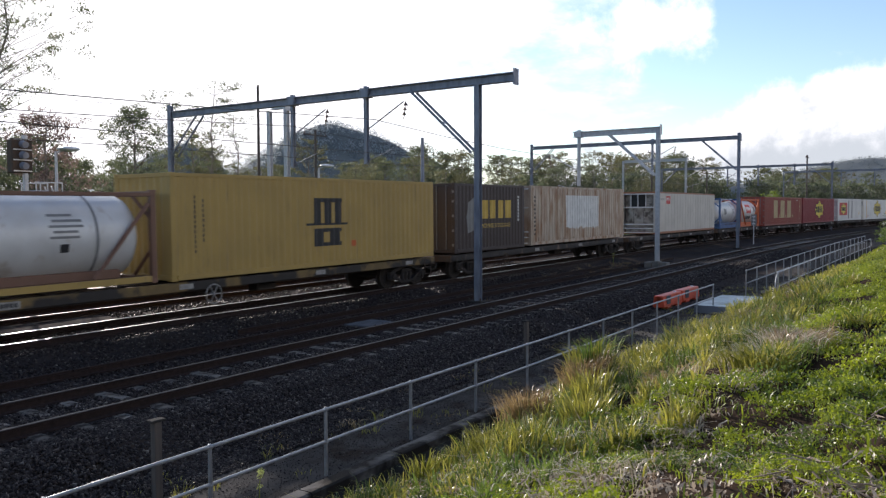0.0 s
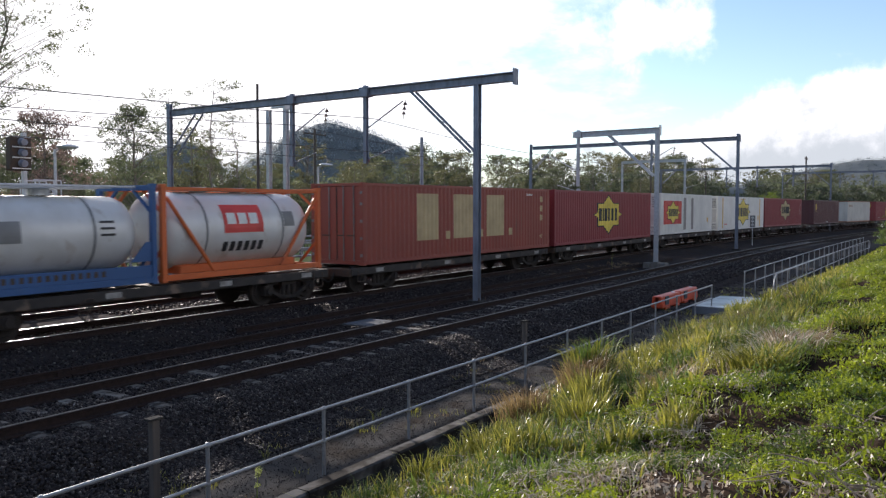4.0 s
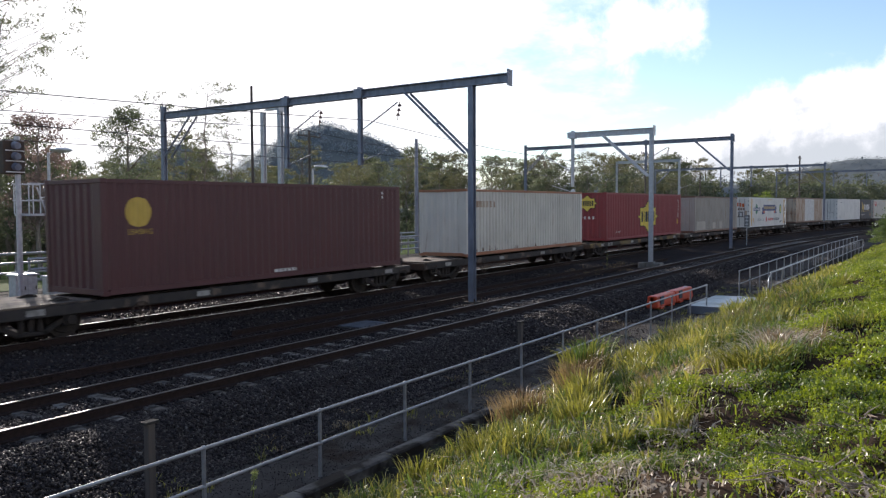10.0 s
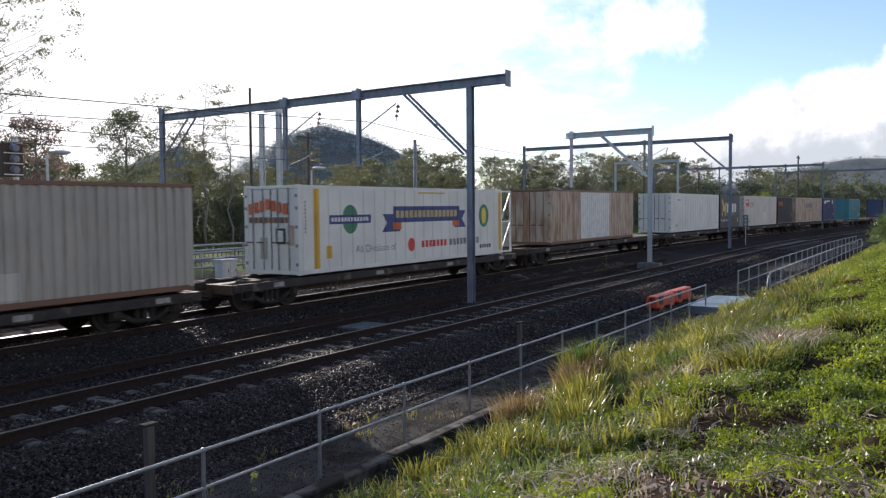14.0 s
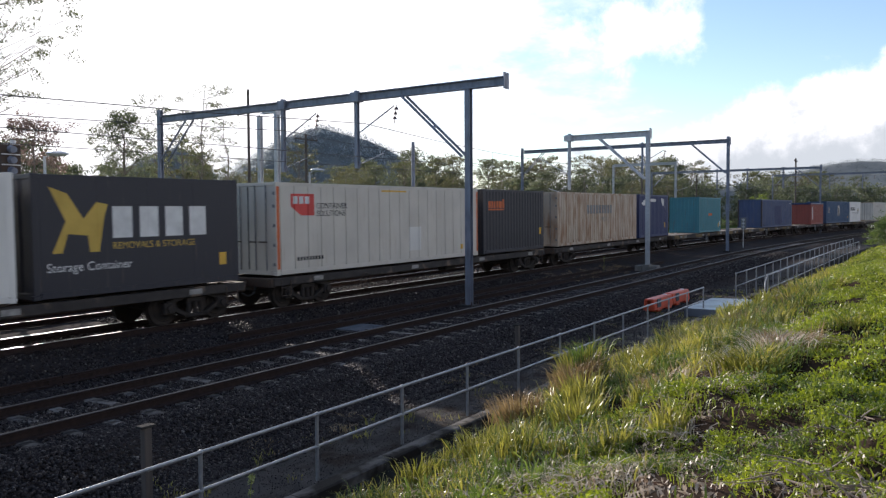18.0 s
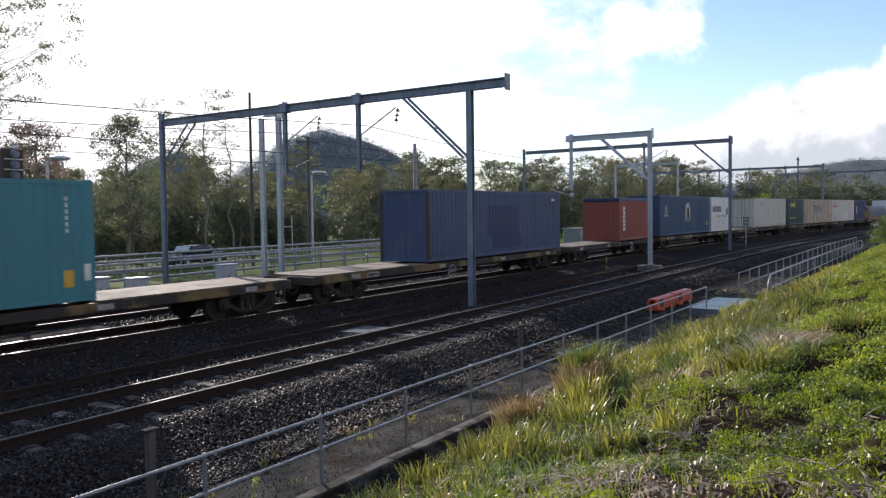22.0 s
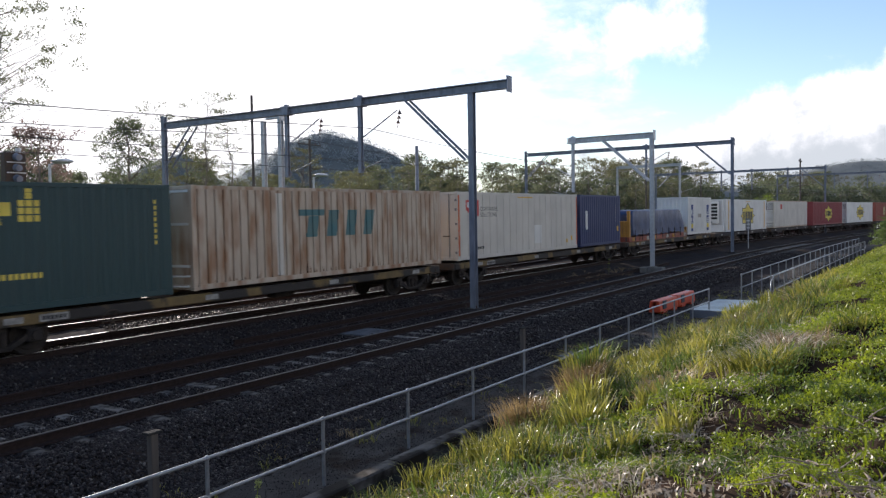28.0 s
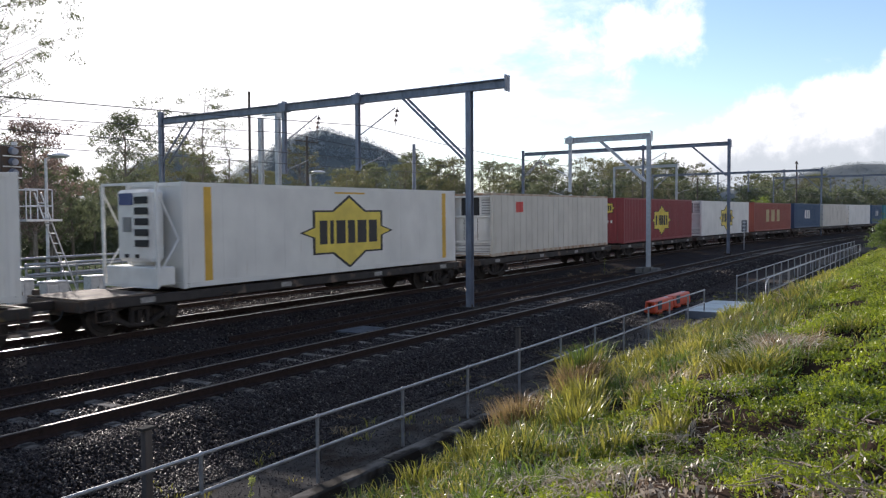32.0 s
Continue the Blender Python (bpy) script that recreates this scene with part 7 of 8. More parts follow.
BUSH = ((0.0, 0.8), (0.25, 1.0), (0.55, 0.92), (0.8, 0.66), (1.0, 0.25))


def tree(name, label, h, spread, seed, leaf, clumps=44, clear=0.35, clump=0.9, per=210, size=0.18, lean=0.0, girth=0.013, outline=DOME, flat=0.62, bare=0.0):
    """A tree with a tapered trunk, bent limbs and a ragged crown of leaf clumps inside an outline (height, reach)."""
    rng = np.random.default_rng(seed)
    t = thing(name, label, "tree", group="trees behind the line")
    vs, fs, cl = [], [], []
    r0 = girth * h + 0.03
    z0 = h * clear
    n = 7
    pts = [Vector((0, 0, -0.3))]
    for i in range(n):
        f = (i + 1) / n
        pts.append(Vector((lean * h * f + rng.normal(0, 0.014) * h, rng.normal(0, 0.014) * h, h * 0.9 * f)))
    for i in range(n):
        limb(vs, fs, pts[i], pts[i + 1], r0 * (1 - 0.8 * i / n), r0 * (1 - 0.8 * (i + 1) / n), 8)

    def stem(z):
        f = min(max(z / (h * 0.9), 0.0), 0.999) * n
        return pts[int(f)].lerp(pts[int(f) + 1], f - int(f))

    zs = [a for a, _ in outline]
    rs = [b for _, b in outline]
    for k in range(clumps):
        f = (k + rng.uniform(0, 1)) / clumps
        reach = spread * float(np.interp(f, zs, rs)) * rng.uniform(0.25, 1.0) ** 0.55
        a = k * 2.39996 + rng.normal(0, 0.5)
        zc = z0 + (h - z0) * f
        c = stem(zc) + Vector((reach * math.cos(a), reach * math.sin(a), rng.normal(0, 0.025) * h))
        low = stem(max(z0 * 0.8, min(zc - reach * rng.uniform(0.55, 1.0), h * 0.86)))
        mid = low.lerp(c, 0.55) + Vector((rng.normal(0, 0.06), rng.normal(0, 0.06), rng.normal(0.05, 0.06))) * reach
        rr = r0 * rng.uniform(0.16, 0.34) * (1.1 - 0.6 * f)
        limb(vs, fs, low, mid, rr, rr * 0.6, 5)
        limb(vs, fs, mid, c, rr * 0.6, rr * 0.2, 4)
        if rng.random() < bare:
            continue
        cl.append((c.x, c.y, c.z, clump * rng.uniform(0.55, 1.15)))
        for _ in range(2):
            e = c + Vector((rng.normal(0, 0.9), rng.normal(0, 0.9), rng.normal(0, 0.45))) * clump
            limb(vs, fs, mid.lerp(c, 0.5), e, rr * 0.3, rr * 0.12, 3)
            cl.append((e.x, e.y, e.z, clump * rng.uniform(0.35, 0.75)))
    me = raw("trunk", vs, fs, [M["bark"]])
    me.polygons.foreach_set("use_smooth", [True] * len(me.polygons))
    part("trunk", me, None, t)
    lv, lf = leaf_cloud(rng, cl, per, size, flat)
    part("crown", raw("crown", lv, lf, [leaf]), None, t)
    return t


def plant(proto, x, y, s=1.0, turn=0.0, z=None, label=""):
    p = ground_at(x, y) if z is None else Vector((x, y, z))
    c = copy_thing(proto, Matrix.Translation(p) @ pose(0, 0, 0, 0, 0, turn) @ Matrix.Diagonal((s, s, s, 1)))
    if label:
        tagged(c, label)
    return c


def place(proto, x, y):
    proto.matrix_world = Matrix.Translation(ground_at(x, y))


rngt = random.Random(11)
gum_a = tree("gum_tree", "tall olive gum tree with a ragged crown", 13, 3.3, 1, M["gum2"], 40, 0.34, 0.72, 120, 0.23)
gum_b = tree("gum_tree", "grey-green gum tree with loose clumps", 12, 2.9, 2, M["gum"], 38, 0.38, 0.66, 130, 0.22, 0.03, outline=LAYERED)
gum_c = tree("gum_tree", "dense dark gum tree in the park", 10, 3.0, 3, M["dark_leaf"], 40, 0.22, 0.78, 115, 0.24)
gum_d = tree("gum_tree", "open-crowned gum tree with a bare pale trunk", 13, 3.0, 6, M["gum2"], 34, 0.45, 0.66, 130, 0.22, -0.03, outline=OPEN, flat=0.5)
wispy = tree("gum_tree", "thin wispy gum with sparse leaves", 16.4, 3.0, 4, M["gum"], 44, 0.42, 0.52, 130, 0.16, 0.03, 0.006, OPEN, 0.5, 0.12)
bushy = tree("shrub", "round leafy shrub beside the park", 4.5, 2.0, 5, M["dark_leaf"], 26, 0.08, 0.80, 60, 0.30, outline=BUSH)
for p, (x, y) in ((gum_a, (57, 72)), (gum_b, (63, 78)), (gum_c, (34.5, 62)), (gum_d, (72, 70)), (wispy, (49.5, 59.0)), (bushy, (41, 63))):
    place(p, x, y)

# trees at the park's edge: tall sparse gums, a bronze one, a round-headed gum
big = tree("gum_tree", "tall sparse gum leaning over the park", 18.8, 5.0, 21, M["gum"], 96, 0.28, 0.62, 130, 0.15, 0.26, 0.008, OPEN, 0.55, 0.06)
big.matrix_world = Matrix.Translation(ground_at(23.2, 52.5)) @ pose(0, 0, 0, 0, 0, -57)
plant(big, 20.0, 49.0, 0.86, -40)
plant(big, 22.0, 62.0, 0.85, -75)
plant(big, 12.0, 60.0, 1.1, 150)
plant(big, 4.0, 62.0, 1.1, 230)
bronze = tree("bronze_tree", "bronze-leaved tree behind the signal", 10.2, 2.3, 22, M["red_leaf"], 50, 0.25, 0.70, 190, 0.15, outline=DOME)
place(bronze, 27.2, 47.8)
plant(bronze, 22.5, 50, 0.95, 120)
round_gum = tree("gum_tree", "dark round-headed gum in the park", 11.6, 3.3, 23, M["dark_leaf"], 84, 0.24, 0.68, 240, 0.15, outline=LAYERED)
place(round_gum, 37.4, 53.4)
plant(gum_c, 33.8, 57.5, 0.80, 40)
plant(gum_c, 40.5, 57.0, 0.68, 140)
plant(gum_c, 30.5, 56.0, 0.82, 200)
plant(gum_c, 36.5, 59.0, 0.78, 290)
plant(gum_c, 33.0, 62.0, 0.95, 250)
plant(gum_c, 28.5, 60.0, 0.9, 100)
plant(gum_b, 30.5, 52.0, 0.6, 30)
plant(wispy, 53.0, 59.5, 0.84, 100)
plant(wispy, 46.0, 60.5, 0.9, 230)


def skyline(x, y):
    """Rise of the treetops over the eye, by bearing, for each metre of distance."""
    return float(np.interp(math.degrees(math.atan2(y, x)), (2, 9, 14, 20, 22, 32, 35, 37.5, 41, 43.5, 47, 60), (0.030, 0.040, 0.048, 0.058, 0.074, 0.076, 0.082, 0.090, 0.080, 0.062, 0.066, 0.075)))


def set_tree(kind, tall, x, y, lo, hi):
    s = (math.hypot(x, y) * skyline(x, y) * rngt.uniform(lo, hi) + 3.0) / tall
    plant(kind, x, y, s, rngt.uniform(0, 360))


KINDS = [(gum_a, 13.4), (gum_b, 12.3), (gum_c, 10.5), (gum_d, 13.2), (gum_a, 13.4), (gum_d, 13.2)]
# the wood's edge: separate trees with trunks that show
for i in range(30):
    x = 47 + i * 3.1 + rngt.uniform(-1.2, 1.2)
    y = 70 - 0.22 * i + rngt.uniform(-3, 4) - max(0, i - 12) * 0.9
    set_tree(*rngt.choice(KINDS), x, y, 0.55, 0.98)
for i in range(66):
    f = (i + rngt.uniform(-0.4, 0.4)) / 66
    x = 44 + f * 200
    y = 84 + rngt.uniform(-6, 18) - 30 * f
    set_tree(*rngt.choice(KINDS), x, y, 0.86, 1.10)
for i in range(30):
    x = 30 + i * 4.6 + rngt.uniform(-2, 2)
    plant(bushy, x, 68 - i * 0.5 + rngt.uniform(-4, 5), rngt.uniform(0.7, 1.2), rngt.uniform(0, 360))
# thick woodland behind the first trees
for i in range(50):
    x = 48 + i * 4.0 + rngt.uniform(-2, 2)
    y = 96 - 0.24 * x + rngt.uniform(-4, 5)
    plant(bushy, x, y, (math.hypot(x, y) * skyline(x, y) * 0.72 + 3.0) / 5.0, rngt.uniform(0, 360), label="dense dark thicket in the woodland")
# dense undergrowth behind the field, down to the grass
for i in range(46):
    x = 22 + i * 1.15 + rngt.uniform(-0.6, 0.6)
    plant(gum_c if i % 4 == 0 else bushy, x, 66.5 + rngt.uniform(-2.0, 3.5) + (i % 2) * 2.5, rngt.uniform(0.42, 0.55) if i % 4 == 0 else rngt.uniform(0.75, 1.25), rngt.uniform(0, 360))
lime = tree("lime_shrub", "bright lime-green shrub above the train", 5.6, 1.5, 31, M["lime_leaf"], 24, 0.2, 0.6, 200, 0.18)
place(lime, 118, 27)
side_bush = tree("roadside_bush", "leafy bush with pale flowers on the bank", 1.5, 1.0, 32, M["dark_weed"], 26, 0.1, 0.38, 700, 0.09, outline=BUSH)
place(side_bush, 54.0, 3.4)
for x, y, s in ((57, 3.7, 1.0), (60, 3.4, 1.1), (64, 3.6, 1.2), (50, 1.6, 0.6), (68, 4.0, 1.3)):
    plant(side_bush, x, y, s, x * 37)

# ---- hills ----


def hill(name, label, cx, cy, rx, ry, h, seed, turn=0.0, leaf=None, trees=2600, tsize=3.2):
    """A wooded hill: earth mound and a canopy of leaf clumps on it."""
    rng = np.random.default_rng(seed)
    t = thing(name, label, "hill", kind="structure")
    n = 40
    vs, fs = [], []

    def hz(u, v):
        r = math.sqrt(u * u + v * v)
        base = max(0.0, math.cos(min(1.0, r) * math.pi) * 0.5 + 0.5)
        return h * base ** 0.9 * (1 + 0.13 * noise.noise((u * 2.5 + seed, v * 2.5, 1.0)) + 0.05 * noise.noise((u * 6 + seed, v * 6, 2.0))) - 3.0

    ca, sa = math.cos(radians(turn)), math.sin(radians(turn))

    def at(u, v):
        x, y = u * rx, v * ry
        return (cx + x * ca - y * sa, cy + x * sa + y * ca, hz(u, v))

    for i in range(n + 1):
        for j in range(n + 1):
            vs.append(at(-1 + 2 * i / n, -1 + 2 * j / n))
    for i in range(n):
        for j in range(n):
            fs.append((i * (n + 1) + j, (i + 1) * (n + 1) + j, (i + 1) * (n + 1) + j + 1, i * (n + 1) + j + 1))
    # slope tone has the far-off haze mixed in, bluer than bare earth
    me = raw("slope", vs, fs, [surf("hazy_hill_floor", (0.15, 0.17, 0.172), (0.115, 0.135, 0.138), 0.05, 0.95, 0)])
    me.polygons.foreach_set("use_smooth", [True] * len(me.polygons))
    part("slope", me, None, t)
    cl = []
    for _ in range(trees):
        u, v = rng.uniform(-0.97, 0.97, 2)
        if u * u + v * v < 0.95:
            x, y, z = at(u, v)
            cl.append((x, y, z + tsize * 0.35, tsize * rng.uniform(0.6, 1.25)))
    lv, lf = leaf_cloud(rng, cl, 27 / tsize ** 2, tsize * 0.34, 1.1)
    tagged(part("canopy", raw("canopy", lv, lf, [leaf or M["dark_leaf"]]), None, t), kind="stuff")


hill("hill_near", "wooded round hill behind the park", 286, 250, 92, 62, 47, 3, 131, M["hazy_hill_leaf"], 5200, 2.0)
hill("hill_low", "low wooded shoulder of the round hill", 338, 247, 66, 50, 34, 12, 128, M["hazy_hill_leaf"], 2600, 2.0)
hill("hill_left", "wooded hill far off across the park", 674, 869, 150, 120, 96, 9, 142, M["hazy_hill_leaf"], 1600, 4.5)
hill("hill_right", "long wooded hill on the horizon", 1150, 60, 420, 230, 71, 5, 95, M["hazy_far_leaf"], 7000, 3.0)
hill("hill_ridge", "low wooded ridge behind the bend", 560, 170, 330, 80, 28, 7, 110, M["hazy_far_leaf"], 2600, 3.6)

# ---- bank vegetation ----


GS, GL = np.arange(-9.0, 78.0, 0.2), np.arange(-8.0, 6.0, 0.2)
GZ = np.array([[0.24 * noise.noise((s * 0.55, y * 0.55, 3.0)) + 0.22 * noise.noise((s * 1.7, y * 1.7, 8.0)) for y in GL] for s in GS])


def bank_of(s, lat):
    """Points on the bank for arrays of places."""
    i = np.clip(((s - GS[0]) / 0.2).round().astype(int), 0, len(GS) - 1)
    j = np.clip(((lat - GL[0]) / 0.2).round().astype(int), 0, len(GL) - 1)
    k = np.clip((5.0 - lat) / 1.5, 0.0, 1.0) * np.clip((32 - s) / 10, 0.3, 1.0)
    return along_of(s, lat, ground_z_of(lat) + k * GZ[i, j])


def blade_verts(rng, s, y, h, wid, droop, lean_s=None, lean_y=None):
    """Tapered bent blades, three joints long."""
    m = len(s)
    p = bank_of(s, y)
    w = (wid * rng.uniform(0.6, 1.3, m))[:, None]
    if lean_s is None:
        t = rng.uniform(0, 6.283, m)
    else:
        t = np.arctan2(lean_y, lean_s) + rng.normal(0, 0.7, m)
    d = np.stack([np.cos(t), np.sin(t), 0 * t], 1)
    f = rng.uniform(0, 3.14, m)
    q = np.stack([np.cos(f), np.sin(f), 0 * f], 1)
    bend = (droop * rng.uniform(0.2, 1.2, m) * h)[:, None]
    up = np.stack([0 * h, 0 * h, h], 1)
    lift = np.clip(1.0 - 0.33 * droop, 0.12, 1.0)
    p1 = p + d * bend * 0.18 + up * 0.42
    p2 = p + d * bend * 0.52 + up * (0.42 + 0.38 * lift)
    p3 = p + d * bend + up * (0.80 * lift + 0.12)
    p = p - (0, 0, 0.03)
    return np.stack([p - q * w / 2, p + q * w / 2, p1 + q * w * 0.48, p1 - q * w * 0.48, p2 + q * w * 0.32, p2 - q * w * 0.32,
                     p3 + q * w * 0.05, p3 - q * w * 0.05], 1).reshape(-1, 3)


def sheaf(name, label, mat, chunks, category="grass"):
    vs = np.concatenate(chunks)
    k = 8 * np.arange(len(vs) // 8)[:, None, None]
    fs = (np.array([[0, 1, 2, 3], [3, 2, 4, 5], [5, 4, 6, 7]])[None] + k).reshape(-1, 4)
    tagged(new(name, raw(name, vs, fs, [mat])), label, category, kind="stuff")


def tufts(rng, s0, s1, y0, y1, count, per, hgt, wid, droop, spread=0.10, edge=4.85, near=3.6, gap=-0.12):
    """Separate tufts with bare gaps between; blades fan outwards."""
    cs, cy = rng.uniform(s0, s1, count), rng.uniform(y0, y1, count)
    thick = np.array([noise.noise((a * 0.8, b * 0.8, 12.0)) + 0.5 * noise.noise((a * 2.1, b * 2.1, 4.0)) for a, b in zip(cs, cy)])
    cs, cy = cs[thick > gap], cy[thick > gap]
    count = len(cs)
    tall = rng.uniform(0.55, 1.25, count) * (0.75 + 0.6 * np.clip(thick[thick > gap] - gap, 0, 0.8))
    pick = rng.integers(0, count, count * per)
    ds, dy = rng.normal(0, spread, len(pick)), rng.normal(0, spread, len(pick))
    s, y = cs[pick] + ds, cy[pick] + dy
    ok = (y < edge) & (s > near) & ((s > 1.2) | (s < -1.2) | (np.abs(y) > 1.2))
    h = hgt * rng.uniform(0.4, 1.1, len(pick)) * tall[pick]
    return blade_verts(rng, s[ok], y[ok], h[ok], wid, droop, ds[ok], dy[ok])


def tussock(rng, s, y, n, h, wid, droop, spread):
    """One big drooping tussock."""
    ds, dy = rng.normal(0, spread, n), rng.normal(0, spread, n)
    return blade_verts(rng, s + ds, y + dy, h * rng.uniform(0.5, 1.1, n), wid, droop, ds, dy)


rg = np.random.default_rng(41)
sheaf("lawn_grass", "short bright green grass on the bank", M["grass"], [
    tufts(rg, -7, 4.4, -6, 4.4, 700, 14, 0.16, 0.018, 0.9, 0.2, near=-8), tufts(rg, 4, 9, -1.5, 3.6, 260, 14, 0.15, 0.013, 0.9, 0.06, gap=0.05), tufts(rg, 9, 18, -2.5, 3.2, 620, 16, 0.15, 0.017, 0.9, 0.08, gap=0.0),
    tufts(rg, 18, 34, -4, 4.4, 800, 15, 0.17, 0.026, 0.9, 0.14), tufts(rg, 34, 78, -8, 4.6, 1000, 12, 0.16, 0.0540, 0.8, 0.35)])
sheaf("tall_grass", "tall yellow-green reedy grass along the drain", M["reed"], [
    tufts(rg, 4.6, 8.2, 3.4, 4.9, 170, 20, 0.40, 0.0115, 0.65, 0.06, 4.95, gap=-0.05), tufts(rg, 8.2, 13, 2.7, 4.9, 250, 27, 0.54, 0.0125, 0.7, 0.06, 4.95, gap=-0.05),
    tufts(rg, 13, 22, 2.6, 4.95, 380, 24, 0.56, 0.017, 0.7, 0.08, 5.0, gap=-0.05), tufts(rg, 22, 34, 3.2, 4.95, 200, 18, 0.36, 0.028, 0.7, 0.13, 5.0),
    tufts(rg, 6.5, 10.5, 2.0, 3.6, 90, 16, 0.34, 0.015, 0.7, 0.05, gap=0.1), tufts(rg, 4.6, 7, 1.7, 3.4, 50, 10, 0.22, 0.013, 0.8, 0.05, gap=0.1),
    tufts(rg, 12, 22, 1.0, 3.0, 90, 18, 0.32, 0.020, 0.7, 0.08, gap=0.05), tufts(rg, 34, 60, 3.4, 4.8, 40, 14, 0.16, 0.0405, 0.7, 0.25),
    tussock(rg, 10.4, 4.45, 340, 0.95, 0.017, 0.45, 0.11), tussock(rg, 9.2, 3.9, 220, 0.55, 0.016, 0.5, 0.10), tussock(rg, 11.2, 4.6, 220, 0.64, 0.017, 0.5, 0.12), tussock(rg, 13.0, 4.7, 220, 0.62, 0.018, 0.5, 0.13),
    tussock(rg, 9.5, 1.95, 320, 0.48, 0.016, 1.1, 0.15), tussock(rg, 12.6, 3.9, 260, 0.60, 0.018, 0.8, 0.16), tussock(rg, 14.8, 3.2, 260, 0.55, 0.019, 0.8, 0.18), tussock(rg, 8.1, 3.5, 180, 0.50, 0.016, 0.6, 0.10),
    tussock(rg, 17.0, 4.7, 200, 0.6, 0.020, 0.6, 0.16), tussock(rg, 20.5, 4.7, 200, 0.62, 0.022, 0.6, 0.18), tussock(rg, 7.3, 4.3, 130, 0.42, 0.014, 0.6, 0.08), tussock(rg, 6.4, 4.5, 110, 0.40, 0.014, 0.6, 0.08)])
sheaf("green_reeds", "darker green reedy grass among the tall grass", M["dark_weed"], [
    tufts(rg, 4.8, 8.5, 2.6, 4.9, 90, 14, 0.34, 0.014, 0.8, 0.06, 4.95, gap=-0.3), tufts(rg, 8.5, 14, 2.4, 4.9, 150, 18, 0.46, 0.015, 0.8, 0.07, 4.95, gap=-0.3),
    tufts(rg, 14, 24, 2.4, 4.95, 170, 18, 0.48, 0.020, 0.8, 0.10, 5.0, gap=-0.3), tussock(rg, 10.5, 4.35, 260, 1.0, 0.017, 0.4, 0.10), tussock(rg, 9.7, 1.75, 200, 0.45, 0.015, 1.0, 0.14)])
sheaf("dry_grass", "dry straw-coloured grass tussocks", M["straw"], [
    tufts(rg, 4.4, 7.5, 0.2, 3.6, 70, 9, 0.09, 0.012, 3.0, 0.10), tufts(rg, 4.6, 9, 1.8, 4.5, 130, 14, 0.16, 0.013, 2.2, 0.08, gap=-0.3), tufts(rg, 9, 16, 1.8, 4.7, 130, 16, 0.28, 0.014, 1.6, 0.09, gap=-0.3),
    tufts(rg, 16, 28, 2.6, 4.7, 80, 18, 0.32, 0.020, 1.4, 0.15, gap=-0.3),
    tussock(rg, 10.3, 1.85, 240, 0.46, 0.014, 1.5, 0.16), tussock(rg, 11.6, 2.0, 160, 0.44, 0.015, 1.4, 0.16), tussock(rg, 6.1, 2.9, 140, 0.22, 0.012, 2.2, 0.18), tussock(rg, 5.4, 2.2, 140, 0.2, 0.011, 2.4, 0.2),
    tussock(rg, 7.1, 2.6, 150, 0.24, 0.012, 2.0, 0.18)])
sheaf("russet_grass", "russet drooping dead grass tussocks beside the drain", M["russet"], [
    tussock(rg, 8.6, 4.5, 900, 0.66, 0.010, 0.55, 0.11), tussock(rg, 9.9, 4.3, 800, 0.78, 0.010, 0.5, 0.11), tussock(rg, 10.9, 4.55, 300, 0.56, 0.012, 1.0, 0.16), tussock(rg, 15.6, 4.5, 420, 0.55, 0.015, 1.1, 0.2),
    tussock(rg, 10.7, 1.75, 420, 0.46, 0.010, 1.4, 0.16), tussock(rg, 13.4, 3.4, 300, 0.42, 0.012, 1.2, 0.18), tussock(rg, 9.6, 3.0, 260, 0.32, 0.009, 1.2, 0.16),
    tussock(rg, 17.5, 3.7, 300, 0.4, 0.016, 1.2, 0.25), tussock(rg, 24, 3.6, 300, 0.4, 0.02, 1.2, 0.3), tussock(rg, 20, 2.9, 260, 0.36, 0.018, 1.2, 0.3)])


sheaf("cess_weeds", "sparse yellow-green weeds on the gravel of the cess", M["reed"], [
    tufts(rg, 5, 24, 6.8, 8.6, 70, 9, 0.13, 0.010, 1.0, 0.06, 9.0, gap=0.05), tufts(rg, 5, 12, 7.0, 8.4, 30, 8, 0.2, 0.010, 0.8, 0.05, 9.0, gap=0.1),
    tufts(rg, 24, 34, 6.8, 8.4, 40, 9, 0.16, 0.016, 1.0, 0.08, 9.0)], "weeds")
sheaf("ballast_scrub", "dead brown grass along the foot of the ballast", M["russet"], [
    tufts(rg, 5, 26, 8.0, 8.9, 60, 10, 0.15, 0.009, 1.6, 0.07, 9.2, gap=0.0), tufts(rg, 33, 44, 14.2, 16.6, 80, 12, 0.22, 0.013, 1.4, 0.12, 17.0, gap=-0.2),
    tufts(rg, 5, 24, 6.68, 7.1, 40, 8, 0.10, 0.008, 2.0, 0.06, 9.0, gap=0.0)])


def weeds(name, label, mat, zones, seed, size=0.05, per=1000):
    """Low leafy mats: mounds of small leaves with gaps between."""
    rng = np.random.default_rng(seed)
    cl = []
    for s0, s1, y0, y1, num, r, gap in zones:
        ss, yy = rng.uniform(s0, s1, num), rng.uniform(y0, y1, num)
        ps = bank_of(ss, yy)
        for s, y, p in zip(ss, yy, ps):
            if noise.noise((s * 0.55, y * 0.9, 2.0 + seed)) > gap:
                cl.append((p[0], p[1], p[2] + r * 0.30, r * rng.uniform(0.6, 1.3)))
    lv, lf = leaf_cloud(rng, cl, per, size, 0.62)
    tagged(new(name, raw(name, lv, lf, [mat])), label, "weeds", kind="stuff")


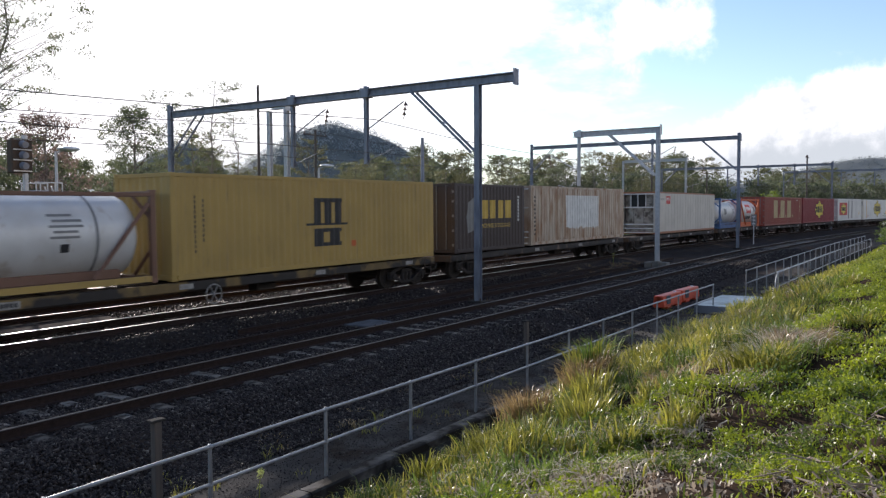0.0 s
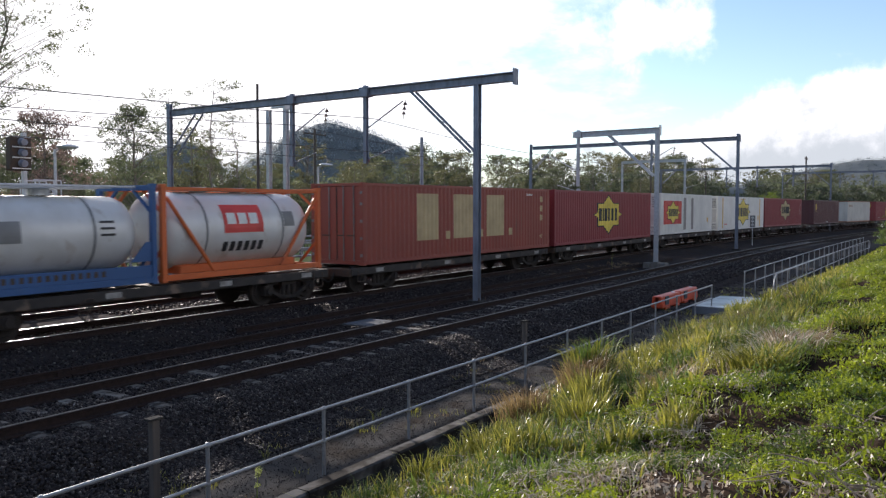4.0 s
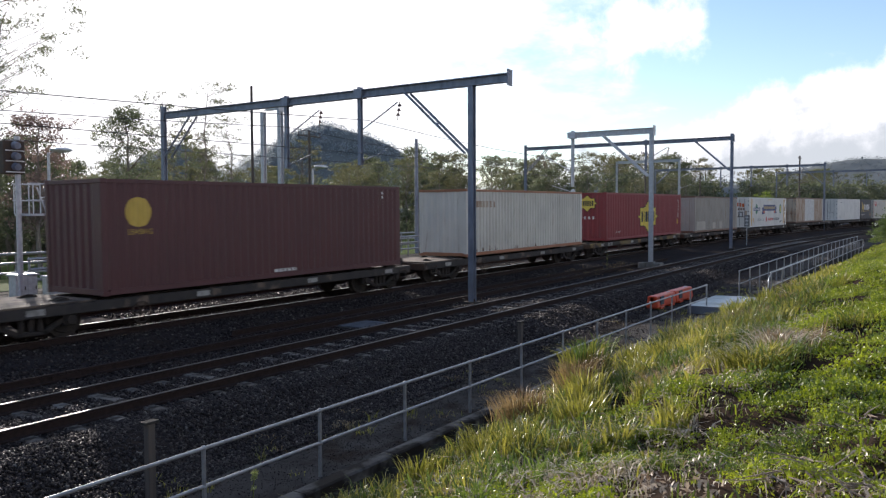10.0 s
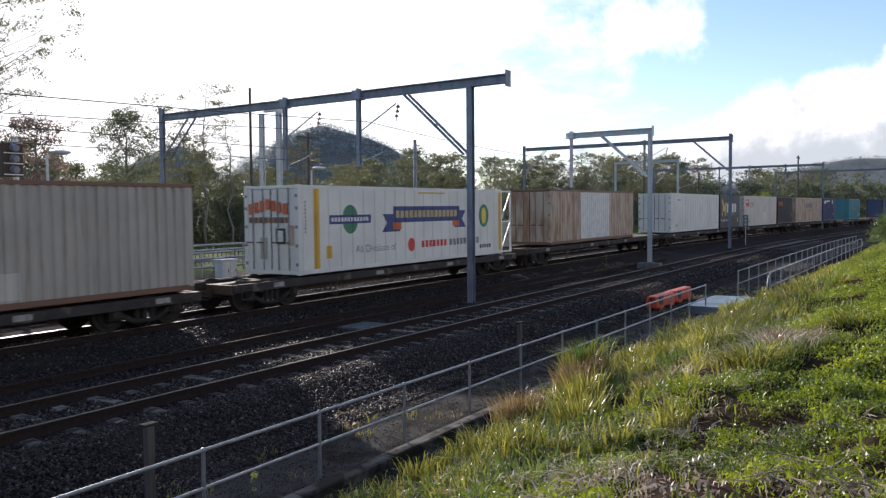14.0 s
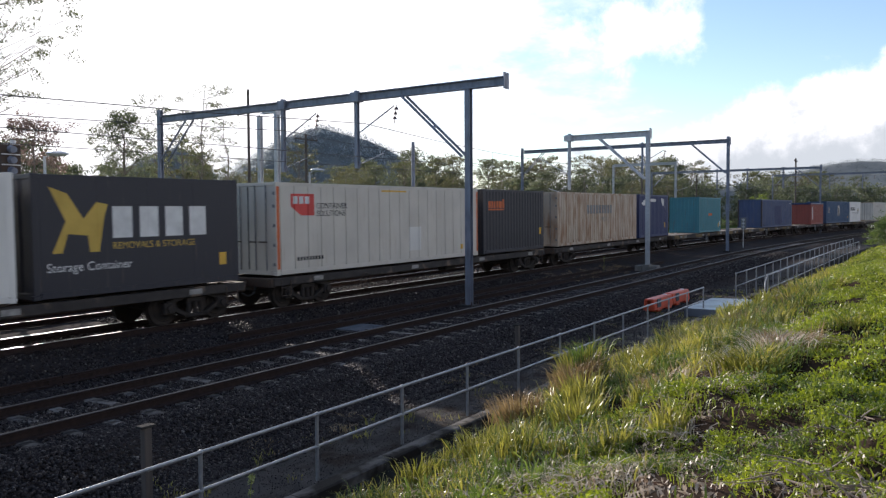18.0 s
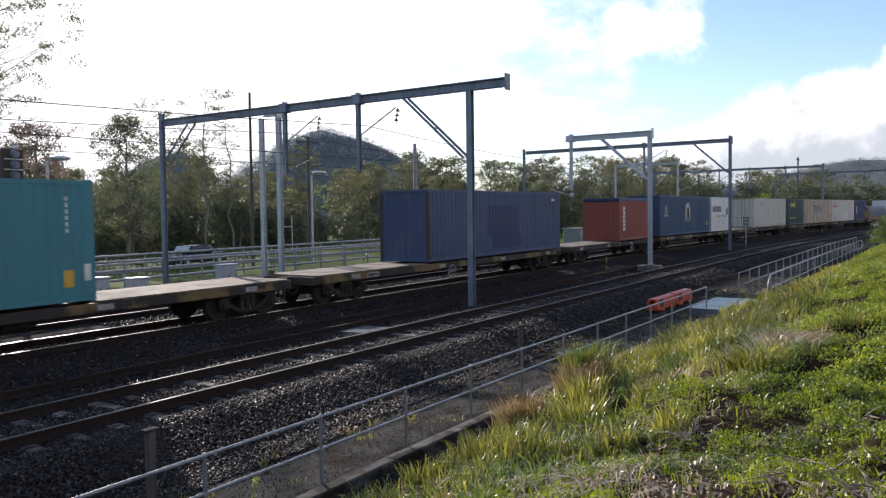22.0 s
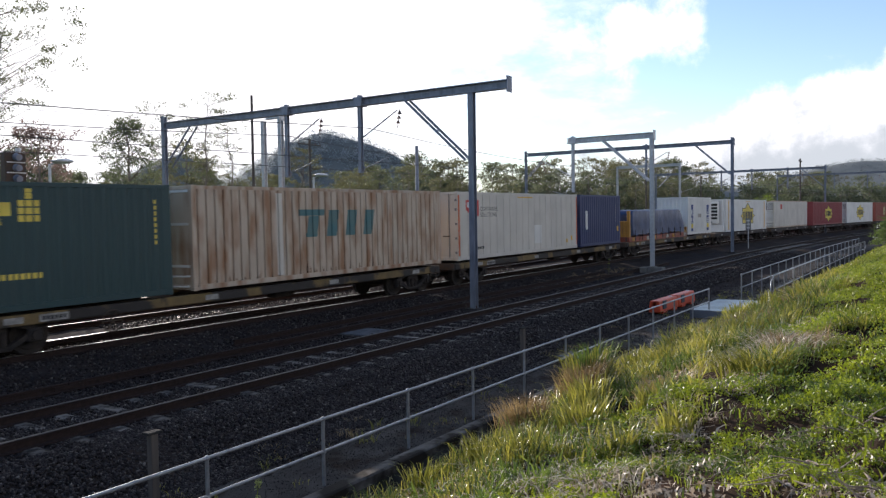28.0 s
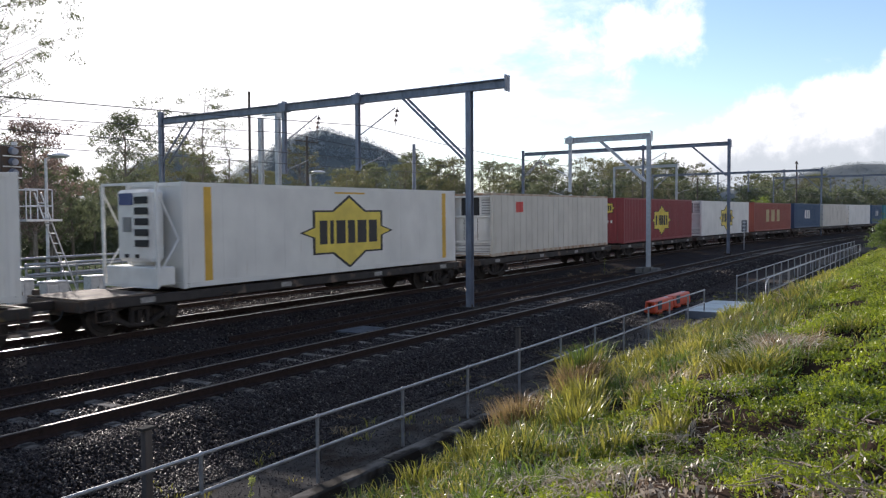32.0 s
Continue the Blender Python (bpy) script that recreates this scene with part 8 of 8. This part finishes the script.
weeds("bank_weeds", "bright leafy green ground weeds on the bank", M["weed"],
      [(7.2, 12, -3, 1.5, 1500, 0.13, -0.05), (12, 20, -3, 2.4, 1700, 0.17, -0.12), (12, 22, 2.2, 3.4, 200, 0.16, 0.0), (20, 32, -5, 3.4, 1200, 0.24, -0.15), (32, 50, -6, 3.8, 900, 0.26, -0.15)], 51, 0.040, 1700)
weeds("fine_weeds", "fine-leaved green weeds close on the bank", M["weed"], [(4.2, 9.0, -2.0, 3.4, 1700, 0.095, -0.22)], 53, 0.026, 7600)
weeds("shade_weeds", "low dull dark-green weeds in clumps", M["dark_weed"],
      [(6.6, 14, -1, 3.4, 420, 0.20, 0.12), (14, 30, -2, 3.6, 200, 0.30, 0.15), (7, 12, 2.6, 4.6, 170, 0.17, 0.05), (12, 22, 2.6, 4.7, 150, 0.22, 0.05)], 57, 0.042)
weeds("fern_weeds", "dull green feathery weeds near the soil", M["dark_weed"], [(4.4, 8.5, 0.6, 3.8, 520, 0.11, -0.05)], 58, 0.026, 6500)


def litter(name, label, mat, zones, seed, category):
    """Dead twigs lying about on the soil."""
    rng = np.random.default_rng(seed)
    vs, fs = [], []
    for s0, s1, y0, y1, num, ln, r in zones:
        ss, yy = rng.uniform(s0, s1, num), rng.uniform(y0, y1, num)
        for p in bank_of(ss, yy):
            t, k = rng.uniform(0, 6.283), ln * rng.uniform(0.4, 1.3)
            d = Vector((math.cos(t) * k, math.sin(t) * k, rng.normal(0.02, 0.25) * k))
            a = Vector(p) + Vector((0, 0, rng.uniform(0.01, 0.07)))
            b = a + d * 0.5 + Vector((0, 0, rng.normal(0, 0.05) * k))
            rr = r * rng.uniform(0.5, 1.4)
            limb(vs, fs, a, b, rr, rr * 0.8, 4)
            limb(vs, fs, b, a + d, rr * 0.8, rr * 0.3, 4)
    tagged(new(name, raw(name, vs, fs, [mat])), label, category, kind="stuff")


litter("dead_twigs", "dead grey-brown twigs and stalks on bare soil", M["twig"],
       [(4.5, 5.5, -0.3, 1.05, 170, 0.24, 0.006), (4.5, 5.4, -0.2, 1.0, 26, 0.5, 0.007), (6.1, 6.7, 0.3, 1.4, 110, 0.15, 0.005), (4.8, 8.0, 1.8, 3.6, 300, 0.15, 0.005), (8, 12, 1.8, 3.2, 80, 0.22, 0.005)], 61, "twigs")


rngd = np.random.default_rng(77)
_ds, _dl = rngd.uniform(4.3, 9.5, 240), rngd.uniform(0.2, 4.5, 240)
_keep = (_dl > 1.7) | (_ds < 5.9)
_dp = bank_of(_ds[_keep], _dl[_keep])
_dl = leaf_cloud(rngd, [(p[0], p[1], p[2] + 0.035, rngd.uniform(0.06, 0.15)) for p in _dp], 2400, 0.040, 0.35)
tagged(new("dead_leaves", raw("dead_leaves", _dl[0], _dl[1], [M["dead_leaf"]])), "curled grey-brown dead leaves between the weeds", "dead leaves", kind="stuff")


def flower_stalk(s, lat, h, seed):
    """A pale weed with a leafy stalk and a head of small leaves."""
    rng = np.random.default_rng(seed)
    p = Vector(bank_of(np.array([s]), np.array([lat]))[0])
    t = thing("flower_stalk", "pale green flowering weed beside the handrail", "weed", p)
    vs, fs = [], []
    limb(vs, fs, (0, 0, -0.03), (0.02, 0.01, h * 0.55), 0.006, 0.005, 5)
    limb(vs, fs, (0.02, 0.01, h * 0.55), (0.03, -0.01, h), 0.005, 0.003, 5)
    part("stalk", raw("stalk", vs, fs, [M["weed"]]), None, t)
    lv, lf = leaf_cloud(rng, [(0.03, -0.01, h, 0.05), (0.02, 0.01, h * 0.8, 0.045), (0.05, 0.0, h * 0.9, 0.035), (0.01, 0, h * 0.45, 0.04)], 14000, 0.03, 0.9)
    part("leaves", raw("leaves", lv, lf, [M["pale_weed"]]), None, t)


flower_stalk(6.42, 6.9, 0.36, 5)
flower_stalk(38.0, 14.9, 0.9, 6)
rngf = np.random.default_rng(71)
_sp = bank_of(rngf.uniform(52, 66, 32), rngf.uniform(2.6, 4.2, 32))
_fl = leaf_cloud(rngf, [(p[0], p[1], p[2] + rngf.uniform(0.5, 1.5), 0.16) for p in _sp], 420, 0.08, 0.8)
tagged(new("white_flowers", raw("white_flowers", _fl[0], _fl[1], [leafy("white_petal", (0.6, 0.6, 0.55), (0.75, 0.75, 0.72), 0.35)])), "pale white flower heads on the bank bushes", "flowers", kind="stuff")
motions()
